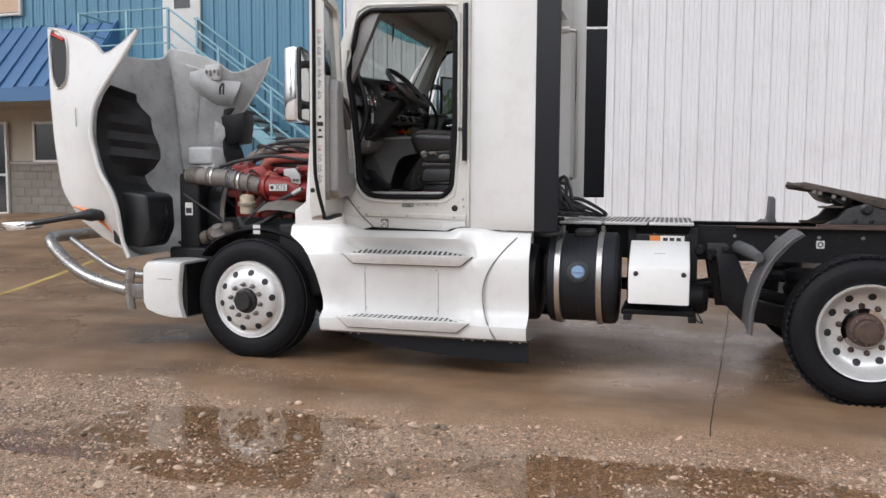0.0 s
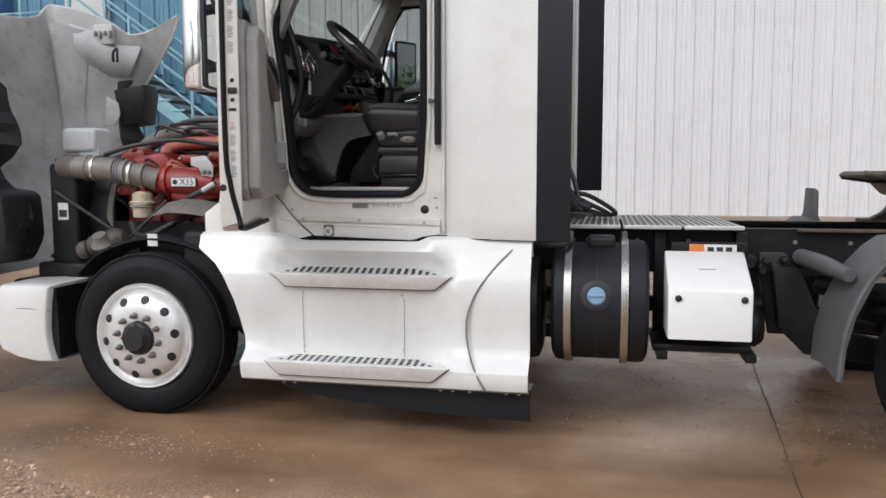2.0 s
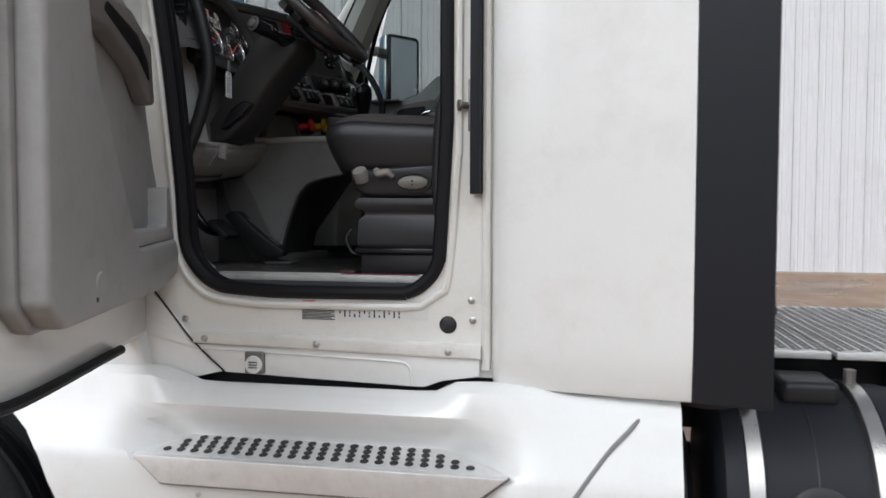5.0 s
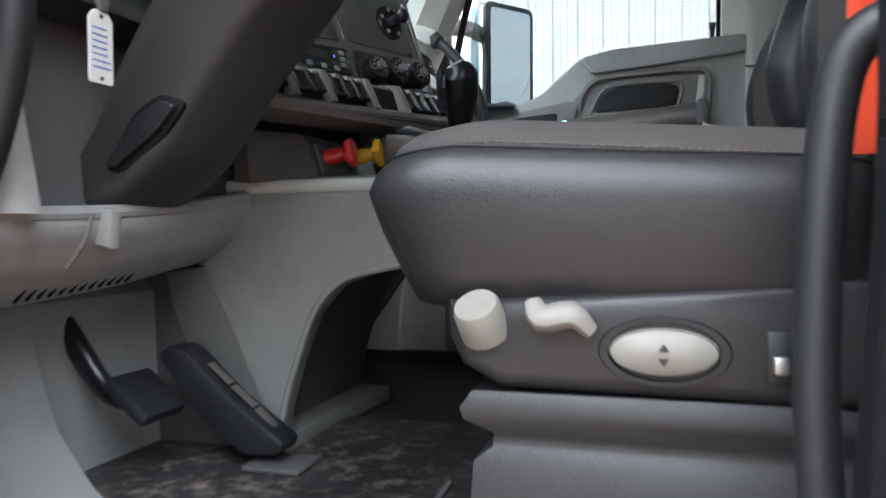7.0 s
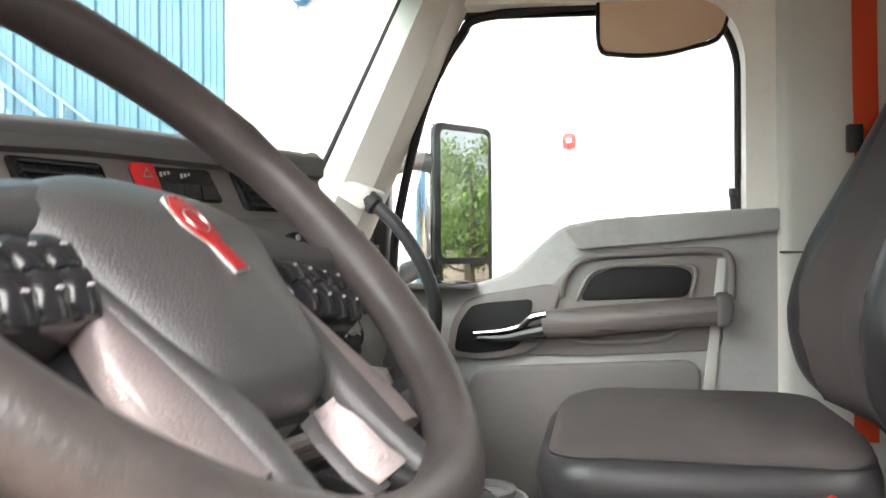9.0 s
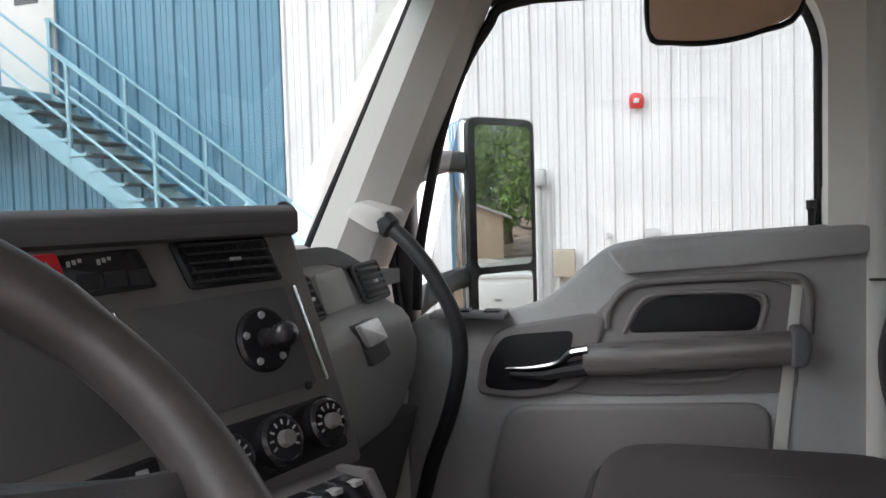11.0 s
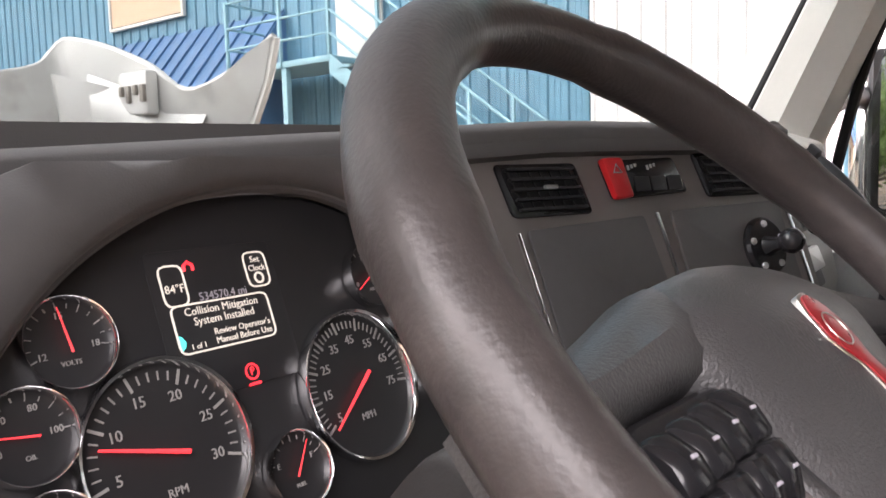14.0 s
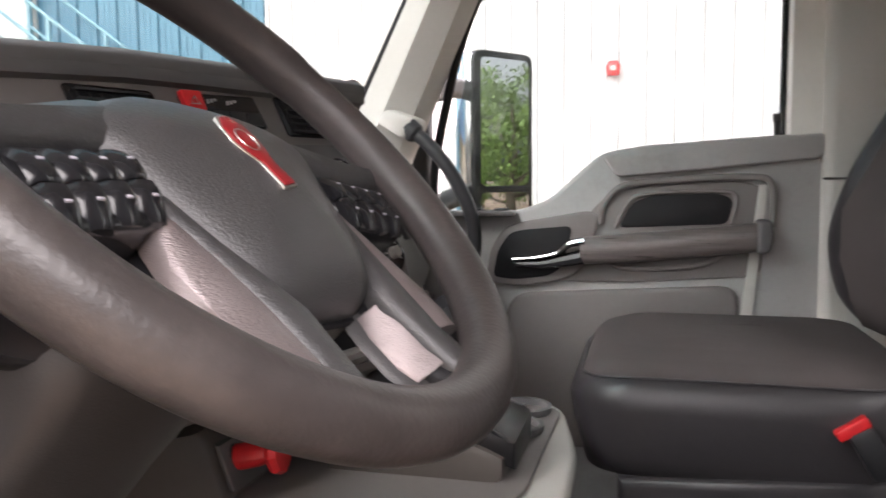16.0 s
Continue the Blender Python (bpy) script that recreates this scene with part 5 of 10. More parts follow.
# ribs and stiffeners bonded inside
for sd in (-1, 1):
    fold = [[Vector(hood_point(0.5 - sd * (0.29 + du), v, 0.04)) + Vector((0.0, -sd * dy, 0)) for v in (0.22, 0.4, 0.6, 0.8, 0.93)] for du, dy in ((-0.03, 0.0), (-0.012, 0.07), (0.02, 0.085), (0.06, 0.045), (0.075, 0.0))]
    part("stiffener", Shape().sheet(fold), FIBRE, hood, "bonded hat-section stiffener", 70)
    fold = [[Vector(hood_point(0.5 - sd * d, v + dv, 0.04)) + Vector((0.04 * bulge, -sd * 0.05 * bulge, 0)) for d in (0.46, 0.42, 0.37, 0.33)] for v, dv, bulge in ((0.80, 0, 0), (0.83, 0, 1), (0.90, 0, 1), (0.94, 0, 0))]
    part("stiffener", Shape().sheet(fold), FIBRE, hood, "", 70)
    if sd < 0:
        continue
    part("hinge_patch", Shape().box(-1.75, -1.55, sd * 0.93, sd * 0.99, 2.72, 2.90, 0.015), FIBRE, hood)
    for k in range(4):
        part("bracket_tab", Shape().box(-1.73 + 0.05 * k, -1.705 + 0.05 * k, sd * 0.915, sd * 0.935, 2.80 - 0.03 * (k % 2), 2.84, 0.004), PIPE, hood)
    # heat shield, latch hook and inner air duct
    part("air_duct", Shape().prism([(-1.42, 2.285), (-1.13, 2.325), (-1.11, 2.24), (-1.15, 1.99), (-1.36, 1.96)], "y", sd * 0.72, sd * 0.95, 0.02), LINER, hood)
    part("latch_bracket", Shape().tube([(-1.50, sd * 0.86, 2.55), (-1.48, sd * 0.83, 2.62), (-1.44, sd * 0.83, 2.66), (-1.45, sd * 0.84, 2.54)], 0.012, 6, 5), HOSE, hood)
    part("flap", Shape().prism([(-1.50, 1.98), (-1.47, 2.23), (-1.36, 2.17), (-1.345, 2.06), (-1.40, 1.97)], "y", sd * 0.695, sd * 0.71, 0.004), FIBRE, hood)
for sd in (-1, 1):
    # wheel-side liner, ribbed
    lin = []
    for i, (z, wd) in enumerate(((2.40, 0.06), (2.33, 0.14), (2.26, 0.26), (2.18, 0.42), (2.10, 0.45), (2.02, 0.48), (1.94, 0.54), (1.87, 0.56), (1.79, 0.53), (1.71, 0.42), (1.63, 0.24), (1.55, 0.24), (1.46, 0.30), (1.38, 0.38), (1.28, 0.38), (1.16, 0.36), (1.04, 0.30))):
        x0 = lerp(REAR, z) - 0.05
        dent = 0.028 * (i % 2)
        lin.append([(x0 + 0.80 * wd * u, sd * (1.07 - 0.30 * u ** 0.8 - (dent if 0.1 < u < 0.95 else 0)), z - 0.05 * u) for u in (0, 0.12, 0.2, 0.45, 0.7, 0.88, 1.0)])
    part("fender_liner", Shape().sheet(lin, (0.0, -sd * 0.015, 0.01)), LINER, hood, "ribbed black plastic fender liner", 20)
    part("headlamp_back", Shape().prism(rounded([(-1.50, 0.95), (-1.18, 0.92), (-1.08, 1.1), (-1.10, 1.42), (-1.40, 1.46), (-1.5, 1.2)], 0.06), "y", sd * 0.62, sd * 1.02, 0.04), BLACK, hood, "black back of the headlamp housing")
    part("lamp_socket", Shape().lathe([(0.05, 0), (0.045, 0.04), (0.0, 0.05)], (-1.10, sd * 0.85, 1.18), (1, 0, 0.1), 16), LINER, hood)
    mk = [hood_point(0.5 - sd * d, 0.155 + e, -0.004) for d, e in ((0.30, 0.06), (0.345, 0.045), (0.385, 0.005), (0.40, -0.045))]
    part("marker_lamp", Shape().tube(mk, [0.012, 0.028, 0.024, 0.008], 8, 5, flat=0.6), AMBER, hood, "amber side marker lamp")
    # side vent with a dark bezel
    va = [hood_point(0.5 - sd * d, v, -0.006) for d, v in ((0.305, 0.985), (0.335, 0.965), (0.345, 0.80), (0.32, 0.74), (0.305, 0.80))]
    part("side_vent", Shape().add([Vector(p) for p in va] + [Vector(p) + Vector((0, -sd * 0.02, 0)) for p in va], [(0, 1, 2, 3, 4), (9, 8, 7, 6, 5)] + [(i, (i + 1) % 5, 5 + (i + 1) % 5, 5 + i) for i in range(5)]), BLACK, hood, "black side vent with a thin bright edge")
    part("vent_bezel", Shape().tube([Vector(p) + Vector((0, sd * 0.004, 0)) for p in va], 0.008, 6, 4, closed=True), STRAP, hood)
    bd = [hood_point(0.5 - sd * d, v, -0.008) for d, v in ((0.308, 0.975), (0.332, 0.958))]
    part("badge", Shape().tube(bd, 0.028, 8, 2, flat=0.5), RED_INK, hood, "plain red and chrome badge")
    part("side_reflector", Shape().tube([hood_point(0.5 - sd * 0.40, 0.70, -0.004), hood_point(0.5 - sd * 0.405, 0.62, -0.004)], 0.016, 8, 3, flat=0.6), CHROME, hood)
# hood mirrors on short arms
for sd in (-1, 1):
    hm = part("hood_mirror_arm", Shape().tube([(-1.60, sd * 0.99, 1.22), (-1.66, sd * 1.10, 1.225), (-1.78, sd * 1.18, 1.21), (-2.2, sd * 1.24, 1.14)], [0.045, 0.062, 0.026, 0.026], 12, 6), BLACK, hood, "black hood mirror on a long arm")
    part("hood_mirror", Shape().prism(rounded([(-2.44, 1.15), (-2.16, 1.165), (-2.15, 1.09), (-2.36, 1.075)], 0.025), "y", sd * 1.15, sd * 1.36, 0.02), CHROME, hm, "chromed hood mirror shell")

# ---- engine bay
eng = part("engine_block", Shape().box(-0.62, 0.55, -0.34, 0.34, 1.0, 1.48, 0.04), RED, truck, "red painted six-cylinder diesel engine")
part("valve_cover", Shape().box(-0.62, 0.52, -0.22, 0.26, 1.50, 1.68, 0.05), RED, eng)
for i in range(6):
    part("head_boss", Shape().box(-0.56 + i * 0.18, -0.44 + i * 0.18, -0.40, -0.30, 1.26, 1.44, 0.02), RED, eng)
    part("fuel_line", Shape().tube([(-0.50 + i * 0.18, -0.36, 1.44), (-0.48 + i * 0.18, -0.42, 1.52), (-0.46 + i * 0.18, -0.30, 1.62)], 0.009, 6, 4), PINK if i % 2 else HOSE, eng)
part("manifold", Shape().tube([(-0.35, -0.52, 1.50), (0.0, -0.56, 1.49), (0.30, -0.56, 1.46), (0.5, -0.5, 1.44)], [0.085, 0.10, 0.08, 0.06], 14, 6), RED, eng)
for x in (-0.30, -0.14, 0.22, 0.34):
    part("manifold_flange", Shape().lathe([(0.0, 0), (0.115, 0.0), (0.115, 0.022), (0, 0.024)], (x, -0.545, 1.49), (1, 0, 0), 16), RED, eng)
part("engine_plate", Shape().box(-0.060, 0.132, -0.668, -0.655, 1.452, 1.522, 0.004), INK, eng, "dark name plate with a white rim")
part("engine_plate_face", Shape().box(-0.054, 0.126, -0.6690, -0.668, 1.458, 1.516), LABEL, eng)
part("engine_plate_letters", text_shape("X15", 0.062, Matrix.Translation((0.062, -0.6695, 1.487)) @ Matrix.Rotation(radians(90), 4, "X"), 0.001), INK, eng, "black letters X15")
part("engine_plate_mark", Shape().lathe([(0.0, 0), (0.018, 0.0), (0.018, 0.002), (0, 0.002)], (-0.026, -0.669, 1.487), (0, -1, 0), 16), INK, eng, "plain black round mark")
part("red_pipe", Shape().tube([(0.52, -0.32, 1.76), (0.1, -0.33, 1.77), (-0.20, -0.34, 1.75), (-0.24, -0.42, 1.66), (-0.12, -0.50, 1.58), (0.02, -0.52, 1.52)], 0.045, 12, 6), PINK, eng, "faded red coolant pipe")
part("upper_pipe", Shape().tube([(0.5, -0.2, 1.84), (-0.1, -0.2, 1.86), (-0.42, -0.22, 1.80), (-0.56, -0.22, 1.70)], 0.058, 12, 6), PIPE, eng, "dusty grey coolant pipe")
part("loom", Shape().tube([(0.55, -0.1, 1.88), (0.1, -0.28, 1.93), (-0.3, -0.2, 1.90), (-0.6, -0.15, 1.76)], 0.020, 8, 6), HOSE, eng)
part("loom", Shape().tube([(0.5, -0.25, 1.69), (0.1, -0.30, 1.70), (-0.35, -0.28, 1.69), (-0.6, -0.3, 1.62)], 0.026, 8, 6), HOSE, eng)
part("loom", Shape().tube([(0.35, -0.05, 1.90), (-0.05, -0.15, 1.96), (-0.35, -0.3, 1.87)], 0.012, 8, 6), PIPE, eng)
ca = part("charge_pipe", Shape().tube([(-0.92, -0.62, 1.60), (-0.74, -0.66, 1.59), (-0.56, -0.66, 1.575), (-0.36, -0.62, 1.54), (-0.2, -0.58, 1.50)], [0.075, 0.080, 0.082, 0.080, 0.075], 16, 6), PIPE, truck, "dusty grey charge-air pipe with steel clamps")
for k, (x, y, z) in enumerate(((-0.70, -0.662, 1.588), (-0.64, -0.664, 1.583), (-0.50, -0.652, 1.566), (-0.42, -0.635, 1.553), (-0.38, -0.626, 1.546), (-0.30, -0.608, 1.53))):
    part("hose_clamp", Shape().lathe([(0.083, 0), (0.091, 0.004), (0.091, 0.020), (0.083, 0.024)], (x, y, z), (1, 0.1, -0.08), 24), STRAP if k in (1, 4) else PIPE, ca)
part("filter_housing", Shape().lathe([(0.0, 0), (0.066, 0.008), (0.070, 0.075), (0.086, 0.080), (0.090, 0.098), (0.086, 0.116), (0.068, 0.12), (0.070, 0.165), (0.05, 0.185), (0.024, 0.190), (0.0, 0.195)], (-0.32, -0.60, 1.235), (0, 0, 1), 24), CREAM, truck, "yellowed steering fluid tank")
part("reservoir_cap", Shape().lathe([(0.024, 0), (0.026, 0.004), (0.026, 0.026), (0.018, 0.032), (0, 0.033)], (-0.32, -0.60, 1.425), (0, 0, 1), 14), BLACK, truck, "black tank cap")
for k in range(8):
    part("hose_ridge", Shape().lathe([(0.080, 0), (0.088, 0.004), (0.088, 0.010), (0.080, 0.014)], (-0.50 + 0.019 * k, -0.653 + 0.0075 * k, 1.567 - 0.005 * k), (1, 0.18, -0.12), 24), BLUEH if k % 2 == 0 else STRAP if k == 5 else PIPE, ca)
for k in range(6):
    part("hose_ridge", Shape().lathe([(0.076, 0), (0.086, 0.004), (0.086, 0.010), (0.076, 0.014)], (-0.90 + 0.022 * k, -0.625 - 0.005 * k, 1.600 - 0.001 * k), (1, -0.2, -0.05), 24), PIPE, ca)
part("tank_band", Shape().lathe([(0.088, 0), (0.094, 0.004), (0.094, 0.014), (0.088, 0.018)], (-0.32, -0.60, 1.325), (0, 0, 1), 24), STRAP, truck)
part("intake_elbow", Shape().prism(rounded([(-0.12, 1.36), (-0.10, 1.56), (0.10, 1.60), (0.30, 1.52), (0.34, 1.40), (0.10, 1.33)], 0.05), "y", -0.60, -0.42, 0.03, 3), RED, eng, "red intake elbow")
part("rocker_box", Shape().prism(rounded([(-0.44, 1.50), (-0.44, 1.66), (-0.20, 1.70), (-0.14, 1.62), (-0.14, 1.50)], 0.03), "y", -0.52, -0.20, 0.02), RED, eng)
part("dipstick_cap", Shape().lathe([(0.0, 0), (0.026, 0.0), (0.028, 0.012), (0.014, 0.02), (0.012, 0.05), (0, 0.052)], (0.05, -0.60, 1.35), (0.2, -0.8, 0.5), 14), YELK, eng, "yellow oil filler cap")
part("dipstick_tube", Shape().tube([(0.05, -0.58, 1.35), (0.12, -0.52, 1.28), (0.15, -0.45, 1.15)], 0.012, 8, 4), HOSE, eng)
rng = random.Random(31)
for k in range(26):
    x, z = rng.uniform(-0.55, 0.45), rng.uniform(1.06, 1.42)
    part("engine_bolt", Shape().lathe([(0.016, 0), (0.016, 0.004), (0.011, 0.006), (0.011, 0.018), (0, 0.019)], (x, -0.34, z), (0, -1, 0), 6), RED if k % 3 else STEEL, eng)
for k in range(9):
    x = rng.uniform(-0.5, 0.25)
    z = rng.uniform(1.66, 1.88)
    part("wire", Shape().tube([(x, -0.30, z), (x + 0.10, -0.38, z + rng.uniform(0.0, 0.07)), (x + 0.26, -0.34, z + rng.uniform(-0.05, 0.05)), (x + 0.40, -0.24, z - 0.03)], rng.choice((0.006, 0.009, 0.013)), 6, 5), rng.choice((HOSE, PIPE, HOSE, PINK)), eng)
for k in range(6):
    x = rng.uniform(-0.45, 0.3)
    part("engine_rib", Shape().box(x, x + 0.022, -0.375, -0.335, 1.02, 1.24, 0.006), RED, eng)
for k in range(7):
    part("tray_rib", Shape().tube([(0.08 + 0.042 * k, -0.66, 1.368 - 0.006 * k), (0.12 + 0.042 * k, -0.78, 1.352 - 0.006 * k), (0.14 + 0.042 * k, -0.92, 1.306 - 0.006 * k)], 0.006, 6, 3), PIPE, truck)
# castings, brackets and lines crowding the near flank of the engine
for x0, x1, z0, z1, y in ((-0.56, -0.37, 1.61, 1.70, -0.48), (-0.54, -0.47, 1.68, 1.73, -0.46), (-0.45, -0.39, 1.68, 1.72, -0.46), (-0.34, -0.20, 1.60, 1.66, -0.46), (-0.60, -0.44, 1.39, 1.46, -0.48), (-0.20, 0.06, 1.36, 1.42, -0.50), (0.10, 0.28, 1.36, 1.45, -0.50), (-0.12, 0.02, 1.62, 1.68, -0.46), (0.10, 0.30, 1.64, 1.70, -0.44)):
    part("engine_casting", Shape().box(x0, x1, y, y + 0.16, z0, z1, 0.016), RED, eng, "", 40)
    for xx in (x0 + 0.02, x1 - 0.02):
        part("engine_bolt", Shape().lathe([(0.014, 0), (0.014, 0.004), (0.010, 0.006), (0.010, 0.016), (0, 0.017)], (xx, y, (z0 + z1) / 2), (0, -1, 0), 6), STEEL, eng)
part("lift_bracket", Shape().prism([(0.09, 1.655), (0.20, 1.665), (0.255, 1.60), (0.255, 1.52), (0.17, 1.53), (0.15, 1.58), (0.09, 1.60)], "y", -0.66, -0.64, 0.004), GALV, eng, "grey steel bracket with two bolts")
for x, z in ((0.19, 1.555), (0.225, 1.552)):
    part("bracket_bolt", Shape().lathe([(0.016, 0), (0.012, 0.008), (0.012, 0.014), (0, 0.015)], (x, -0.66, z), (0, -1, 0), 8), STEEL, eng)
part("silver_rod", Shape().tube([(0.08, -0.70, 1.375), (0.20, -0.70, 1.43), (0.29, -0.70, 1.478)], [0.020, 0.020, 0.018], 10, 3), HOSE, eng)
part("rod_sleeve", Shape().tube([(0.20, -0.70, 1.43), (0.29, -0.70, 1.478)], 0.022, 12, 1), GALV, eng, "bright metal sleeve")
for k in range(5):
    part("fuel_line", Shape().tube([(-0.58 + 0.2 * k, -0.49, 1.58), (-0.52 + 0.2 * k, -0.53, 1.63 + 0.02 * (k % 2)), (-0.44 + 0.2 * k, -0.52, 1.60), (-0.40 + 0.2 * k, -0.46, 1.54)], 0.008, 6, 5), HOSE if k % 2 else PINK, eng)
part("black_hose", Shape().tube([(-0.62, -0.58, 1.68), (-0.40, -0.56, 1.74), (-0.10, -0.50, 1.78), (0.2, -0.45, 1.74), (0.5, -0.4, 1.73)], 0.016, 8, 6), HOSE, eng)
part("black_hose", Shape().tube([(-0.40, -0.62, 1.20), (-0.30, -0.70, 1.12), (-0.15, -0.74, 1.14), (0.05, -0.72, 1.24), (0.2, -0.66, 1.28)], 0.022, 8, 6), HOSE, eng)
gear = part("steering_gear", Shape().lathe([(0.0, 0), (0.05, 0.0), (0.062, 0.02), (0.062, 0.07), (0.045, 0.08), (0.075, 0.10), (0.082, 0.18), (0.070, 0.22), (0.085, 0.24), (0.08, 0.30), (0.05, 0.34), (0, 0.345)], (-0.66, -0.83, 1.015), (0.93, 0.1, 0.28), 20), FIFTH, truck, "dusty brown steering gear")
part("gear_cover", Shape().lathe([(0.0, 0), (0.07, 0.0), (0.075, 0.02), (0.05, 0.05), (0.045, 0.09), (0, 0.095)], (-0.46, -0.86, 1.06), (0, -0.5, 0.86), 16), PIPE, gear)
part("washer_bottle", Shape().box(-1.06, -0.78, -0.46, -0.24, 1.70, 1.88, 0.035), BOTTLE, truck, "milky white coolant bottle")
part("bottle_neck", Shape().prism([(-0.90, 1.60), (-0.76, 1.68), (-0.78, 1.82), (-0.96, 1.73)], "y", -0.44, -0.27, 0.03), BOTTLE, truck)
part("radiator", Shape().box(-1.02, -0.84, -0.60, 0.60, 0.72, 1.66, 0.02), BLACK, truck)
part("radiator_tank", Shape().box(-1.02, -0.80, -0.66, -0.58, 0.72, 1.62, 0.03), LINER, truck)
part("fan_shroud", Shape().lathe([(0.47, 0), (0.49, 0.02), (0.48, 0.14), (0.455, 0.15), (0.455, 0.02)], (-0.84, 0, 1.22), (1, 0, 0), 48, closed=True), BLACK, truck)
part("fan_ring", Shape().lathe([(0.45, 0), (0.47, 0.0), (0.475, 0.05), (0.45, 0.05)], (-0.70, 0, 1.22), (1, 0, 0), 48, closed=True), PIPE, truck, "pale fan ring")
fanb = Shape().box(0.06, 0.43, -0.05, 0.05, -0.006, 0.006, 0.004).mesh("fan_blade", BLACK)
for j in range(9):
    put("fan_blade", fanb, truck, "", Matrix.Translation((-0.74, 0, 1.22)) @ Matrix.Rotation(radians(90), 4, "Y") @ Matrix.Rotation(radians(40 * j), 4, "Z") @ Matrix.Rotation(0.5, 4, "X"))
part("hood_stay", Shape().tube([(-0.95, -0.68, 1.42), (-0.60, -0.66, 1.20), (-0.42, -0.62, 1.06)], 0.012, 8, 1), HOSE, truck)
part("hood_stay", Shape().tube([(-0.50, -0.68, 1.0), (-0.25, -0.66, 1.22), (-0.12, -0.62, 1.36)], 0.012, 8, 1), HOSE, truck)
part("label_plate", Shape().box(-0.95, -0.87, -0.664, -0.66, 1.22, 1.34), LABEL, truck, "white warning sticker on the radiator side")
part("label_plate_bars", Shape().box(-0.94, -0.88, -0.667, -0.664, 1.24, 1.29), INK, truck)
for sd in (-1, 1):
    part("inner_fender", Shape().tube([(-0.55, sd * 0.86, 0.88), (-0.35, sd * 0.88, 1.03), (0.0, sd * 0.90, 1.12), (0.35, sd * 0.90, 1.05), (0.52, sd * 0.90, 0.92)], 0.14, 10, 6, flat=0.22), LINER, truck, "black inner splash guard over the wheel")
    part("splash_panel", Shape().box(0.2, 0.75, sd * 0.55, sd * 1.0, 0.55, 1.18, 0.04), LINER, truck)
    part("inner_bumper_arm", Shape().box(-1.1, -0.62, sd * 0.52, sd * 0.72, 0.50, 0.92, 0.03), FRAME, truck)
part("steering_box", Shape().box(-0.66, -0.40, -0.72, -0.50, 0.90, 1.10, 0.05), PIPE, truck, "dirty grey steering box")
part("steering_box_cap", Shape().lathe([(0.09, 0), (0.085, 0.06), (0.05, 0.09), (0.0, 0.1)], (-0.54, -0.70, 1.0), (0, -1, 0.1), 16), STEEL, truck)
for k, a in enumerate(((-1.1, -0.55, 0.95), (-0.95, -0.62, 0.86), (-1.15, -0.45, 0.86))):
    part("front_loom", Shape().tube([a, (a[0] + 0.22, a[1] - 0.06, a[2] - 0.05 + 0.04 * k), (a[0] + 0.5, a[1], a[2] - 0.02)], 0.018, 8, 5), (HOSE, PIPE, CHROME)[k], truck)
part("splash_tray", Shape().loft([[(x0, -0.62, z), (x0 + 0.04, -0.72, z + 0.012), (x0 + 0.07, -0.92, z - 0.05), (x0 + 0.06, -0.95, z - 0.07), (x0, -0.62, z - 0.03)] for x0, z in ((-0.10, 1.335), (0.02, 1.362), (0.16, 1.358), (0.30, 1.335), (0.40, 1.30))]), PIPE, truck, "grey ribbed cowl tray", 40)
part("tray_label", Shape().box(-0.02, 0.05, -1.03, -1.028, 1.08, 1.16), LABEL, truck)
part("air_filter", Shape().lathe([(0.0, 0), (0.18, 0.0), (0.2, 0.03), (0.2, 0.5), (0.16, 0.54), (0, 0.54)], (0.50, 0.1, 1.62), (0, 1, 0), 28), BLACK, truck)
part("far_air_pipe", Shape().tube([(0.5, 0.5, 1.95), (0.2, 0.62, 1.98), (-0.1, 0.62, 1.85), (-0.2, 0.55, 1.6)], 0.11, 14, 6), BLACK, truck)
part("firewall", Shape().box(0.52, 0.56, -0.95, 0.95, 1.0, 2.12, 0.01), BLACK, truck)

# ---- cab body
SIDE = 1.03                      # half width of the cab skin
OPEN = rounded([(0.875, 2.42), (0.922, 2.09), (0.956, 1.75), (0.968, 1.53), (1.055, 1.428), (1.25, 1.414), (1.70, 1.417), (1.775, 1.49), (1.80, 1.9), (1.80, 2.82), (1.74, 2.925), (1.06, 2.945), (0.97, 2.88)], 0.07, 5)
OUTER = [(0.56, 2.05), (0.60, 1.26), (0.86, 1.175), (1.98, 1.175), (1.98, 3.15), (1.0, 3.15), (0.92, 2.98)]


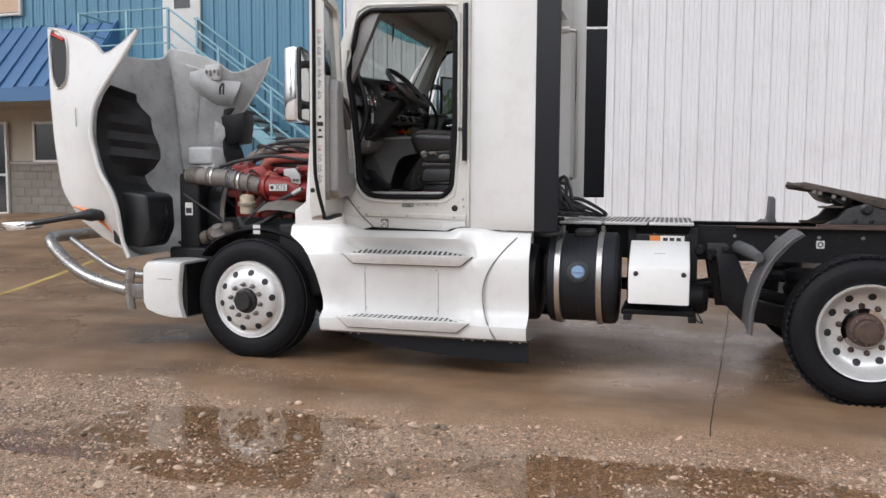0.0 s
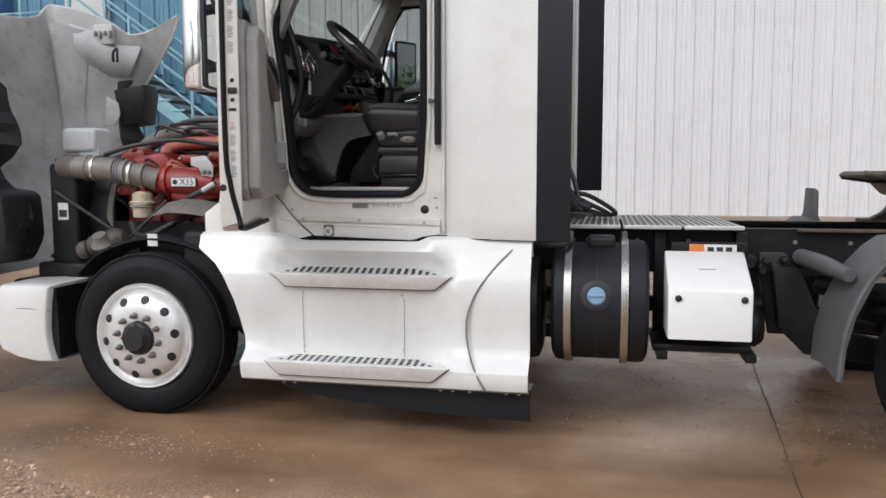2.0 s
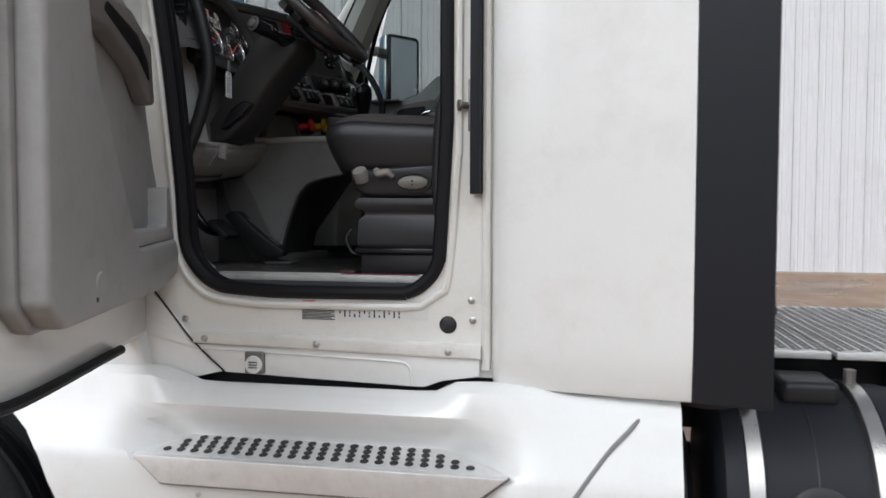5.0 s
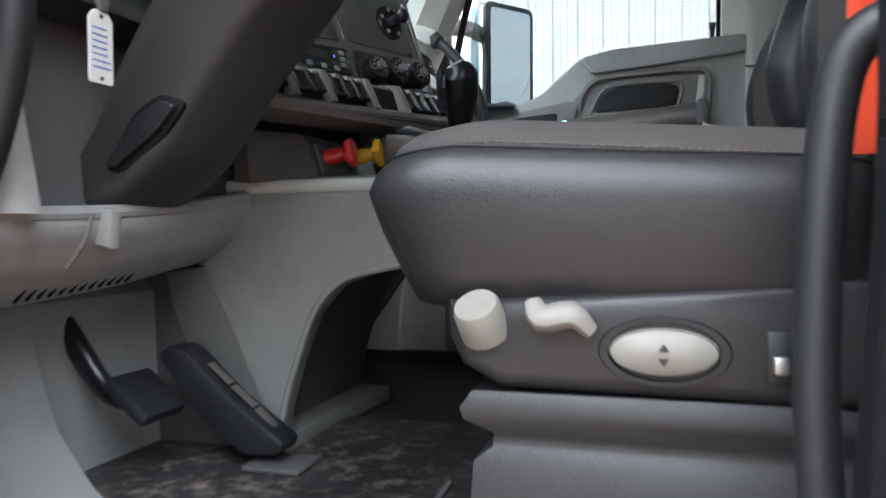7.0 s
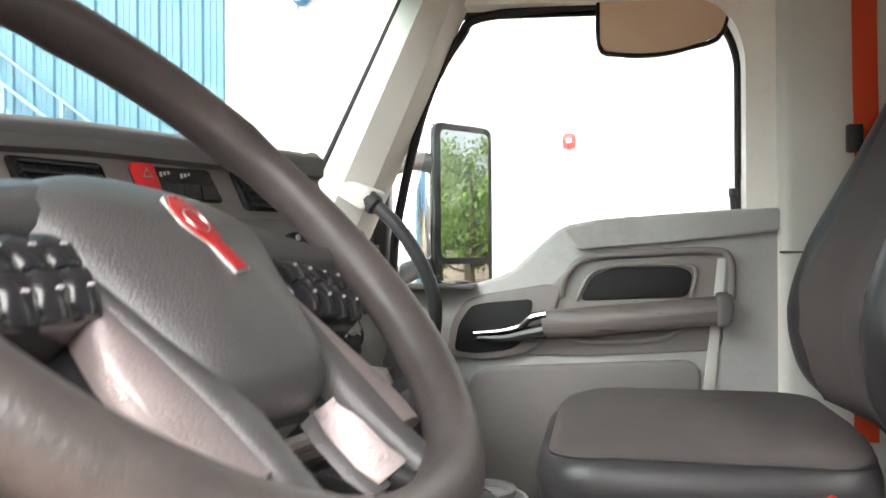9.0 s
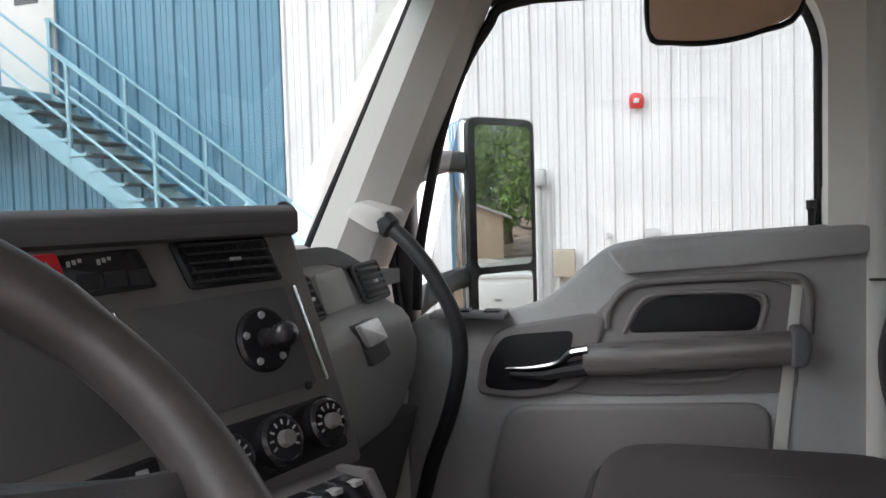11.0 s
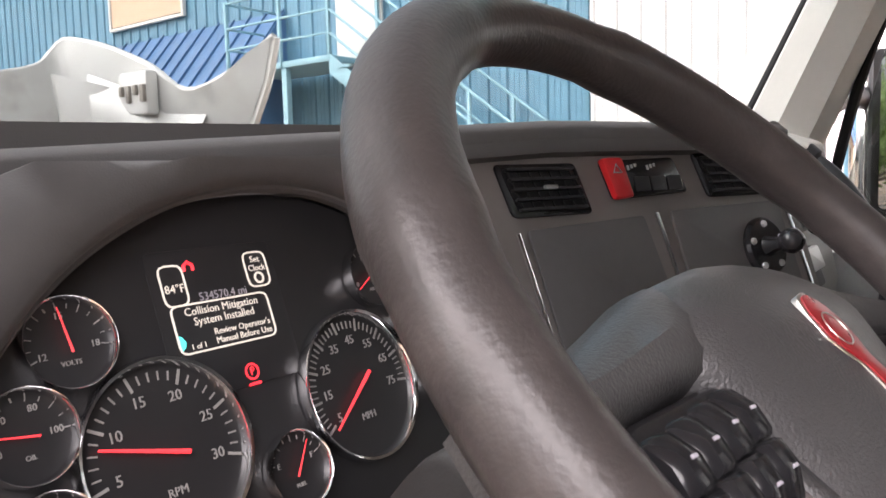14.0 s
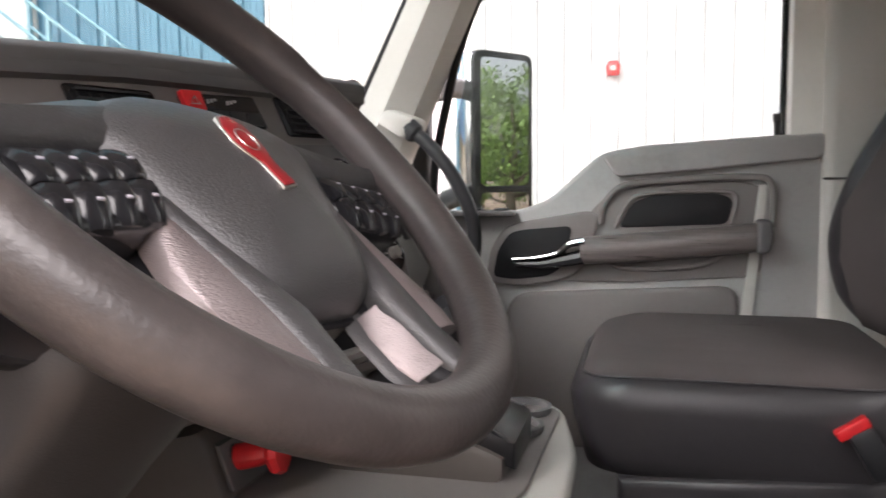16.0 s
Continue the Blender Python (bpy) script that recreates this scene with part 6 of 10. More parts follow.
def ring_between(inner, outer, axis_y0, axis_y1):
    """A plate with a hole: outline outer, hole inner, between two y."""
    cx = sum(p[0] for p in inner) / len(inner)
    cz = sum(p[1] for p in inner) / len(inner)

    def hit(p):
        d = Vector((p[0] - cx, p[1] - cz))
        best = None
        k = len(outer)
        for i in range(k):
            a, b = Vector(outer[i]), Vector(outer[(i + 1) % k])
            e = b - a
            den = d.x * e.y - d.y * e.x
            if abs(den) < 1e-9:
                continue
            w = a - Vector((cx, cz))
            t = (w.x * e.y - w.y * e.x) / den
            s = (w.x * d.y - w.y * d.x) / den
            if t > 0 and -1e-6 <= s <= 1 + 1e-6 and (best is None or t < best):
                best = t
        return (cx + d.x * best, cz + d.y * best)
    # corners of the outline are kept by adding the directions that meet them
    dirs = list(inner)
    far = [hit(p) for p in dirs]
    n = len(dirs)
    sh = Shape()
    rings = [[(p[0], axis_y0, p[1]) for p in dirs], [(p[0], axis_y0, p[1]) for p in far], [(p[0], axis_y1, p[1]) for p in far], [(p[0], axis_y1, p[1]) for p in dirs]]
    verts = [p for r in rings for p in r]
    faces = []
    for i in range(4):
        for j in range(n):
            faces.append((i * n + j, i * n + (j + 1) % n, ((i + 1) % 4) * n + (j + 1) % n, ((i + 1) % 4) * n + j))
    return sh.add(verts, faces)


def ring_x(inner, outer, x0, x1):
    """A wall across the cab with a square opening."""
    v = [(x, y, z) for x in (x0, x1) for y, z in outer + inner]
    f = []
    for k in (0, 8):
        f += [(k + i, k + (i + 1) % 4, k + 4 + (i + 1) % 4, k + 4 + i) for i in range(4)]
    f += [(i, (i + 1) % 4, 8 + (i + 1) % 4, 8 + i) for i in range(4)] + [(4 + i, 4 + (i + 1) % 4, 12 + (i + 1) % 4, 12 + i) for i in range(4)]
    return Shape().add(v, f)


for sd in (-1, 1):
    cs = part("cab_side", ring_between(OPEN, OUTER, sd * (SIDE - 0.03), sd * (SIDE - 0.09)), JAMB, truck, "white painted cab side round the door opening", 30)
    part("sill_step", Shape().prism([(0.76, 1.36), (1.003, 1.25), (1.90, 1.235), (1.90, 1.180), (1.79, 1.163), (1.737, 1.143), (1.703, 1.143), (1.40, 1.152), (1.108, 1.162), (1.03, 1.225), (0.84, 1.27)], "y", sd * (SIDE - 0.050), sd * (SIDE - 0.008), 0.006), WHITE, cs, "white rocker panel")
    part("sill_flange", Shape().prism([(1.003, 1.290), (1.905, 1.272), (1.905, 1.232), (1.70, 1.236), (1.004, 1.252)], "y", sd * (SIDE - 0.034), sd * (SIDE + 0.004), 0.007, 3), JAMB, cs, "pressed flange along the rocker")
    part("sill_fold", Shape().tube([(1.03, sd * (SIDE - 0.006), 1.236), (1.3, sd * (SIDE - 0.006), 1.228), (1.62, sd * (SIDE - 0.006), 1.218), (1.69, sd * (SIDE - 0.006), 1.205), (1.70, sd * (SIDE - 0.006), 1.15)], 0.004, 6, 4), WHITE, cs)
    part("sill_joint", Shape().tube([(0.862, sd * (SIDE - 0.022), 1.41), (0.93, sd * (SIDE - 0.014), 1.335), (1.003, sd * (SIDE - 0.006), 1.255), (1.105, sd * (SIDE - 0.006), 1.166)], 0.0028, 6, 3), SEAL_SHADE, cs, "dark joint line")
    part("wheel_side_apron", Shape().prism([(0.62, 1.42), (0.862, 1.405), (1.0, 1.252), (1.10, 1.164), (0.98, 1.135), (0.70, 1.10)], "y", sd * (SIDE - 0.06), sd * (SIDE - 0.012), 0.006), WHITE, cs, "white apron ahead of the rocker")
    part("jamb_bead", Shape().tube([(p[0] + (p[0] - 1.32) * 0.075, sd * (SIDE - 0.028), p[1] + (p[1] - 2.15) * 0.055) for p in OPEN[::3]], 0.012, 8, 3, closed=True), JAMB, cs)
    part("door_seal", Shape().tube([(p[0], sd * (SIDE - (0.030 if sd < 0 else 0.005)), p[1]) for p in OPEN], 0.021 if sd < 0 else 0.012, 10, 2, closed=True), SEAL_SHADE, cs, "black rubber door seal")
    for back in (0.062, 0.088) if sd < 0 else ():
        part("seal_flap", Shape().tube([(p[0], sd * (SIDE - back), p[1]) for p in OPEN], 0.015, 8, 2, closed=True), SEAL_SHADE, cs)
    for x, z in ((1.873, 1.400), (1.878, 1.342), (0.965, 1.322), (1.047, 1.268), (1.409, 1.262), (1.810, 1.252)):
        part("body_bolt", Shape().lathe([(0.0, 0), (0.011, 0), (0.011, 0.006), (0.006, 0.009), (0, 0.009)], (x, sd * (SIDE + 0.003 if z < 1.3 else SIDE - 0.032), z), (0, sd, 0), 6), SCREW, cs)
    part("body_plug", Shape().lathe([(0.0, 0.004), (0.022, 0.003), (0.026, 0.0)], (1.804, sd * (SIDE - 0.029), 1.327), (0, sd, 0), 24), BLACK, cs, "round black plug")
    part("pillar_strip", Shape().prism([(1.874, 1.71), (1.904, 1.71), (1.904, 2.95), (1.874, 2.95)], "y", sd * (SIDE - 0.03), sd * (SIDE + 0.02), 0.006), EXTEND, cs, "dark vertical rubber strip")
    part("pillar_fold", Shape().tube([(1.918, sd * (SIDE - 0.025), 1.2), (1.918, sd * (SIDE - 0.025), 3.1)], 0.014, 8, 1), JAMB, cs)
    part("striker_plate", Shape().box(1.862, 1.882, sd * (SIDE - 0.03), sd * (SIDE - 0.02), 1.89, 2.04, 0.004), STEEL, cs)
    part("striker", Shape().lathe([(0.010, 0), (0.010, 0.026), (0.016, 0.028), (0.016, 0.036), (0, 0.038)], (1.866, sd * (SIDE - 0.03), 1.965), (-0.85, sd * 0.5, 0), 12), STEEL, cs)
    # cowl side ahead of the door
    part("cowl_side", Shape().prism([(0.40, 1.06), (0.40, 1.30), (0.50, 1.37), (0.56, 2.1), (0.62, 2.16), (0.86, 2.2), (0.80, 1.5), (0.86, 1.18), (0.70, 1.10)], "y", sd * (SIDE - 0.12), sd * (SIDE + 0.035), 0.02), WHITE, cs, "white cowl panel behind the front wheel")
part("engine_heater_plug", Shape().box(1.176, 1.240, -SIDE - 0.004, -SIDE + 0.02, 1.163, 1.232, 0.006), STEEL, truck, "steel socket with a white printed cap")
part("heater_cap", Shape().lathe([(0.0, 0.008), (0.026, 0.008), (0.028, 0.0)], (1.208, -SIDE - 0.005, 1.192), (0, -1, 0), 20), LABEL, truck)
for k in range(3):
    part("heater_cap_bar", Shape().box(1.194, 1.222, -SIDE - 0.015, -SIDE - 0.0135, 1.183 + 0.008 * k, 1.186 + 0.008 * k), INK, truck)

# printed stickers on the sill
def sticker(x0, x1, z0, z1, y, rows, red=False, m=None, parent=None, up=False):
    s = part("sticker", Shape().box(x0, x1, y - 0.0015, y, z0, z1), LABEL, parent or truck, "white printed sticker")
    if red:
        part("sticker_band", Shape().box(x0 + 0.004, x0 + (x1 - x0) * 0.42, y - 0.0022, y - 0.0015, z1 - 0.018, z1 - 0.003), RED_INK, s)
    for k in range(rows):
        if up:
            xx = x0 + (x1 - x0) * (k + 0.3) / rows
            for j in range(4):
                if (k * 3 + j) % 5:
                    zz = z0 + 0.006 + (z1 - z0 - 0.012) * j / 4
                    part("print_bar", Shape().box(xx, xx + (x1 - x0) / rows * 0.30, y - 0.0022, y - 0.0015, zz, zz + (z1 - z0) * (0.14 + 0.05 * (k % 2))), INK, s)
        else:
            zz = z0 + 0.004 + (z1 - z0 - (0.024 if red else 0.008)) * k / rows
            part("print_bar", Shape().box(x0 + 0.004, x1 - 0.004 - 0.012 * (k % 3 == 1), y - 0.0022, y - 0.0015, zz, zz + (z1 - z0) / rows * 0.38), INK, s)
    return s


sticker(1.348, 1.460, 1.328, 1.392, -SIDE + 0.029, 9, red=True)
sticker(1.466, 1.665, 1.336, 1.388, -SIDE + 0.029, 13, up=True)
sticker(1.668, 1.745, 1.340, 1.392, -SIDE + 0.029, 0)

# rear half of the cab, roof, back wall and side extenders
for sd in (-1, 1):
    g = []
    for z in (1.165, 1.18, 1.3, 2.0, 2.8, 3.4, 3.9):
        lift = 0.05 * smooth(1.2, 1.16, z)
        row = []
        for x, y in ((1.935, 1.005), (1.94, 1.03), (1.955, 1.055), (1.99, 1.075), (2.1, 1.10), (2.3, 1.125), (2.478, 1.14)):
            row.append((x, sd * (y - lift * 0.4), z - (0.012 * (x - 1.935) if z < 1.2 else 0)))
        g.append(row)
    part("cab_rear_side", Shape().sheet(g, (0, -sd * 0.03, 0)), WHITE, truck, "white side panel behind the door", 40)
    ex = 0.0 if sd < 0 else 0.15
    x0 = 2.480 if sd < 0 else 2.615
    part("side_extender", Shape().prism([(x0, sd * 1.12), (x0, sd * 1.143), (2.665 + ex, sd * 1.19), (2.67 + ex, sd * 1.175), (2.66 + ex, sd * 1.165)], "z", 1.16 if sd < 0 else 1.40, 3.125, 0.006), EXTEND, truck, "dark grey flexible side extender")
    part("side_extender", Shape().prism([(x0, sd * 1.12), (x0, sd * 1.143), (2.665 + ex, sd * 1.19), (2.67 + ex, sd * 1.175), (2.66 + ex, sd * 1.165)], "z", 3.125 if sd < 0 else 3.15, 3.9, 0.006), EXTEND, truck, "dark grey flexible side extender")
    if sd > 0:
        part("extender_root", Shape().box(2.47, 2.615, 1.10, 1.14, 1.30, 3.9, 0.006), WHITE, truck, "white fixed part of the side extender")
        part("extender_root_rib", Shape().box(2.50, 2.52, 1.085, 1.10, 1.34, 3.0, 0.004), WHITE, truck)
        part("rear_grab_tube", Shape().tube([(2.50, 0.5, 3.0), (2.58, 0.5, 2.985), (2.596, 0.5, 2.93), (2.596, 0.5, 2.3), (2.596, 0.5, 1.66), (2.57, 0.5, 1.60), (2.50, 0.5, 1.58)], 0.019, 10, 5), STRAP, truck, "chromed vertical grab tube")
        part("tube_bracket", Shape().box(2.24, 2.52, 0.47, 0.53, 2.97, 3.03, 0.006), STRAP, truck)
        part("tube_bracket", Shape().box(2.24, 2.52, 0.47, 0.53, 1.55, 1.61, 0.006), STRAP, truck)
    # added black box stands in for the shade between rocker and fairing
    part("rocker_gap_shade", Shape().box(0.98, 2.44, min(sd * (SIDE - 0.12), sd * (SIDE - 0.065)), max(sd * (SIDE - 0.12), sd * (SIDE - 0.065)), 1.02, 1.20), BLACK, truck)
# back wall with an unseen window, added to brighten the cab inside
cb = part("cab_back", ring_x([(-0.62, 2.28), (0.62, 2.28), (0.62, 2.92), (-0.62, 2.92)], [(-1.04, 1.14), (1.04, 1.14), (1.04, 3.9), (-1.04, 3.9)], 2.20, 2.24), WHITE, truck)
part("unseen_rear_window", Shape().box(2.218, 2.222, -0.63, 0.63, 2.27, 2.93), GLASS, cb, "unseen clear rear window that lets daylight into the cab").visible_shadow = False
part("cab_back_rib", Shape().box(2.24, 2.26, 0.55, 0.60, 1.3, 3.0, 0.01), WHITE, truck)
part("cab_back_ledge", Shape().box(2.24, 2.34, -1.0, 1.0, 2.80, 2.84, 0.012), WHITE, truck)
part("rear_grab_bar", Shape().tube([(2.25, 0.84, 2.78), (2.33, 0.84, 2.76), (2.34, 0.84, 2.70), (2.34, 0.84, 1.46), (2.33, 0.84, 1.40), (2.25, 0.84, 1.38)], 0.022, 12, 4), STRAP, truck, "bright vertical grab bar")
part("cab_floor_pan", Shape().box(0.56, 2.2, -0.95, 0.95, 1.15, 1.38, 0.02), FRAME, truck)
part("roof", Shape().box(0.98, 2.24, -1.02, 1.02, 3.14, 3.20, 0.02), WHITE, truck)
part("roof_fairing", Shape().prism([(1.15, 3.20), (1.45, 3.62), (2.0, 3.92), (2.44, 3.95), (2.44, 3.20)], "y", -1.06, 1.06, 0.05), WHITE, truck)
# air hoses hung behind the cab
for k in range(4):
    part("air_hose", Shape().tube([(2.27, 0.40 - 0.1 * k, 2.3 - 0.2 * k), (2.36, 0.30 - 0.1 * k, 1.75), (2.46 + 0.03 * k, 0.1 - 0.1 * k, 1.45), (2.60 + 0.05 * k, -0.15, 1.30 + 0.03 * k), (2.78 + 0.05 * k, -0.1 + 0.06 * k, 1.26), (2.72, 0.12, 1.27), (2.5, 0.0, 1.35), (2.36, -0.1, 1.50 - 0.03 * k)], 0.016, 8, 6), HOSE, truck, "black coiled air hose")
part("hose_holder", Shape().box(2.24, 2.36, -0.35, 0.3, 1.38, 1.50, 0.02), BLACK, truck)
part("hose_loop", Shape().tube([(2.42, -0.95, 1.14), (2.55, -0.98, 1.125), (2.66, -0.9, 1.14), (2.6, -0.7, 1.18)], 0.018, 8, 5), HOSE, truck)

# door mirrors
def cab_mirror(centre, ang, roots):
    m = Matrix.Translation(centre) @ Matrix.Rotation(ang, 4, "Z")
    z0, z1 = -0.29, 0.285
    sh = part("mirror_shell", Shape().prism(rounded([(-0.098, -0.085), (-0.02, -0.118), (0.035, -0.124), (0.04, 0.118), (-0.02, 0.112), (-0.098, 0.075)], 0.04), "z", z0, z1, 0.03, 3).moved(m), CHROME, truck, "chromed door mirror shell")
    part("mirror_frame", Shape().prism(rounded([(-0.125, z0), (0.122, z0), (0.122, z1), (-0.125, z1)], 0.035), "x", 0.038, 0.055, 0.006).moved(m), BLACK, sh)
    part("mirror_glass", Shape().prism(rounded([(-0.103, -0.128), (0.100, -0.128), (0.100, z1 - 0.022), (-0.103, z1 - 0.022)], 0.02), "x", 0.056, 0.058).moved(m), MIRROR, sh, "flat mirror glass with rain drops")
    part("wide_mirror_glass", Shape().prism(rounded([(-0.103, z0 + 0.018), (0.100, z0 + 0.018), (0.100, -0.148), (-0.103, -0.148)], 0.02), "x", 0.056, 0.058).moved(m), MIRROR, sh, "small wide-angle mirror glass")
    part("mirror_band", Shape().prism([(-0.115, -0.148), (0.11, -0.148), (0.11, -0.128), (-0.115, -0.128)], "x", 0.05, 0.061, 0.003).moved(m), BLACK, sh)
    back = m @ Vector((-0.06, 0, 0))
    for z, r in ((0.16, 0.030), (-0.16, 0.030)):
        e = m @ Vector((-0.05, 0, z))
        part("mirror_arm", Shape().tube([(roots[0], roots[1], e.z - 0.05), ((roots[0] + e.x) / 2, (roots[1] + e.y) / 2, e.z), e], r, 12, 4), BLACK, sh)
    part("mirror_foot", Shape().box(roots[0] - 0.035, roots[0] + 0.035, roots[1] - 0.03, roots[1] + 0.03, centre[2] - 0.30, centre[2] + 0.16, 0.02), BLACK, sh)
    return sh


cab_mirror((0.625, -1.42, 2.30), radians(9), (0.84, -1.36))
cab_mirror((1.017, 1.50, 2.45), radians(-37), (0.90, 1.06))

# ---- the open driver's door
hinge = Vector((0.80, -1.0, 0))
free = Vector((1.03, -1.92, 0))
along = (free - hinge).normalized()
thick = Vector((-along.y, along.x, 0))
if thick.x > 0:
    thick = -thick                # points to the outside skin, forward
DM = Matrix((( along.x, -thick.x, 0, hinge.x), (along.y, -thick.y, 0, hinge.y), (0, 0, 1, 0), (0, 0, 0, 1)))
# in door space: u along the door from the hinge, w from the skin (negative) to the trim (positive), z up
door_outline = rounded([(0.02, 2.42), (0.02, 1.27), (0.95, 1.25), (0.985, 1.32), (0.985, 2.85), (0.94, 2.93), (0.26, 2.95), (0.18, 2.90)], 0.05)
glass_hole = rounded([(0.10, 2.36), (0.36, 2.315), (0.86, 2.32), (0.88, 2.83), (0.84, 2.88), (0.30, 2.89), (0.24, 2.85)], 0.05)


def door_ring(inner, outer, w0, w1):
    s = ring_between(inner, outer, w0, w1)
    return Shape().add([DM @ p for p in s.v], s.f)


skin = part("driver_door", Shape().prism(rounded([(0.02, 1.27), (0.95, 1.25), (0.985, 1.32), (0.985, 2.28), (0.86, 2.30), (0.36, 2.30), (0.10, 2.36), (0.02, 2.38)], 0.03), "y", -0.055, 0.035, 0.012).moved(DM), WHITE, truck, "white driver's door standing wide open", 40)
part("window_frame", door_ring(glass_hole, [(0.02, 2.34), (0.985, 2.26), (0.985, 2.85), (0.94, 2.94), (0.26, 2.96), (0.15, 2.88)], -0.045, 0.025), JAMB, skin)
part("window_glass", Shape().prism([(0.09, 2.33), (0.88, 2.30), (0.88, 2.86), (0.30, 2.89)], "y", -0.012, -0.008).moved(DM), GREENGLASS, skin, "clear door window")
part("door_edge", Shape().prism([(-0.05, 1.27), (0.055, 1.30), (0.055, 2.80), (-0.05, 2.88)], "x", 0.975, 0.992, 0.006).moved(DM), JAMB, skin, "white door edge with printed stickers")
part("edge_seal", Shape().tube([DM @ Vector((0.996, -0.018, 2.9)), DM @ Vector((0.996, -0.018, 1.75)), DM @ Vector((0.994, 0.0, 1.50)), DM @ Vector((0.985, 0.04, 1.32)), DM @ Vector((0.94, 0.05, 1.265)), DM @ Vector((0.3, 0.05, 1.27))], 0.014, 8, 6), SEAL_SHADE, skin, "black door edge seal")
part("edge_plug", Shape().lathe([(0.0, 0.003), (0.016, 0.002), (0.018, 0)], DM @ Vector((0.992, -0.035, 1.47)), along, 16), BLACK, skin)
part("latch", Shape().box(0.990, 0.998, 0.000, 0.045, 1.93, 1.96, 0.004).moved(DM), BLACK, skin, "black door latch")
for z in (1.90, 1.995):
    part("latch_hole", Shape().lathe([(0.0, 0.003), (0.010, 0.002), (0.011, 0)], DM @ Vector((0.992, 0.022, z)), along, 12), BLACK, skin)
for z0, z1, kind in ((2.12, 2.62, LABEL), (1.52, 1.80, LABEL), (1.845, 1.86, INK)):
    s = part("edge_sticker", Shape().box(0.992, 0.9935, 0.002, 0.040, z0, z1).moved(DM), kind, skin)
    if kind is LABEL:
        n = int((z1 - z0) / 0.0085)
        for k in range(n):
            if k % 9 < 7:
                part("print_bar", Shape().box(0.9935, 0.9942, 0.008, 0.028 + 0.004 * (k % 3), z0 + 0.004 + 0.0085 * k, z0 + 0.007 + 0.0085 * k).moved(DM), RED_INK if k > n - 4 else INK, s)
# inner trim: a sunken field with a raised border, map pocket and grip
tr = part("door_trim", Shape().prism(rounded([(0.0, 1.52), (0.05, 1.455), (0.20, 1.42), (0.88, 1.40), (0.95, 1.46), (0.955, 2.24), (0.92, 2.300), (0.62, 2.318), (0.42, 2.29), (0.27, 2.22), (0.22, 2.13), (0.16, 2.04), (0.075, 1.80), (0.03, 1.72)], 0.02), "y", 0.035, 0.078, 0.008).moved(DM), TRIM, skin, "moulded mid-grey door trim", 45)
part("trim_border", Shape().prism(rounded([(0.43, 1.60), (0.55, 1.79), (0.668, 1.98), (0.70, 2.10), (0.74, 2.27), (0.89, 2.275), (0.935, 2.20), (0.94, 1.47), (0.87, 1.41), (0.20, 1.43), (0.06, 1.462), (0.012, 1.52), (0.064, 1.575), (0.39, 1.56)], 0.015), "y", 0.076, 0.142, 0.022, 4).moved(DM), TRIM, tr, "", 45)
part("pocket_lip", Shape().prism(rounded([(0.06, 1.575), (0.085, 1.61), (0.10, 1.73), (0.13, 1.73), (0.14, 1.61), (0.42, 1.605), (0.40, 1.562)], 0.012), "y", 0.074, 0.134, 0.012, 3).moved(DM), TRIM, tr)
part("pocket_floor", Shape().prism([(0.14, 1.602), (0.42, 1.602), (0.40, 1.590), (0.13, 1.590)], "y", 0.074, 0.122, 0.003).moved(DM), PANEL, tr)
part("grip_cup", Shape().prism(rounded([(0.215, 1.965), (0.25, 1.955), (0.34, 2.03), (0.56, 2.10), (0.70, 2.10), (0.70, 2.18), (0.40, 2.19), (0.24, 2.13)], 0.02), "y", 0.076, 0.130, 0.014, 3).moved(DM), PANEL, tr, "darker pull grip")
# flat black patch in place of the shade inside the grip
part("grip_mouth_shade", Shape().prism(rounded([(0.27, 2.02), (0.36, 2.07), (0.60, 2.14), (0.58, 2.165), (0.36, 2.13), (0.28, 2.07)], 0.012), "y", 0.128, 0.133, 0.002).moved(DM), SEAL_SHADE, tr)
part("trim_button", Shape().lathe([(0.0, 0.006), (0.026, 0.005), (0.030, 0.0)], DM @ Vector((0.68, 0.141, 1.49)), -thick, 20), TRIM, tr)
part("trim_screw", Shape().lathe([(0.0, 0.003), (0.006, 0.002), (0.007, 0.0)], DM @ Vector((0.70, 0.141, 1.455)), -thick, 10), BLACK, tr)
part("hinge_cover", Shape().box(-0.02, 0.05, -0.03, 0.05, 1.45, 1.62, 0.015).moved(DM), JAMB, skin)
part("hinge_cover", Shape().box(-0.02, 0.05, -0.03, 0.05, 2.05, 2.22, 0.015).moved(DM), JAMB, skin)


# ---------------------------------------------------------------- the cab inside
part("cab_floor", Shape().box(0.58, 2.2, -0.93, 0.93, 1.38, 1.435, 0.01), FLOORV, truck, "black vinyl cab floor")
tagged(put("floor_mat", Shape().prism(rounded([(0.62, -0.80), (1.38, -0.80), (1.42, -0.4), (1.40, 0.1), (0.62, 0.1)], 0.05), "z", 1.436, 1.448, 0.004).mesh("floor_mat", MAT)), "muddy worn black rubber mat on the cab floor", "floor mat")
sill = part("sill_plate", Shape().prism([(0.99, -0.805), (1.765, -0.80), (1.80, -0.880), (0.985, -0.868)], "z", 1.436, 1.4545, 0.003), SILLM, truck, "ribbed aluminium sill plate")
for k in range(5):
    y = -0.810 - k * 0.0135
    part("sill_rib", Shape().box(1.0, 1.77 + k * 0.005, y - 0.0025, y + 0.0025, 1.4545, 1.4585, 0.001), SILLM, sill)
part("sill_inlay", Shape().box(1.43, 1.68, -0.866, -0.828, 1.4570, 1.4610, 0.001), MAGENTA, sill, "maroon name inlay with unreadable lettering")
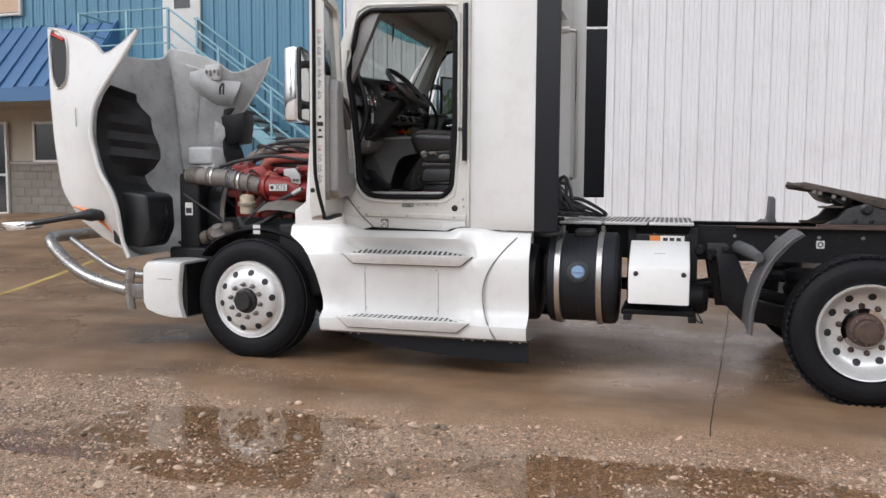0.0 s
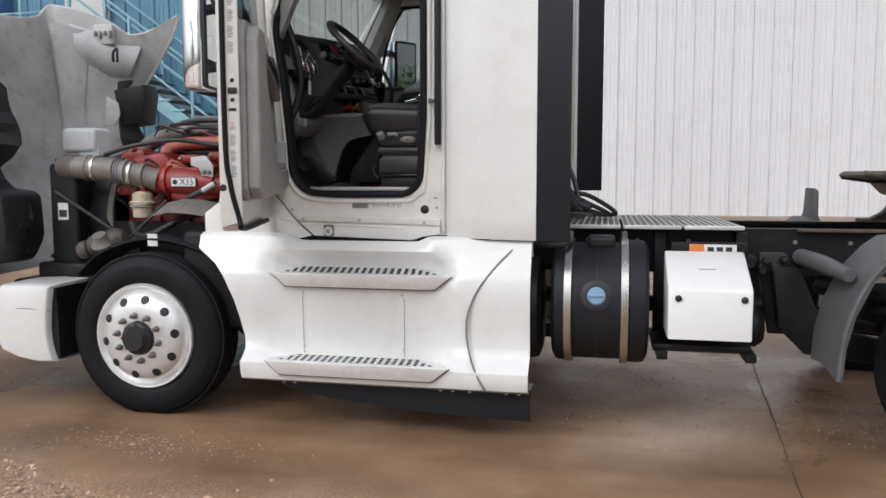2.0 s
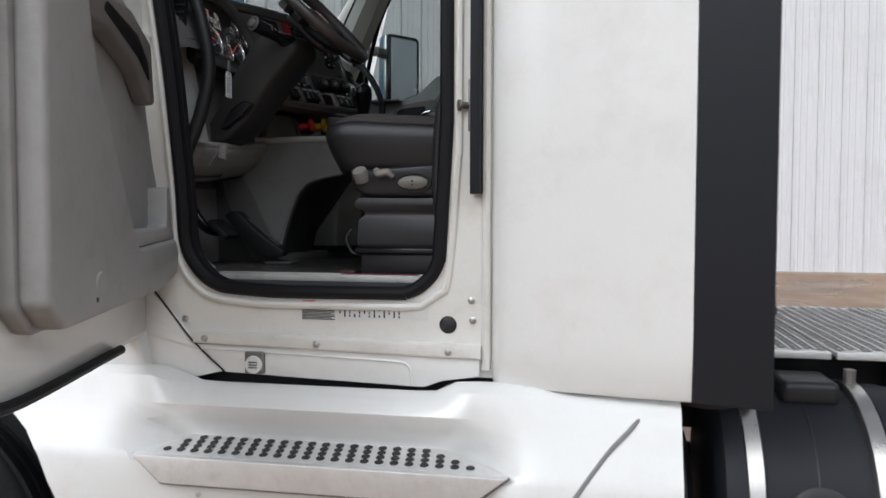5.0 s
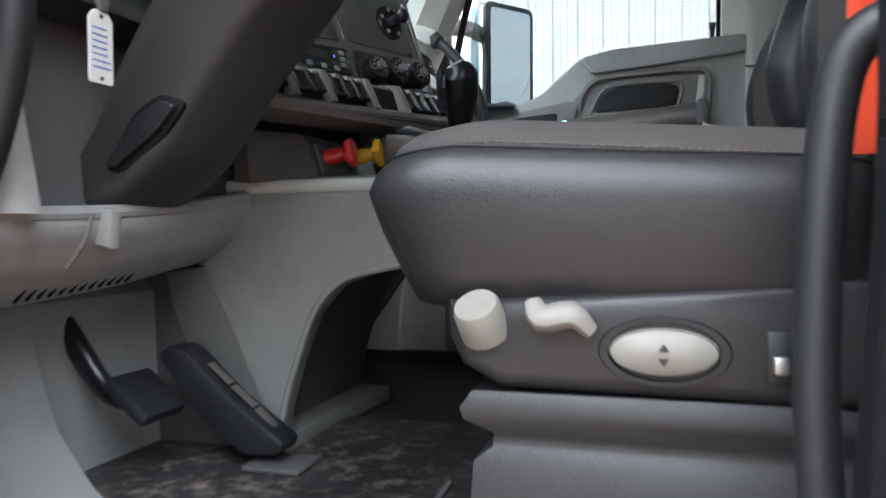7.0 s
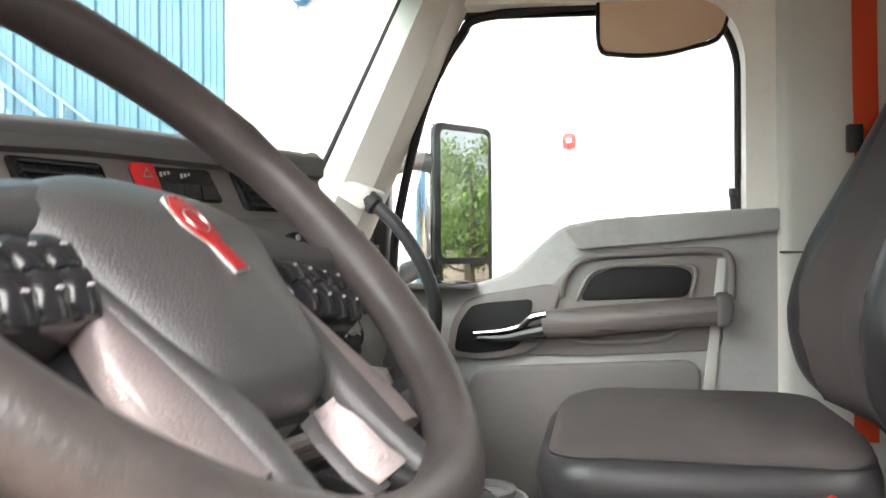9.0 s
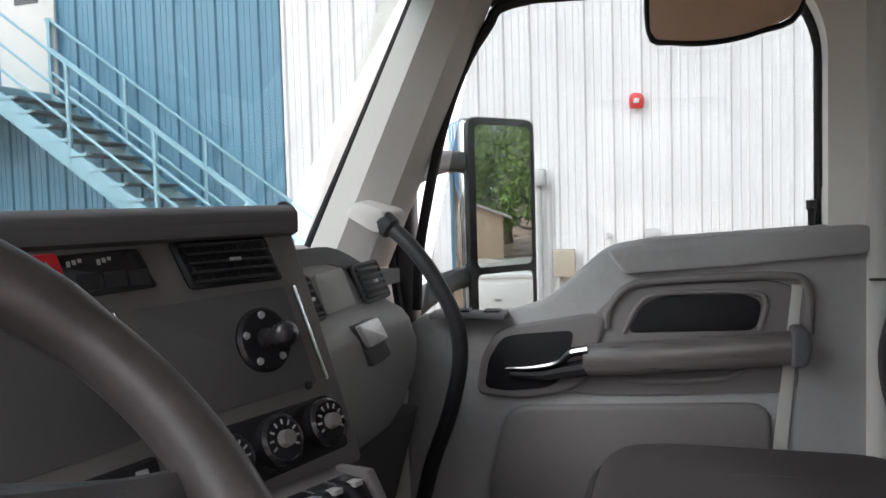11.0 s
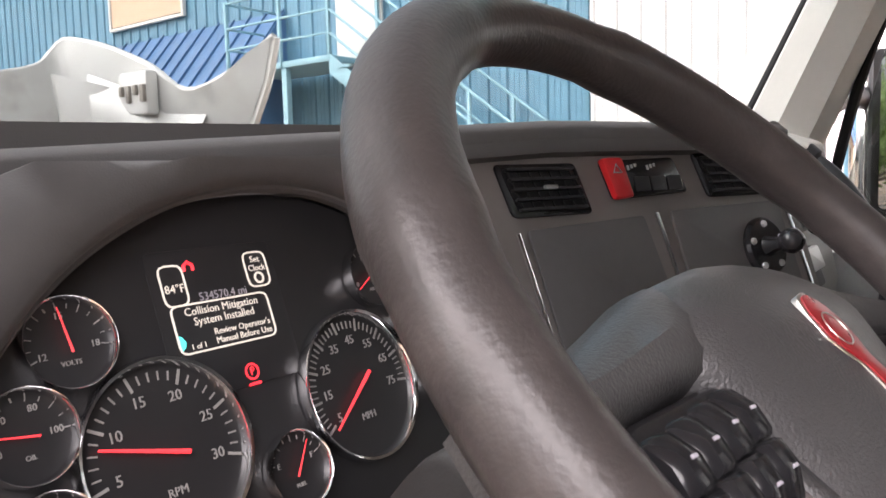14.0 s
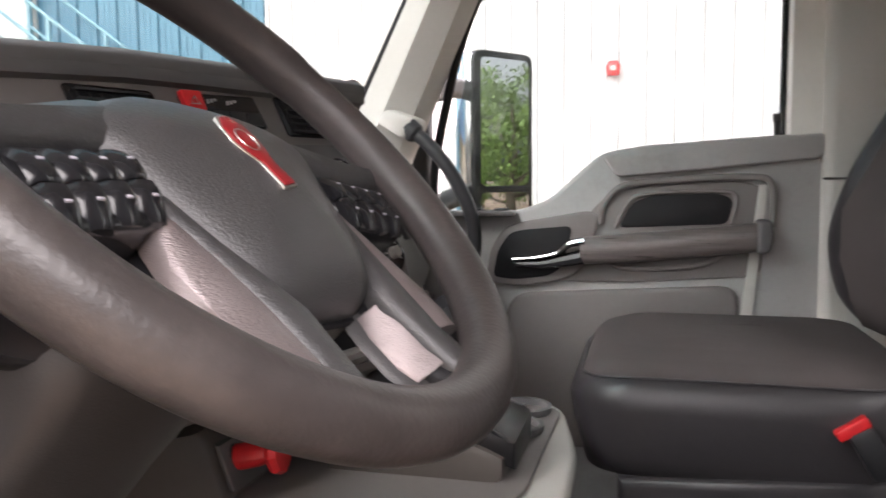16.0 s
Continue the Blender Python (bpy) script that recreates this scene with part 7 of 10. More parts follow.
for k in range(8):
    part("inlay_bar", Shape().box(1.445 + k * 0.029, 1.465 + k * 0.029, -0.855, -0.839, 1.4611, 1.4618), INK, sill)
part("sill_bed", Shape().prism([(-0.985, 1.40), (-0.985, 1.418), (-0.915, 1.436), (-0.80, 1.436), (-0.80, 1.40)], "x", 0.95, 1.82, 0.006), FLOORV, truck)
for sd in (-1, 1):
    part("inner_sill", Shape().box(0.6, 2.2, min(sd * 0.90, sd * 0.945), max(sd * 0.90, sd * 0.945), 1.40, 1.47 if sd > 0 else 1.430, 0.008), FLOORV, truck)

# cab lining: pillars, back wall, headlining
# opening matches the unseen rear window added for daylight
part("back_lining", ring_x([(-0.60, 2.30), (0.60, 2.30), (0.60, 2.90), (-0.60, 2.90)], [(-0.95, 1.42), (0.95, 1.42), (0.95, 3.12), (-0.95, 3.12)], 2.15, 2.195), PILLAR, truck, "pale grey rear lining")
part("headlining", Shape().box(0.98, 2.19, -0.96, 0.96, 3.05, 3.10, 0.02), PILLAR, truck, "pale grey headlining")
part("header", Shape().box(0.94, 1.12, -0.93, 0.93, 2.98, 3.10, 0.03), PILLAR, truck)
for sd in (-1, 1):
    # A pillar, a leaning moulding between windscreen and door
    rings = []
    for t in (0.0, 0.2, 0.4, 0.6, 0.8, 1.0):
        z = 2.36 + 0.70 * t
        x = 0.715 + 0.345 * t
        w = 0.175 - 0.03 * t
        rings.append([(x, sd * 0.895, z), (x + 0.015, sd * 0.862, z), (x + w * 0.5, sd * 0.845, z), (x + w * 0.9, sd * 0.885, z), (x + w, sd * 0.945, z), (x + w, sd * 0.985, z), (x + 0.02, sd * 0.985, z)])
    ap = part("a_pillar", Shape().loft(rings), PILLAR if sd > 0 else TRIM, truck, "pale grey windscreen pillar trim", 40)
    part("windscreen_seal", Shape().tube([(0.70, sd * 0.90, 2.35), (0.88, sd * 0.90, 2.70), (1.06, sd * 0.90, 3.06)], 0.011, 8, 3), SEAL_SHADE, ap)
    bp = part("b_pillar", Shape().box(1.865, 2.16, sd * 0.90, sd * 0.985, 1.42, 3.08, 0.025), PILLAR, truck, "pale grey rear pillar trim")
    part("pillar_joint", Shape().box(1.862, 2.1, sd * 0.897, sd * 0.9005, 2.335, 2.34), DASH, bp)
# windscreen
ws = [[(0.55 + 0.50 * v - 0.16 * (1 - (y / 0.92) ** 2), y, 2.30 + 0.78 * v) for y in (-0.92, -0.7, -0.45, -0.2, 0, 0.2, 0.45, 0.7, 0.92)] for v in (0, 0.25, 0.5, 0.75, 1)]
wsg = part("windscreen", Shape().sheet(ws, (-0.005, 0, 0.002)), GLASS, truck, "clear curved windscreen", 60)
wsg.visible_shadow = False
part("tint_band", Shape().sheet([[(x - 0.01, y, z) for x, y, z in ((0.55 + 0.50 * v - 0.16 * (1 - (y / 0.92) ** 2), y, 2.30 + 0.78 * v) for y in (-0.92, -0.45, 0, 0.45, 0.92))] for v in (0.86, 0.93, 1.0)]), clear("blue_tint_band", (0.25, 0.62, 0.70)), wsg, "blue shade band").visible_shadow = False
part("cowl_top", Shape().prism([(0.30, 2.05), (0.62, 2.10), (0.70, 2.34), (0.42, 2.30)], "y", -0.95, 0.95, 0.02), BLACK, truck)
part("hanging_cable", Shape().tube([(1.02, -0.30, 3.05), (1.02, -0.30, 2.95), (1.015, -0.305, 2.82)], 0.008, 6, 3), HOSE, truck)

# passenger door: trim, glass, handle
DX = rounded([(0.96, 2.252), (1.17, 2.262), (1.26, 2.29), (1.32, 2.345), (1.385, 2.402), (1.48, 2.418), (1.875, 2.442), (1.875, 1.46), (0.94, 1.46), (0.94, 2.05)], 0.03)
pd = part("passenger_door_trim", Shape().prism(DX, "y", 0.935, 1.0, 0.012, 3), TRIM, truck, "mid-grey moulded passenger door trim", 45)
part("door_shell", Shape().prism([(0.94, 1.30), (1.87, 1.28), (1.87, 2.40), (1.4, 2.38), (1.25, 2.27), (0.94, 2.23)], "y", 0.995, 1.035), WHITE, truck)
part("upper_pad", Shape().prism(rounded([(1.385, 2.395), (1.42, 2.345), (1.62, 2.36), (1.87, 2.385), (1.87, 2.438), (1.48, 2.416)], 0.015), "y", 0.915, 0.945, 0.012, 3), TRIM, pd)
part("mid_panel", Shape().prism(rounded([(1.24, 2.095), (1.36, 2.262), (1.385, 2.29), (1.43, 2.315), (1.50, 2.324), (1.70, 2.334), (1.752, 2.315), (1.745, 2.115), (1.45, 2.095)], 0.028), "y", 0.928, 0.938, 0.005), PANEL, pd)
part("panel_fold", Shape().tube([(1.385, 0.926, 2.235), (1.39, 0.924, 2.275), (1.425, 0.922, 2.318), (1.49, 0.922, 2.333), (1.71, 0.922, 2.343), (1.762, 0.922, 2.322), (1.765, 0.924, 2.23)], 0.008, 10, 6), PANEL, pd)
# no hollow here: the recess's shade is a thin black plate
part("grip_recess_shade", Shape().prism(rounded([(1.425, 2.225), (1.455, 2.283), (1.50, 2.302), (1.65, 2.306), (1.682, 2.292), (1.67, 2.235)], 0.018), "y", 0.9265, 0.930, 0.001), SEAL_SHADE, pd, "flat black patch for the shaded recess above the pull")
part("recess_lip", Shape().tube([(1.418, 0.925, 2.225), (1.450, 0.924, 2.286), (1.50, 0.924, 2.307), (1.655, 0.924, 2.311), (1.688, 0.924, 2.293), (1.676, 0.925, 2.235)], 0.0045, 8, 6), PANEL, pd)
part("lower_lip", Shape().tube([(1.40, 0.926, 2.150), (1.44, 0.923, 2.130), (1.60, 0.923, 2.138), (1.66, 0.925, 2.165)], 0.006, 8, 5), PANEL, pd)
grab = part("pull_bar", Shape().loft([[(x, 0.90 + 0.030 * math.cos(radians(a)) * 0.7, zc + hh * math.sin(radians(a))) for a in range(0, 360, 30)] for x, zc, hh in ((1.340, 2.172, 0.026), (1.352, 2.173, 0.033), (1.45, 2.180, 0.035), (1.60, 2.194, 0.034), (1.735, 2.208, 0.033))]), WOODG, pd, "wood-grain door pull with dark ends", 60)
part("pull_end", Shape().prism(rounded([(1.728, 2.170), (1.728, 2.248), (1.758, 2.248), (1.765, 2.21), (1.756, 2.174)], 0.012), "y", 0.874, 0.935, 0.008, 3), DASH, grab)
part("release_rim", Shape().prism(rounded([(1.105, 2.088), (1.118, 2.172), (1.152, 2.226), (1.20, 2.240), (1.355, 2.266), (1.385, 2.256), (1.37, 2.20), (1.34, 2.125), (1.30, 2.098), (1.20, 2.080)], 0.022), "y", 0.918, 0.940, 0.008, 3), PANEL, pd, "raised surround of the release", 50)
# the cup's shade is painted as a thin black plate on the surround
part("release_recess_shade", Shape().prism(rounded([(1.126, 2.104), (1.137, 2.166), (1.167, 2.212), (1.20, 2.220), (1.318, 2.230), (1.31, 2.18), (1.29, 2.125), (1.26, 2.108), (1.18, 2.098)], 0.016), "y", 0.9155, 0.919, 0.0008), SEAL_SHADE, pd, "flat black patch for the shaded cup behind the release")
part("release_lever", Shape().tube([(1.176, 0.905, 2.149), (1.235, 0.900, 2.154), (1.285, 0.897, 2.166), (1.315, 0.893, 2.188), (1.350, 0.890, 2.196)], [0.004, 0.007, 0.009, 0.012, 0.013], 10, 6, flat=0.8), LEVER, pd, "chrome release lever")
part("lever_body", Shape().tube([(1.185, 0.912, 2.136), (1.25, 0.908, 2.138), (1.30, 0.905, 2.148), (1.345, 0.90, 2.158)], [0.008, 0.012, 0.016, 0.018], 10, 5), GLOSSY, pd)
part("pale_insert", Shape().prism([(1.735, 2.325), (1.755, 2.325), (1.722, 1.96), (1.695, 1.96)], "y", 0.926, 0.933, 0.003), PILLAR, pd, "pale grey insert strip")
part("lower_cushion", Shape().prism(rounded([(1.17, 2.065), (1.70, 2.095), (1.68, 1.70), (1.20, 1.68), (1.12, 1.85)], 0.05), "y", 0.915, 0.94, 0.015, 3), PANEL, pd)
part("window_switch", Shape().box(1.01, 1.18, 0.89, 0.955, 2.252, 2.266, 0.006), DASH, pd, "window switch plate")
part("switch_rocker", Shape().box(1.06, 1.10, 0.905, 0.935, 2.266, 2.272, 0.003), GLOSSY, pd)
part("switch_rocker", Shape().box(1.13, 1.165, 0.905, 0.935, 2.266, 2.272, 0.003), GLOSSY, pd)
part("lock_pin", Shape().lathe([(0.006, 0), (0.007, 0.03), (0.010, 0.034), (0.010, 0.05), (0, 0.052)], (1.775, 0.965, 2.435), (0, 0, 1), 10), BLACK, pd)
part("door_window", Shape().prism([(0.95, 2.22), (1.28, 2.27), (1.45, 2.40), (1.87, 2.41), (1.87, 2.95), (1.12, 2.95)], "y", 1.010, 1.014), GREENGLASS, pd, "clear passenger window").visible_shadow = False
ws2 = part("window_sticker", Shape().box(1.80, 1.845, 1.006, 1.0085, 2.44, 2.51), LABEL, pd, "small white sticker with unreadable print")
for k in range(5):
    part("print_bar", Shape().box(1.803, 1.842, 1.0048, 1.006, 2.446 + 0.012 * k, 2.450 + 0.012 * k), INK, ws2)
part("frame_seal", Shape().tube([(0.955, 0.985, 2.26), (0.97, 0.985, 2.42), (1.04, 0.985, 2.70), (1.13, 0.985, 2.87), (1.24, 0.985, 2.93), (1.82, 0.985, 2.93), (1.868, 0.985, 2.88), (1.868, 0.985, 2.44)], 0.012, 8, 5), SEAL_SHADE, pd)
part("rear_seal", Shape().tube([(1.872, 0.938, 2.44), (1.878, 0.938, 1.6)], 0.007, 8, 1), SEAL_SHADE, pd)
# tan sun visor by the side window
part("sun_visor", Shape().prism(rounded([(1.475, 3.02), (1.475, 2.825), (1.51, 2.81), (1.60, 2.804), (1.67, 2.812), (1.75, 2.842), (1.765, 2.88), (1.765, 3.02)], 0.03), "y", 0.955, 0.972, 0.006), VISOR, truck, "tan cloth side visor with a dark edge")
part("visor_edge", Shape().tube([(1.475, 0.962, 3.0), (1.475, 0.962, 2.832), (1.52, 0.962, 2.808), (1.60, 0.962, 2.802), (1.68, 0.962, 2.815), (1.755, 0.962, 2.848), (1.768, 0.962, 3.0)], 0.006, 8, 4), SEAL_SHADE, truck)
# curved grab handle on the pillar
gh = part("pillar_grab_handle", Shape().tube([(0.945, 0.822, 2.464), (0.995, 0.818, 2.422), (1.045, 0.815, 2.360), (1.090, 0.818, 2.270), (1.100, 0.822, 2.185), (1.075, 0.828, 2.075), (1.028, 0.84, 1.955), (0.995, 0.86, 1.85)], 0.0165, 14, 6), BLACK, truck, "black curved grab handle")
part("handle_boss", Shape().loft([[(0.905 + (x - 0.905) * k, y, 2.475 + (z - 2.475) * k) for x, z in rounded([(0.862, 2.482), (0.892, 2.512), (0.960, 2.484), (0.938, 2.434)], 0.016)] for y, k in ((0.90, 1.15), (0.855, 1.08), (0.815, 1.0), (0.803, 0.93), (0.799, 0.78))]), PILLAR, gh, "pale grey handle boss", 45)
part("handle_collar", Shape().lathe([(0.020, 0), (0.0255, 0.006), (0.0245, 0.030), (0.018, 0.038)], (0.936, 0.824, 2.470), (0.72, -0.06, -0.60), 18), BLACK, gh)

# ---- dashboard
dash_top = [[(0.44 + (min(0.94, 0.92 + 0.38 * y) - 0.44) * u - 0.10 * (1 - (y / 0.9) ** 2) * (1 - u), y, 2.335 + 0.145 * u + 0.008 * math.sin(u * 3.1) + (0.014 * u if -0.7 < y < 0.3 else 0.0) - u * (0.050 + 0.07 * smooth(0.52, 0.85, y)) * smooth(0.29, 0.35, y)) for y in [-0.92 + 0.046 * i for i in range(41)]] for u in (0, 0.2, 0.4, 0.6, 0.8, 0.92, 1.0)]
dash = part("dash_top", Shape().sheet(dash_top, (0, 0, -0.03)), DASH, truck, "dark grey dash top", 50)

# centre stack: a flat panel leaning back, angled to the driver
PO = Vector((0.942, 0.0, 2.45))
PU = Vector((0.356, 0.935, 0)).normalized()
PV = Vector((-0.292, 0.0, 1.0))
PV = (PV - PU * PV.dot(PU)).normalized()
PN = PU.cross(PV).normalized()
if PN.x < 0:
    PN = -PN
PM = Matrix(((PU.x, PN.x, PV.x, PO.x), (PU.y, PN.y, PV.y, PO.y), (PU.z, PN.z, PV.z, PO.z), (0, 0, 0, 1)))
# in panel space: x along the panel to the passenger, y out of it, z up it


def on_panel(sh):
    return sh.moved(PM)


stack = part("centre_dash_panel", on_panel(Shape().prism(rounded([(-0.95, -0.01), (-0.46, 0.03), (0.262, 0.03), (0.278, -0.10), (0.300, -0.300), (-0.27, -0.300), (-0.29, -0.15), (-0.33, -0.11), (-0.95, -0.11)], 0.012), "y", -0.10, 0.0, 0.006)), PANEL, dash, "taupe-grey centre dash panel")
brow = [[PM @ Vector((x, y, z - 0.055 * max(0.0, -0.15 - x))) for x in [-0.95 + 0.0606 * i for i in range(21)]] for y, z in ((-0.14, 0.045), (-0.07, 0.056), (-0.02, 0.057), (0.010, 0.050), (0.020, 0.038), (0.016, 0.024), (-0.01, 0.020), (-0.04, 0.022))]
part("dash_brow", Shape().sheet(brow, (0, 0, -0.012)), DASH, dash, "rounded brow over the dash", 60)
part("brow_end", Shape().tube([PM @ Vector(p) for p in ((0.252, -0.12, 0.037), (0.255, -0.02, 0.038), (0.253, 0.006, 0.037))], 0.019, 12, 3), DASH, dash)


def air_vent(x0, x1, z0, z1, lean=0.02):
    v = part("air_vent", on_panel(Shape().prism(rounded([(x0, z1), (x1, z1), (x1 + lean, z0), (x0 + lean, z0)], 0.008), "y", 0.0, 0.004, 0.002)), GLOSSY, dash, "black air vent")
    part("vent_well", on_panel(Shape().prism(rounded([(x0 + 0.008, z1 - 0.006), (x1 - 0.008, z1 - 0.006), (x1 + lean - 0.008, z0 + 0.006), (x0 + lean + 0.008, z0 + 0.006)], 0.006), "y", 0.004, 0.0055)), SEAL_SHADE, v)
    for k in range(5):
        z = z0 + (z1 - z0) * (k + 0.7) / 5.4
        sx = lean * (z1 - z) / (z1 - z0)
        part("vent_slat", on_panel(Shape().box(x0 + sx + 0.01, x1 + sx - 0.01, 0.004, 0.011, z - 0.0018, z + 0.0018, 0.001)), BLACK, v)
    for k in range(7):
        x = x0 + 0.014 + (x1 - x0 - 0.028) * k / 6
        part("vent_fin", on_panel(Shape().prism([(x, z1 - 0.008), (x + 0.002, z1 - 0.008), (x + lean + 0.002, z0 + 0.008), (x + lean, z0 + 0.008)], "y", 0.003, 0.007)), BLACK, v)
    part("vent_tab", on_panel(Shape().box((x0 + x1) / 2 + lean / 2 - 0.008, (x0 + x1) / 2 + lean / 2 + 0.010, 0.010, 0.016, (z0 + z1) / 2 - 0.002, (z0 + z1) / 2 + 0.003, 0.0015)), SCREW, v)


air_vent(-0.241, -0.126, -0.058, 0.002, 0.015)
air_vent(0.072, 0.212, -0.047, 0.012, 0.017)
sw = part("switch_bank", on_panel(Shape().prism(rounded([(-0.090, 0.003), (0.032, 0.006), (0.049, -0.039), (-0.078, -0.044)], 0.006), "y", 0.0, 0.008, 0.003)), GLOSSY, dash, "glossy black switch bank")
part("hazard_button", on_panel(Shape().prism(rounded([(-0.092, 0.004), (-0.060, 0.005), (-0.051, -0.043), (-0.079, -0.045)], 0.004), "y", 0.004, 0.014, 0.003)), REDK, sw, "red hazard button")
part("hazard_mark", on_panel(Shape().tube([(-0.079, 0.0148, -0.014), (-0.073, 0.0148, -0.004), (-0.066, 0.0148, -0.014)], 0.0011, 6, 1, closed=True)), PRINT, sw)
for k in range(3):
    part("switch_key", on_panel(Shape().box(-0.042 + 0.028 * k, -0.017 + 0.028 * k, 0.007, 0.0098, -0.036, -0.018, 0.001)), BLACK, sw)
for x in (-0.050, -0.018):
    for k in range(3):
        part("switch_symbol", on_panel(Shape().box(x + 0.006 * k, x + 0.004 + 0.006 * k, 0.0084, 0.0088, -0.010 + 0.002 * k, -0.004 + 0.001 * k)), PRINT, sw)
for quad in (((-0.210, -0.072), (-0.033, -0.064), (-0.003, -0.197), (-0.190, -0.206)), ((0.014, -0.061), (0.226, -0.056), (0.245, -0.187), (0.030, -0.191))):
    part("blank_panel", on_panel(Shape().prism(rounded(list(quad), 0.006), "y", 0.0, 0.0045, 0.0015)), DASH, dash, "smooth dark blanking panel")
for x, z in ((-0.224, -0.075), (-0.010, -0.062), (0.241, -0.057)):
    part("bright_strip", on_panel(Shape().tube([(x, 0.0035, z), (x + 0.022, 0.0035, z - 0.127)], 0.0030, 8, 1)), RING, dash, "thin bright strip")
# ball mount for a holder
bmnt = part("ball_mount", on_panel(Shape().lathe([(0.0, 0.008), (0.036, 0.008), (0.040, 0.004), (0.040, 0.0)], (0.174, 0.0045, -0.119), (0, 1, 0), 28)), GLOSSY, dash, "round black ball mount")
part("ball_stem", on_panel(Shape().lathe([(0.014, 0), (0.010, 0.012), (0.010, 0.02), (0.0145, 0.026), (0.017, 0.034), (0.0145, 0.043), (0.008, 0.049), (0, 0.051)], (0.174, 0.012, -0.119), (0, 1, 0), 20)), GLOSSY, bmnt)
for a in range(5):
    part("mount_screw", on_panel(Shape().lathe([(0.005, 0), (0.004, 0.003), (0, 0.0035)], (0.174 + 0.030 * math.cos(radians(72 * a + 20)), 0.0125, -0.119 + 0.030 * math.sin(radians(72 * a + 20))), (0, 1, 0), 8)), SCREW, bmnt)
part("corner_plug", on_panel(Shape().lathe([(0.006, 0), (0.005, 0.003), (0, 0.004)], (0.229, 0.0045, -0.186), (0, 1, 0), 10)), BLACK, dash)
# radio and heater dials
rad = part("radio", on_panel(Shape().prism(rounded([(-0.172, -0.224), (0.005, -0.215), (0.014, -0.272), (-0.16, -0.283)], 0.005), "y", 0.0, 0.010, 0.003)), GLOSSY, dash, "black radio with small bright keys")
part("radio_screen", on_panel(Shape().box(-0.145, -0.055, 0.010, 0.0112, -0.250, -0.232)), FACE, rad)
for k in range(6):
    part("radio_key", on_panel(Shape().box(-0.138 + 0.019 * k, -0.124 + 0.019 * k, 0.010, 0.0125, -0.271, -0.261, 0.001)), SCREW if k % 2 else GLOSSY, rad)
part("radio_lamp", on_panel(Shape().lathe([(0.0022, 0), (0, 0.001)], (-0.038, 0.0105, -0.240), (0, 1, 0), 8)), LCDB, rad)
for k in range(3):
    part("radio_key", on_panel(Shape().box(-0.022, -0.008, 0.010, 0.0125, -0.234 - 0.013 * k, -0.225 - 0.013 * k, 0.001)), SCREW, rad)
part("dial_bezel", on_panel(Shape().prism(rounded([(0.030, -0.208), (0.262, -0.203), (0.278, -0.274), (0.037, -0.285)], 0.012), "y", 0.0, 0.004, 0.002)), GLOSSY, dash)
for x, z, r in ((0.087, -0.246, 0.030), (0.160, -0.241, 0.031), (0.236, -0.238, 0.030)):
    dl = part("heater_dial", on_panel(Shape().lathe([(r, 0), (r, 0.018), (r * 0.86, 0.022), (r * 0.8, 0.020), (0, 0.020)], (x, 0.003, z), (0, 1, 0.12), 28)), GLOSSY, dash, "black heater dial with white marks")
    part("dial_bar", on_panel(Shape().lathe([(r * 0.34, 0), (r * 0.30, 0.012), (0, 0.013)], (x, 0.022, z + 0.002), (0, 1, 0.12), 16)), PANEL, dl)
    for j in range(9):
        a = radians(-30 + 30 * j)
        part("dial_mark", on_panel(Shape().box(-0.0012, 0.0012, 0, 0.0008, -0.003, 0.003).moved(Matrix.Translation((x + r * 0.62 * math.cos(a), 0.0236, z + 0.003 + r * 0.62 * math.sin(a))) @ Matrix.Rotation(-a + math.pi / 2, 4, "Y"))), PRINT, dl)
    part("dial_lamp", on_panel(Shape().lathe([(0.002, 0), (0, 0.001)], (x - r * 0.3, 0.0235, z - r * 0.7), (0, 1, 0), 8)), LCDB, dl)
# ledge with rocker switches under the dials
LEAN = Matrix(((1, 0.38, 0, 0.38 * 0.04), (0, 1, 0, 0), (0, 0, 1, 0), (0, 0, 0, 1)))
led = part("switch_ledge", Shape().prism([(1.02, 2.172), (1.060, 2.166), (1.075, 2.115), (1.078, 2.10), (1.095, 2.094), (1.093, 2.082), (1.03, 2.070), (0.98, 2.075)], "y", -0.36, 0.205, 0.004).moved(LEAN), PANEL, dash, "taupe-grey ledge of rocker switches")
WELLS = ((-0.345, -0.259), (-0.259, -0.171), (-0.171, -0.056), (-0.056, 0.036), (0.036, 0.186))
for k, (ya, yb) in enumerate(WELLS):
    well = part("switch_well", Shape().prism([(1.030, 2.163), (1.066, 2.160), (1.080, 2.114), (1.04, 2.108)], "y", ya + 0.009, yb - 0.009, 0.002).moved(LEAN), SEAL_SHADE, led)
    keys = (2, 2, 3, 0, 4)[k]
    for j in range(keys):
        wd = (yb - ya - 0.022) / keys
        y1 = ya + 0.011 + wd * j
        part("rocker_switch", Shape().prism(rounded([(1.045, 2.170), (1.072, 2.166), (1.094, 2.126), (1.06, 2.114)], 0.006), "y", y1 + 0.001, y1 + wd - 0.001, 0.004).moved(LEAN), GLOSSY, well)
        part("rocker_mark", Shape().box(1.066, 1.079, y1 + wd * 0.3, y1 + wd * 0.7, 2.1605, 2.1675, 0.001).moved(LEAN), PRINT, well)
for y1 in [w[0] for w in WELLS] + [0.186]:
    part("ledge_divider", Shape().prism([(1.03, 2.176), (1.072, 2.172), (1.100, 2.112), (1.05, 2.09)], "y", y1 - 0.008, y1 + 0.008, 0.004).moved(LEAN), PANEL, led)
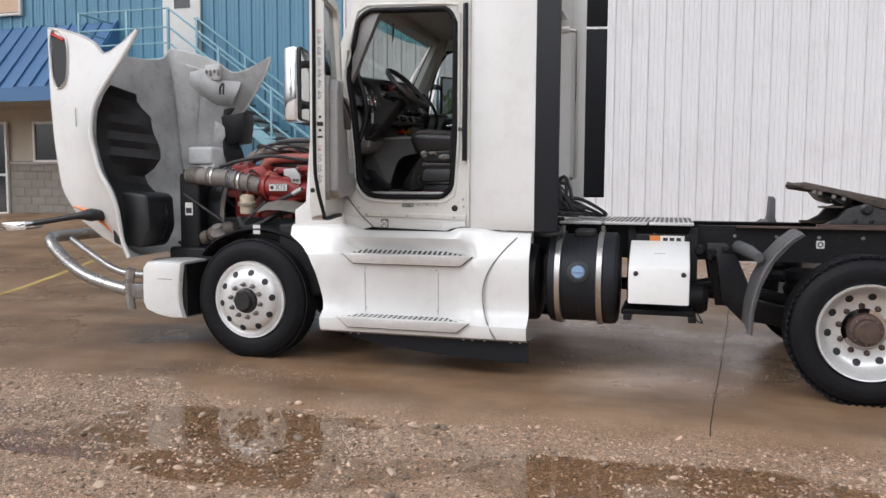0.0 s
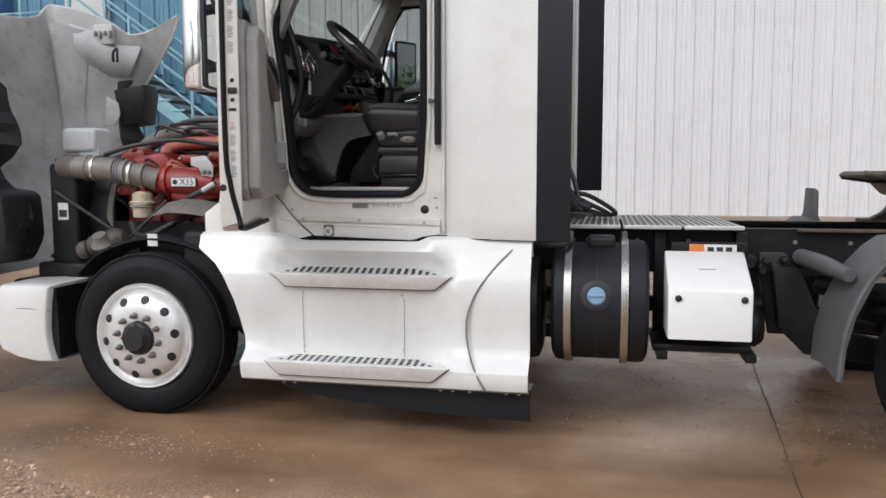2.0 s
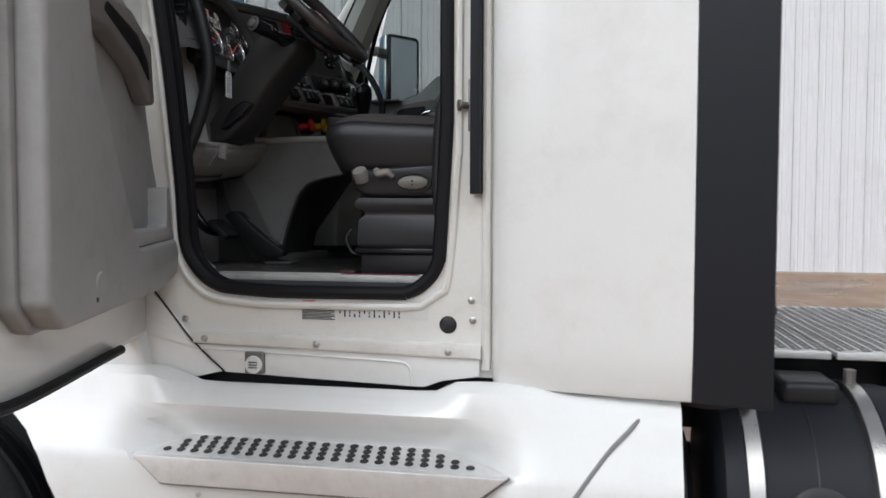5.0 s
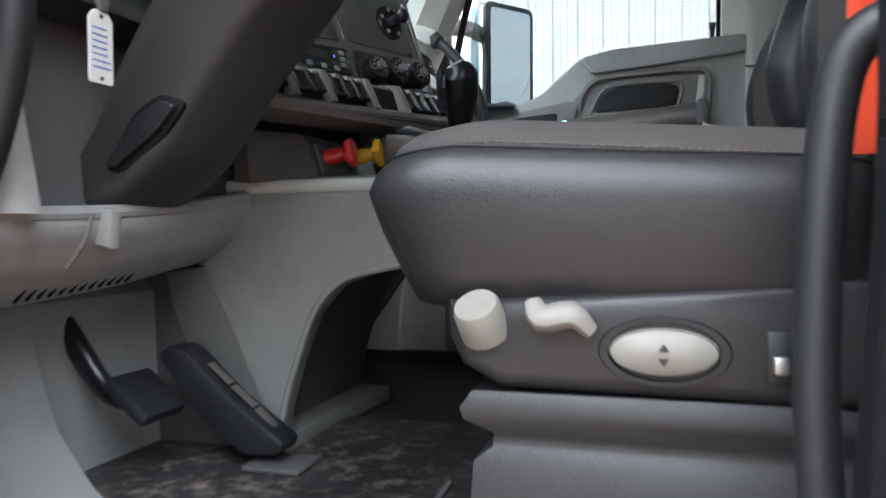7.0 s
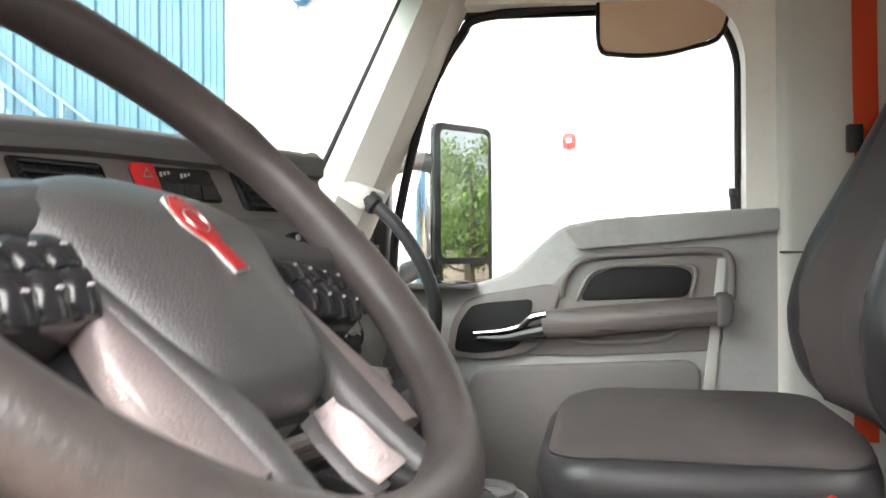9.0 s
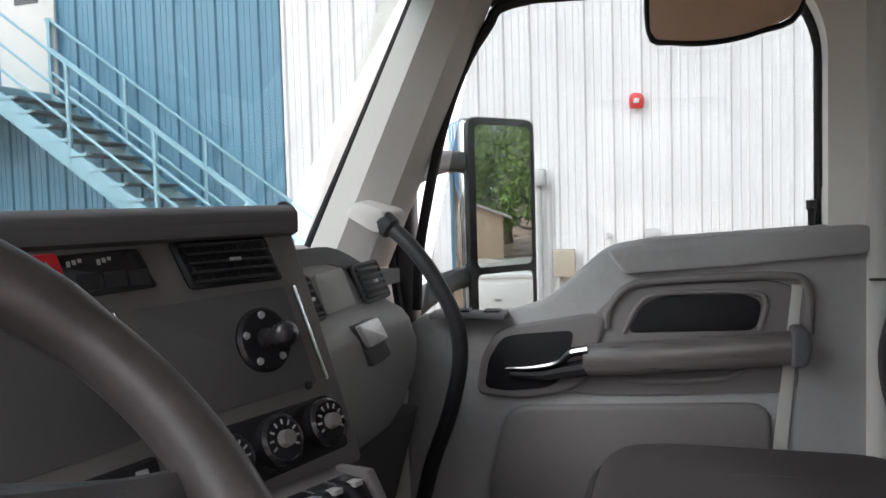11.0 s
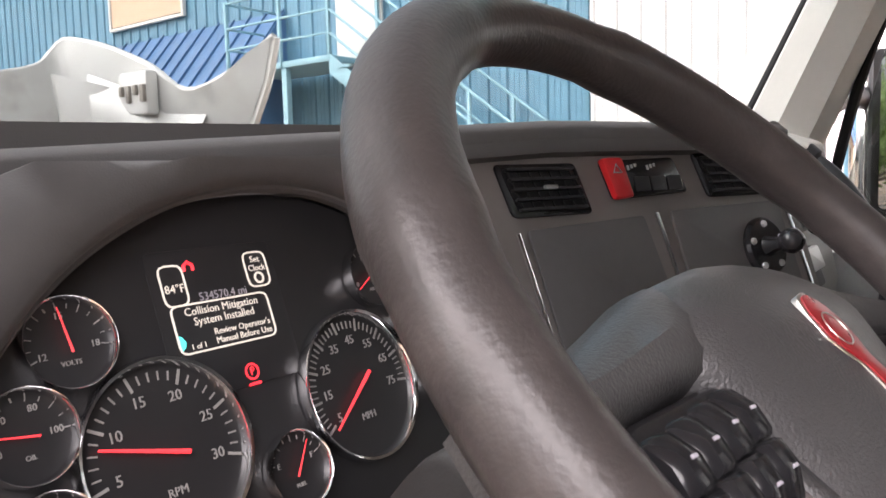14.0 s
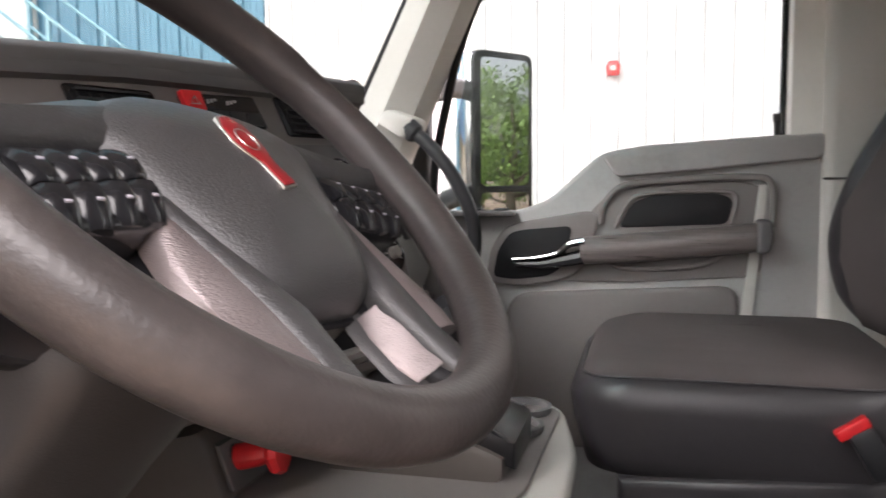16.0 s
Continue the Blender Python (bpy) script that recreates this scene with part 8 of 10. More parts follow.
part("ledge_lip", Shape().tube([LEAN @ Vector(p) for p in ((1.082, -0.36, 2.094), (1.086, -0.05, 2.102), (1.086, 0.20, 2.112))], 0.012, 10, 3), PANEL, led)

# passenger side of the dash
pdz = []
ENDS = ((1.98, 0.78), (2.08, 0.85), (2.19, 0.90), (2.27, 0.855), (2.31, 0.83), (2.36, 0.80), (2.44, 0.75))
for dx, z in ((-0.30, 2.425), (-0.14, 2.432), (-0.095, 2.436), (-0.074, 2.428), (-0.062, 2.40), (-0.048, 2.35), (-0.040, 2.318), (-0.026, 2.304), (-0.004, 2.292), (0.008, 2.27), (0.014, 2.22), (0.008, 2.16), (-0.008, 2.10), (-0.04, 2.04), (-0.10, 1.98)):
    row = []
    for u in (0, 0.07, 0.15, 0.27, 0.4, 0.53, 0.66, 0.77, 0.85, 0.91, 0.95, 0.98, 1.0):
        y = 0.27 + (lerp(ENDS, z) - 0.27) * u
        row.append((1.0 + dx - 0.012 * (1 - smooth(0.27, 0.45, y)) - 0.13 * smooth(0.86, 1.06, u) ** 1.5, y, z - 0.085 * smooth(0.50, 0.78, y) * smooth(2.36, 2.43, z)))
    pdz.append(row)
psd = part("passenger_dash", Shape().sheet(pdz, (-0.04, 0, -0.005)), DASHP, dash, "pale grey passenger dash with glove box", 60)
def on_dash(x, y, z, sh):
    """Lays a shape drawn about (0, 0, 0), x out of the dash, on the passenger dash."""
    return sh.moved(Matrix.Translation((x, y, z)) @ Matrix.Rotation(radians(-14), 4, "Y"))


part("dash_inlay", on_dash(0.954, 0.545, 2.353, Shape().prism(rounded([(-0.066, 0.034), (0.048, 0.038), (0.068, -0.034), (-0.060, -0.038)], 0.010), "x", -0.004, 0.004, 0.002)), PILLAR, psd, "pale inlay between the vents")


def side_vent(y, z, wd):
    out = [(-wd - 0.014, 0.035), (wd - 0.014, 0.038), (wd + 0.016, -0.034), (-wd + 0.014, -0.036)]
    v = part("side_vent", on_dash(0.954, y, z, Shape().prism(rounded(out, 0.010), "x", -0.006, 0.004, 0.002)), SEAL_SHADE, psd, "black side vent")
    part("vent_rim", on_dash(0.954, y, z, Shape().tube([(0.004, a, b) for a, b in rounded(out, 0.010)], 0.004, 8, 1, closed=True)), DASH, v)
    for k in range(5):
        h = 0.026 - 0.0128 * k
        part("vent_slat", on_dash(0.954, y, z, Shape().box(0.003, 0.012, -wd + 0.006 - h * 0.35, wd - 0.008 - h * 0.35, h - 0.0022, h + 0.0022, 0.001)), BLACK, v)
    part("vent_tab", on_dash(0.954, y, z, Shape().box(0.011, 0.017, -0.008, 0.008, -0.003, 0.003, 0.001)), SCREW, v)


side_vent(0.705, 2.351, 0.062)
side_vent(0.428, 2.348, 0.036)
part("glove_latch_well", on_dash(1.010, 0.570, 2.258, Shape().prism(rounded([(-0.062, 0.040), (0.026, 0.042), (0.066, -0.034), (-0.026, -0.038)], 0.010), "x", -0.012, 0.0045, 0.002)), DASH, psd)
part("glove_latch", on_dash(1.012, 0.562, 2.277, Shape().prism(rounded([(-0.056, 0.020), (0.030, 0.022), (0.054, -0.020), (-0.032, -0.022)], 0.006), "x", -0.002, 0.009, 0.003)), ALLOY, psd, "bright glove box latch")
part("dash_shelf", Shape().prism(rounded([(0.80, 0.30), (0.915, 0.30), (0.905, 0.40), (0.85, 0.46), (0.74, 0.48), (0.70, 0.3)], 0.03), "z", 2.425, 2.446, 0.006), DASHP, dash)
part("dash_shelf_rim", Shape().tube([(0.905, 0.32, 2.446), (0.89, 0.40, 2.446), (0.84, 0.45, 2.444)], 0.008, 8, 4), DASH, dash)
part("under_dash", Shape().prism([(0.60, 1.45), (0.60, 2.10), (0.98, 2.06), (0.92, 1.85), (0.70, 1.55)], "y", 0.30, 0.92, 0.02), DASH, truck)

# ---- gauge cluster
CO = Vector((0.86, -0.56, 2.32))
CV = Vector((-0.36, 0, 1.0)).normalized()
CU = Vector((0, 1, 0))
CN = CU.cross(CV)
if CN.x < 0:
    CN = -CN
CM = Matrix(((CU.x, CN.x, CV.x, CO.x), (CU.y, CN.y, CV.y, CO.y), (CU.z, CN.z, CV.z, CO.z), (0, 0, 0, 1)))


def on_face(sh):
    return sh.moved(CM)


hoodline = [(-0.25, -0.16), (-0.235, -0.08), (-0.20, 0.0), (-0.15, 0.055), (-0.093, 0.0925), (-0.025, 0.117), (0.052, 0.122), (0.1155, 0.1115), (0.18, 0.078), (0.222, 0.025), (0.245, -0.06), (0.255, -0.16)]
clus = part("instrument_panel", on_face(Shape().prism(rounded(hoodline, 0.03), "y", -0.06, 0.0, 0.004)), FACE, dash, "black instrument cluster")
part("cluster_rim", on_face(Shape().tube([(x * 1.0, 0.010, z * 1.0 + 0.001) for x, z in hoodline], 0.006, 8, 6)), DASH, clus)
hood_rows = []
for d, f in ((0.0, 1.0), (0.022, 1.01), (0.032, 1.05), (0.034, 1.18), (0.026, 1.45), (-0.03, 1.75)):
    hood_rows.append([CM @ Vector((x * (f if x < 0 else min(f, 1.14)), d, min(0.138, (z + 0.02) * f - 0.02) if z > -0.1 else z)) for x, z in rounded(hoodline, 0.05)[2:-2]])
part("cluster_hood", Shape().sheet(hood_rows), DASH, clus, "hooded binnacle round the gauges", 60)


def gauge(u, v, r, a0, a1, marks, labels, needle, name="", big=False):
    g = part("gauge", on_face(Shape().lathe([(r * 1.01, 0.0), (r * 1.02, 0.007), (r * 0.995, 0.011), (r * 0.96, 0.010), (r * 0.93, 0.0065), (r * 0.92, 0.002)], (u, 0.001, v), (0, 1, 0), 48, closed=True)), RING, clus, "round gauge with a chrome ring")
    part("gauge_face", on_face(Shape().lathe([(r * 0.93, 0.0), (r * 0.93, 0.0025), (0, 0.0025)], (u, 0.001, v), (0, 1, 0), 48)), FACE, g)
    n = marks
    for k in range(n + 1):
        a = radians(a0 + (a1 - a0) * k / n)
        lng = r * (0.10 if (k % (5 if big else 2)) else 0.17)
        m = Matrix.Translation((u + r * 0.81 * math.cos(a), 0.0042, v + r * 0.81 * math.sin(a))) @ Matrix.Rotation(-a + math.pi / 2, 4, "Y")
        part("gauge_mark", on_face(Shape().box(-r * (0.009 if k % 5 else 0.016), r * (0.009 if k % 5 else 0.016), 0, 0.0006, -lng / 2, lng / 2).moved(m)), PRINT, g)
    for k, s in enumerate(labels):
        a = radians(a0 + (a1 - a0) * k / max(1, len(labels) - 1))
        part("gauge_number", on_face(text_shape(s, r * (0.165 if big else 0.21), Matrix.Translation((u + r * 0.60 * math.cos(a), 0.0045, v + r * 0.60 * math.sin(a))) @ Matrix.Rotation(radians(90), 4, "X") @ Matrix.Rotation(math.pi, 4, "Y") @ Matrix.Diagonal((-1, 1, 1, 1)))), PRINT, g)
    if name:
        part("gauge_name", on_face(text_shape(name, r * (0.13 if big else 0.15), Matrix.Translation((u, 0.0045, v - r * 0.42)) @ Matrix.Rotation(radians(90), 4, "X") @ Matrix.Rotation(math.pi, 4, "Y") @ Matrix.Diagonal((-1, 1, 1, 1)))), PRINT, g)
    a = radians(needle)
    part("needle", on_face(Shape().tube([(u - r * 0.22 * math.cos(a), 0.008, v - r * 0.22 * math.sin(a)), (u + r * 0.78 * math.cos(a), 0.008, v + r * 0.78 * math.sin(a))], [r * 0.028, r * 0.014], 6, 1)), NEEDLE, g, "lit red needle")


gauge(-0.085, -0.052, 0.061, 234, -18, 30, ("0", "5", "10", "15", "20", "25", "30"), 163, "RPM", True)
gauge(0.095, -0.050, 0.062, 213, -8, 40, ("5", "15", "25", "35", "45", "55", "65", "75"), 216, "MPH", True)
gauge(-0.131, 0.029, 0.029, 200, -10, 12, ("12", "15", "18"), 97, "VOLTS")
gauge(-0.166, -0.019, 0.028, 200, 0, 10, ("0", "50", "80", "100"), 170, "OIL")
gauge(-0.166, -0.079, 0.028, 190, -10, 10, ("100", "200", "250"), 185, "WATER")
gauge(0.142, 0.037, 0.028, 200, -10, 10, ("0", "75", "150"), 210, "AIR")
gauge(0.010, -0.0935, 0.028, 160, 20, 8, ("E", "F"), 55, "FUEL")
gauge(0.191, -0.007, 0.026, 200, -10, 10, ("0", "75", "150"), 205, "AIR")
gauge(0.205, -0.072, 0.027, 200, -10, 10, ("100", "200", "250"), 200, "OIL")

# message display with its lit lettering
def lit(body, size, u, v, mat=None, align="CENTER"):
    part("display_text", on_face(text_shape(body, size, Matrix.Translation((u, 0.0026, v)) @ Matrix.Rotation(radians(90), 4, "X") @ Matrix.Rotation(math.pi, 4, "Y") @ Matrix.Diagonal((-1, 1, 1, 1)), 0.0002, align)), mat or LCDW, disp)


def lit_frame(x0, x1, z0, z1):
    part("display_frame", on_face(Shape().tube([(x, 0.0022, z) for x, z in rounded([(x0, z0), (x1, z0), (x1, z1), (x0, z1)], 0.006, 3)], 0.0008, 5, 1, closed=True)), LCDW, disp)


disp = part("message_display", on_face(Shape().prism(rounded([(-0.066, -0.026), (0.044, -0.026), (0.044, 0.080), (-0.066, 0.080)], 0.006), "y", 0.0002, 0.0014, 0.0004)), FACE, clus, "dark message display with white lettering")
lit_frame(-0.058, -0.039, 0.040, 0.069)
lit_frame(0.0155, 0.036, 0.045, 0.072)
lit_frame(-0.056, 0.028, 0.006, 0.040)
lit("84\u00b0F", 0.0085, -0.0485, 0.052)
lit("Set", 0.0072, 0.0258, 0.0660)
lit("Clock", 0.0068, 0.0258, 0.0592)
lit("534570.4 mi", 0.0085, -0.010, 0.0437, LCDG)
lit("Collision Mitigation", 0.0082, -0.014, 0.0345)
lit("System Installed", 0.0082, -0.014, 0.0270)
lit("Review Operator's", 0.0066, -0.001, 0.0175)
lit("Manual Before Use", 0.0066, -0.001, 0.0110)
lit("1 of 1", 0.0056, -0.041, 0.0100)
part("display_gear", on_face(Shape().lathe([(0.0048, 0), (0.0048, 0.0006), (0.0030, 0.0006), (0.0030, 0)], (0.0258, 0.0022, 0.0515), (0, 1, 0), 12, closed=True)), LCDW, disp)
part("display_mark", on_face(Shape().prism([(-0.055, 0.0085), (-0.0515, 0.011), (-0.0505, 0.0145), (-0.0525, 0.018), (-0.055, 0.0195)], "y", 0.0018, 0.0026)), LCDC, disp, "teal screen mark")
part("alert_symbol", on_face(Shape().tube([(-0.0365, 0.0018, 0.064), (-0.0365, 0.0018, 0.068), (-0.0330, 0.0018, 0.0705), (-0.0295, 0.0018, 0.068), (-0.0295, 0.0018, 0.064)], 0.0013, 5, 1)), LCDR, disp, "red warning symbol")
part("brake_symbol", on_face(Shape().lathe([(0.0062, 0), (0.0062, 0.0007), (0.0048, 0.0007), (0.0048, 0)], (-0.0033, 0.0012, -0.0164), (0, 1, 0), 20, closed=True)), LCDR, clus, "red parking brake symbol")
part("brake_letter", on_face(text_shape("P", 0.0085, Matrix.Translation((-0.0033, 0.0020, -0.0164)) @ Matrix.Rotation(radians(90), 4, "X") @ Matrix.Rotation(math.pi, 4, "Y") @ Matrix.Diagonal((-1, 1, 1, 1)), 0.0002)), LCDR, clus)
part("brake_bar", on_face(Shape().box(-0.0085, 0.002, 0.0012, 0.0019, -0.0265, -0.0245)), LCDR, clus)

# left end of the dash with louvre and edge
le = part("dash_left_end", Shape().sheet([[(0.79 + 0.20 * t * (2.6 - z) , -0.90 + 0.10 * t, z) for t in (0, 0.25, 0.5, 0.75, 1.0)] for z in (2.50, 2.40, 2.28, 2.14, 2.0, 1.89)], (0, 0.03, 0)), TRIM, dash, "mid-grey end panel of the dash", 60)
for k in range(8):
    part("louvre_slat", Shape().box(0.825 + 0.004 * k, 0.895 + 0.004 * k, -0.886, -0.866, 2.235 + 0.022 * k, 2.243 + 0.022 * k, 0.002), BLACK, le)
part("louvre_well", Shape().prism([(0.815, 2.22), (0.905, 2.22), (0.925, 2.42), (0.83, 2.42)], "y", -0.882, -0.872), SEAL_SHADE, le)
part("dash_edge_bar", Shape().tube([(0.90, -0.87, 2.46), (0.95, -0.86, 2.30), (0.975, -0.85, 2.14), (0.95, -0.85, 2.0), (0.90, -0.86, 1.86), (0.86, -0.88, 1.72)], 0.022, 12, 6), BLACK, dash, "black assist grip by the door")
knee = []
for y, dz in ((-0.90, -0.030), (-0.62, -0.020), (-0.42, -0.006), (-0.30, 0.010), (-0.22, 0.018)):
    knee.append([(x, y, 1.917 + dz + z) for x, z in rounded([(0.62, 0.0), (0.880, 0.003), (0.904, -0.008), (0.902, -0.030), (0.868, -0.078), (0.825, -0.112), (0.77, -0.132), (0.68, -0.138), (0.62, -0.11)], 0.012, 3)])
part("knee_panel", Shape().loft(knee), TRIM, dash, "mid-grey knee panel", 50)
part("knee_joint", Shape().tube([(0.905, -0.655, 1.893), (0.895, -0.66, 1.855), (0.872, -0.665, 1.82)], 0.004, 6, 4), PANEL, dash)
part("knee_bracket", Shape().prism([(0.905, 1.90), (0.925, 1.895), (0.918, 1.845), (0.893, 1.85)], "y", -0.640, -0.615, 0.006), TRIM, dash)
part("knee_lip", Shape().tube([(0.892, -0.90, 1.885), (0.897, -0.62, 1.895), (0.897, -0.42, 1.909), (0.893, -0.23, 1.932)], 0.011, 10, 5), TRIM, dash)
for k in range(12):
    part("speaker_slot", Shape().box(-0.028, 0.028, -0.0025, 0.0025, -0.001, 0.0025, 0.0005).moved(Matrix.Translation((0.838, -0.70 + 0.020 * k, 1.794 + 0.0012 * k)) @ Matrix.Rotation(radians(-46), 4, "Y")), SEAL_SHADE, dash)
part("dash_body", Shape().prism([(0.60, 2.40), (0.80, 2.42), (0.84, 2.15), (0.86, 1.90), (0.60, 1.85)], "y", -0.86, 0.30, 0.02), DASH, truck)

# tags and keys hung by the column
INKB = material("tag_ink", (0.12, 0.22, 0.5), 0.6)
tag = tagged(put("paper_tag", Shape().prism(rounded([(-0.752, 2.048), (-0.712, 2.048), (-0.712, 2.126), (-0.720, 2.136), (-0.744, 2.136), (-0.752, 2.126)], 0.003), "x", 0.985, 0.988).mesh("paper_tag", LABEL)), "white paper tag with blue handwriting hung from the keys", "tag")
rng = random.Random(8)
for k in range(7):
    z = 2.066 + 0.0078 * k
    x0 = -0.7475
    while x0 < -0.722:
        wd = rng.uniform(0.004, 0.010)
        part("tag_line", Shape().box(0.9880, 0.9886, x0, min(x0 + wd, -0.7165), z, z + 0.0022), INKB, tag)
        x0 += wd + 0.0018
for z in (2.054, 2.129):
    part("tag_hole", Shape().lathe([(0.0028, 0), (0.0028, 0.0006), (0.0, 0.0006)], (0.988, -0.732, z), (1, 0, 0), 10), INK, tag)
part("key", Shape().box(0.985, 0.992, -0.738, -0.722, 2.135, 2.175, 0.003), STEEL, dash)
part("key_ring", Shape().tube([(0.988, -0.73 + 0.012 * math.cos(radians(60 * j)), 2.15 + 0.012 * math.sin(radians(60 * j))) for j in range(6)], 0.0012, 6, 3, closed=True), STEEL, dash)

# ---- steering wheel and column
SC = Vector((1.2325, -0.5301, 2.3686))
SN = Vector((0.703, -0.044, 0.710)).normalized()          # points up to the driver
SUP = (Vector((-0.713, 0.0, 0.70)) - SN * Vector((-0.713, 0.0, 0.70)).dot(SN)).normalized()
SRT = SUP.cross(SN).normalized()
if SRT.y < 0:
    SRT = -SRT
SM = Matrix(((SRT.x, SUP.x, SN.x, SC.x), (SRT.y, SUP.y, SN.y, SC.y), (SRT.z, SUP.z, SN.z, SC.z), (0, 0, 0, 1)))
# in wheel space: x to the right, y up the wheel, z to the driver


def on_wheel(sh):
    return sh.moved(SM)


RW = 0.2205
rim_pts = [(RW * math.cos(radians(6 * j)), RW * math.sin(radians(6 * j)), 0) for j in range(60)]
rim_r = [0.0195 + (0.0022 if (j * 6) % 360 in range(20, 70) or (j * 6) % 360 in range(110, 160) else 0.0) for j in range(60)]
wheel_ob = part("steering_wheel", on_wheel(Shape().tube(rim_pts, rim_r, 20, 2, closed=True)), GRIP, truck, "dark worn leather steering wheel", 60)
TURN = Matrix.Translation((0.010, -0.005, 0.003)) @ Matrix.Rotation(radians(-8), 4, "Z")


def on_hub(sh):
    return sh.moved(SM @ TURN)


pad_out = rounded([(-0.112, 0.020), (-0.066, 0.054), (0.0, 0.066), (0.066, 0.054), (0.112, 0.020), (0.094, -0.022), (0.076, -0.072), (0.057, -0.119), (-0.057, -0.119), (-0.076, -0.072), (-0.094, -0.022)], 0.022, 4)
rings = []
for f, h in ((1.02, -0.075), (1.03, -0.045), (1.0, -0.028), (0.95, -0.018), (0.84, -0.009), (0.62, -0.002), (0.35, 0.003), (0.1, 0.004)):
    rings.append([(x * f, y * f - 0.004 * (1 - f), h - 0.020 * max(0.0, y / 0.09) ** 2 * f) for x, y in pad_out])
part("airbag_pad", on_hub(Shape().loft(rings)), PADM, wheel_ob, "black grained centre pad", 60)
part("pad_seam", on_hub(Shape().tube([(x * 1.035, y * 1.035, -0.040 - 0.020 * max(0.0, y / 0.09) ** 2) for x, y in pad_out], 0.0026, 6, 1, closed=True)), SEAL_SHADE, wheel_ob)
def badge(k):
    """Long shield: a rounded head, a waist and a flared foot, leaning with the wheel."""
    out = []
    for a, h in ((0.0, 0.0055), (0.009, 0.0125), (0.021, 0.0158), (0.032, 0.0122), (0.040, 0.0078), (0.062, 0.0086)):
        out.append((a, h + k))
    out[0] = (-k, 0.0055 + k)
    out[-1] = (0.062 + k, 0.0085 + k)
    d = Vector((0.209, -0.978))
    n = Vector((0.978, 0.209))
    o = Vector((-0.010, 0.015))
    side = [o + d * a + n * h for a, h in out]
    back = [o + d * a - n * h for a, h in reversed(out)]
    return rounded([(p.x, p.y) for p in side + back], 0.002, 3)


emb = part("emblem", on_hub(Shape().prism(badge(0.0008), "z", -0.006, 0.0044, 0.001)), STRAP, wheel_ob, "plain red and chrome emblem")
part("emblem_field", on_hub(Shape().prism(badge(-0.0010), "z", 0.003, 0.0054, 0.0006)), DEEPRED, emb, "deep red field")
part("emblem_ring", on_hub(Shape().tube([(-0.0055 + 0.0088 * math.cos(radians(45 * j)), -0.0065 + 0.0094 * math.sin(radians(45 * j)), 0.0054) for j in range(8)], 0.0005, 6, 3, closed=True)), STRAP, emb)
for s in (-1, 1):
    part("inlay_backing", on_hub(Shape().loft([[(s * (x + 0.004), y, z - 0.0155), (s * (x - wd - 0.006), y, z - 0.0255), (s * (x - wd - 0.008), y, z - 0.030), (s * (x - wd * 0.6), y, z - 0.038), (s * x, y, z - 0.030)] for x, y, z, wd in ((0.064, -0.120, -0.014, 0.024), (0.0635, -0.140, -0.012, 0.030), (0.064, -0.168, -0.010, 0.032), (0.068, -0.186, -0.008, 0.030))])), PADM, wheel_ob, "", 60)
    # broad shoulders that sweep from the pad out to the rim above the pods
    part("upper_spoke", on_hub(Shape().loft([[(s * x, yt, z - 0.045), (s * x, yt + 0.001, z - 0.030), (s * x, yt - 0.003, z - 0.018), (s * x, yt - 0.011, z - 0.008), (s * x, yt - 0.022, z - 0.002), (s * x, 0.5 * (yt + yb), z), (s * x, yb + 0.010, z - 0.001), (s * x, yb + 0.003, z - 0.006), (s * x, yb, z - 0.016), (s * x, yb, z - 0.045)] for x, yt, yb, z in ((0.030, 0.060, 0.000, -0.020), (0.060, 0.058, 0.000, -0.0155), (0.085, 0.051, -0.001, -0.0125), (0.105, 0.044, -0.003, -0.0115), (0.125, 0.037, -0.005, -0.0110), (0.150, 0.029, -0.008, -0.0105), (0.175, 0.022, -0.011, -0.0095), (0.200, 0.017, -0.014, -0.007), (0.216, 0.014, -0.016, -0.004))])), PADM, wheel_ob, "", 70)
    # thumb switch pods with four columns of ridged keys
    pod = part("switch_pod", on_hub(Shape().prism(rounded([(s * 0.094, -0.004), (s * 0.172, -0.010), (s * 0.184, -0.026), (s * 0.178, -0.066), (s * 0.102, -0.060), (s * 0.090, -0.026)], 0.012), "z", -0.052, -0.016, 0.006, 3)), GLOSSY, wheel_ob, "glossy black thumb switch pod")
    for r in range(4):
        for c in range(2):
            x0, y0 = s * (0.096 + 0.0192 * r), -0.010 - 0.0245 * c - 0.0025 * r
            w = s * 0.0176
            za, zb, zc = (-0.0115, -0.0075, -0.0085) if c == 0 else (-0.0085, -0.0090, -0.0150)
            part("thumb_key", on_hub(Shape().loft([[(x0, y, -0.022), (x0, y, z - 0.0040), (x0 + w * 0.18, y, z - 0.0006), (x0 + w * 0.5, y, z), (x0 + w * 0.82, y, z - 0.0006), (x0 + w, y, z - 0.0040), (x0 + w, y, -0.022)] for y, z in ((y0, za - 0.002), (y0 - 0.002, za), (y0 - 0.012, zb), (y0 - 0.0215, zc), (y0 - 0.0235, zc - 0.002))])), GLOSSY, pod, "", 40)
            part("key_mark", on_hub(Shape().box(min(x0 + w * 0.40, x0 + w * 0.60), max(x0 + w * 0.40, x0 + w * 0.60), y0 - 0.0130, y0 - 0.0117, zb - 0.001, zb + 0.0004)), LCDG, pod)
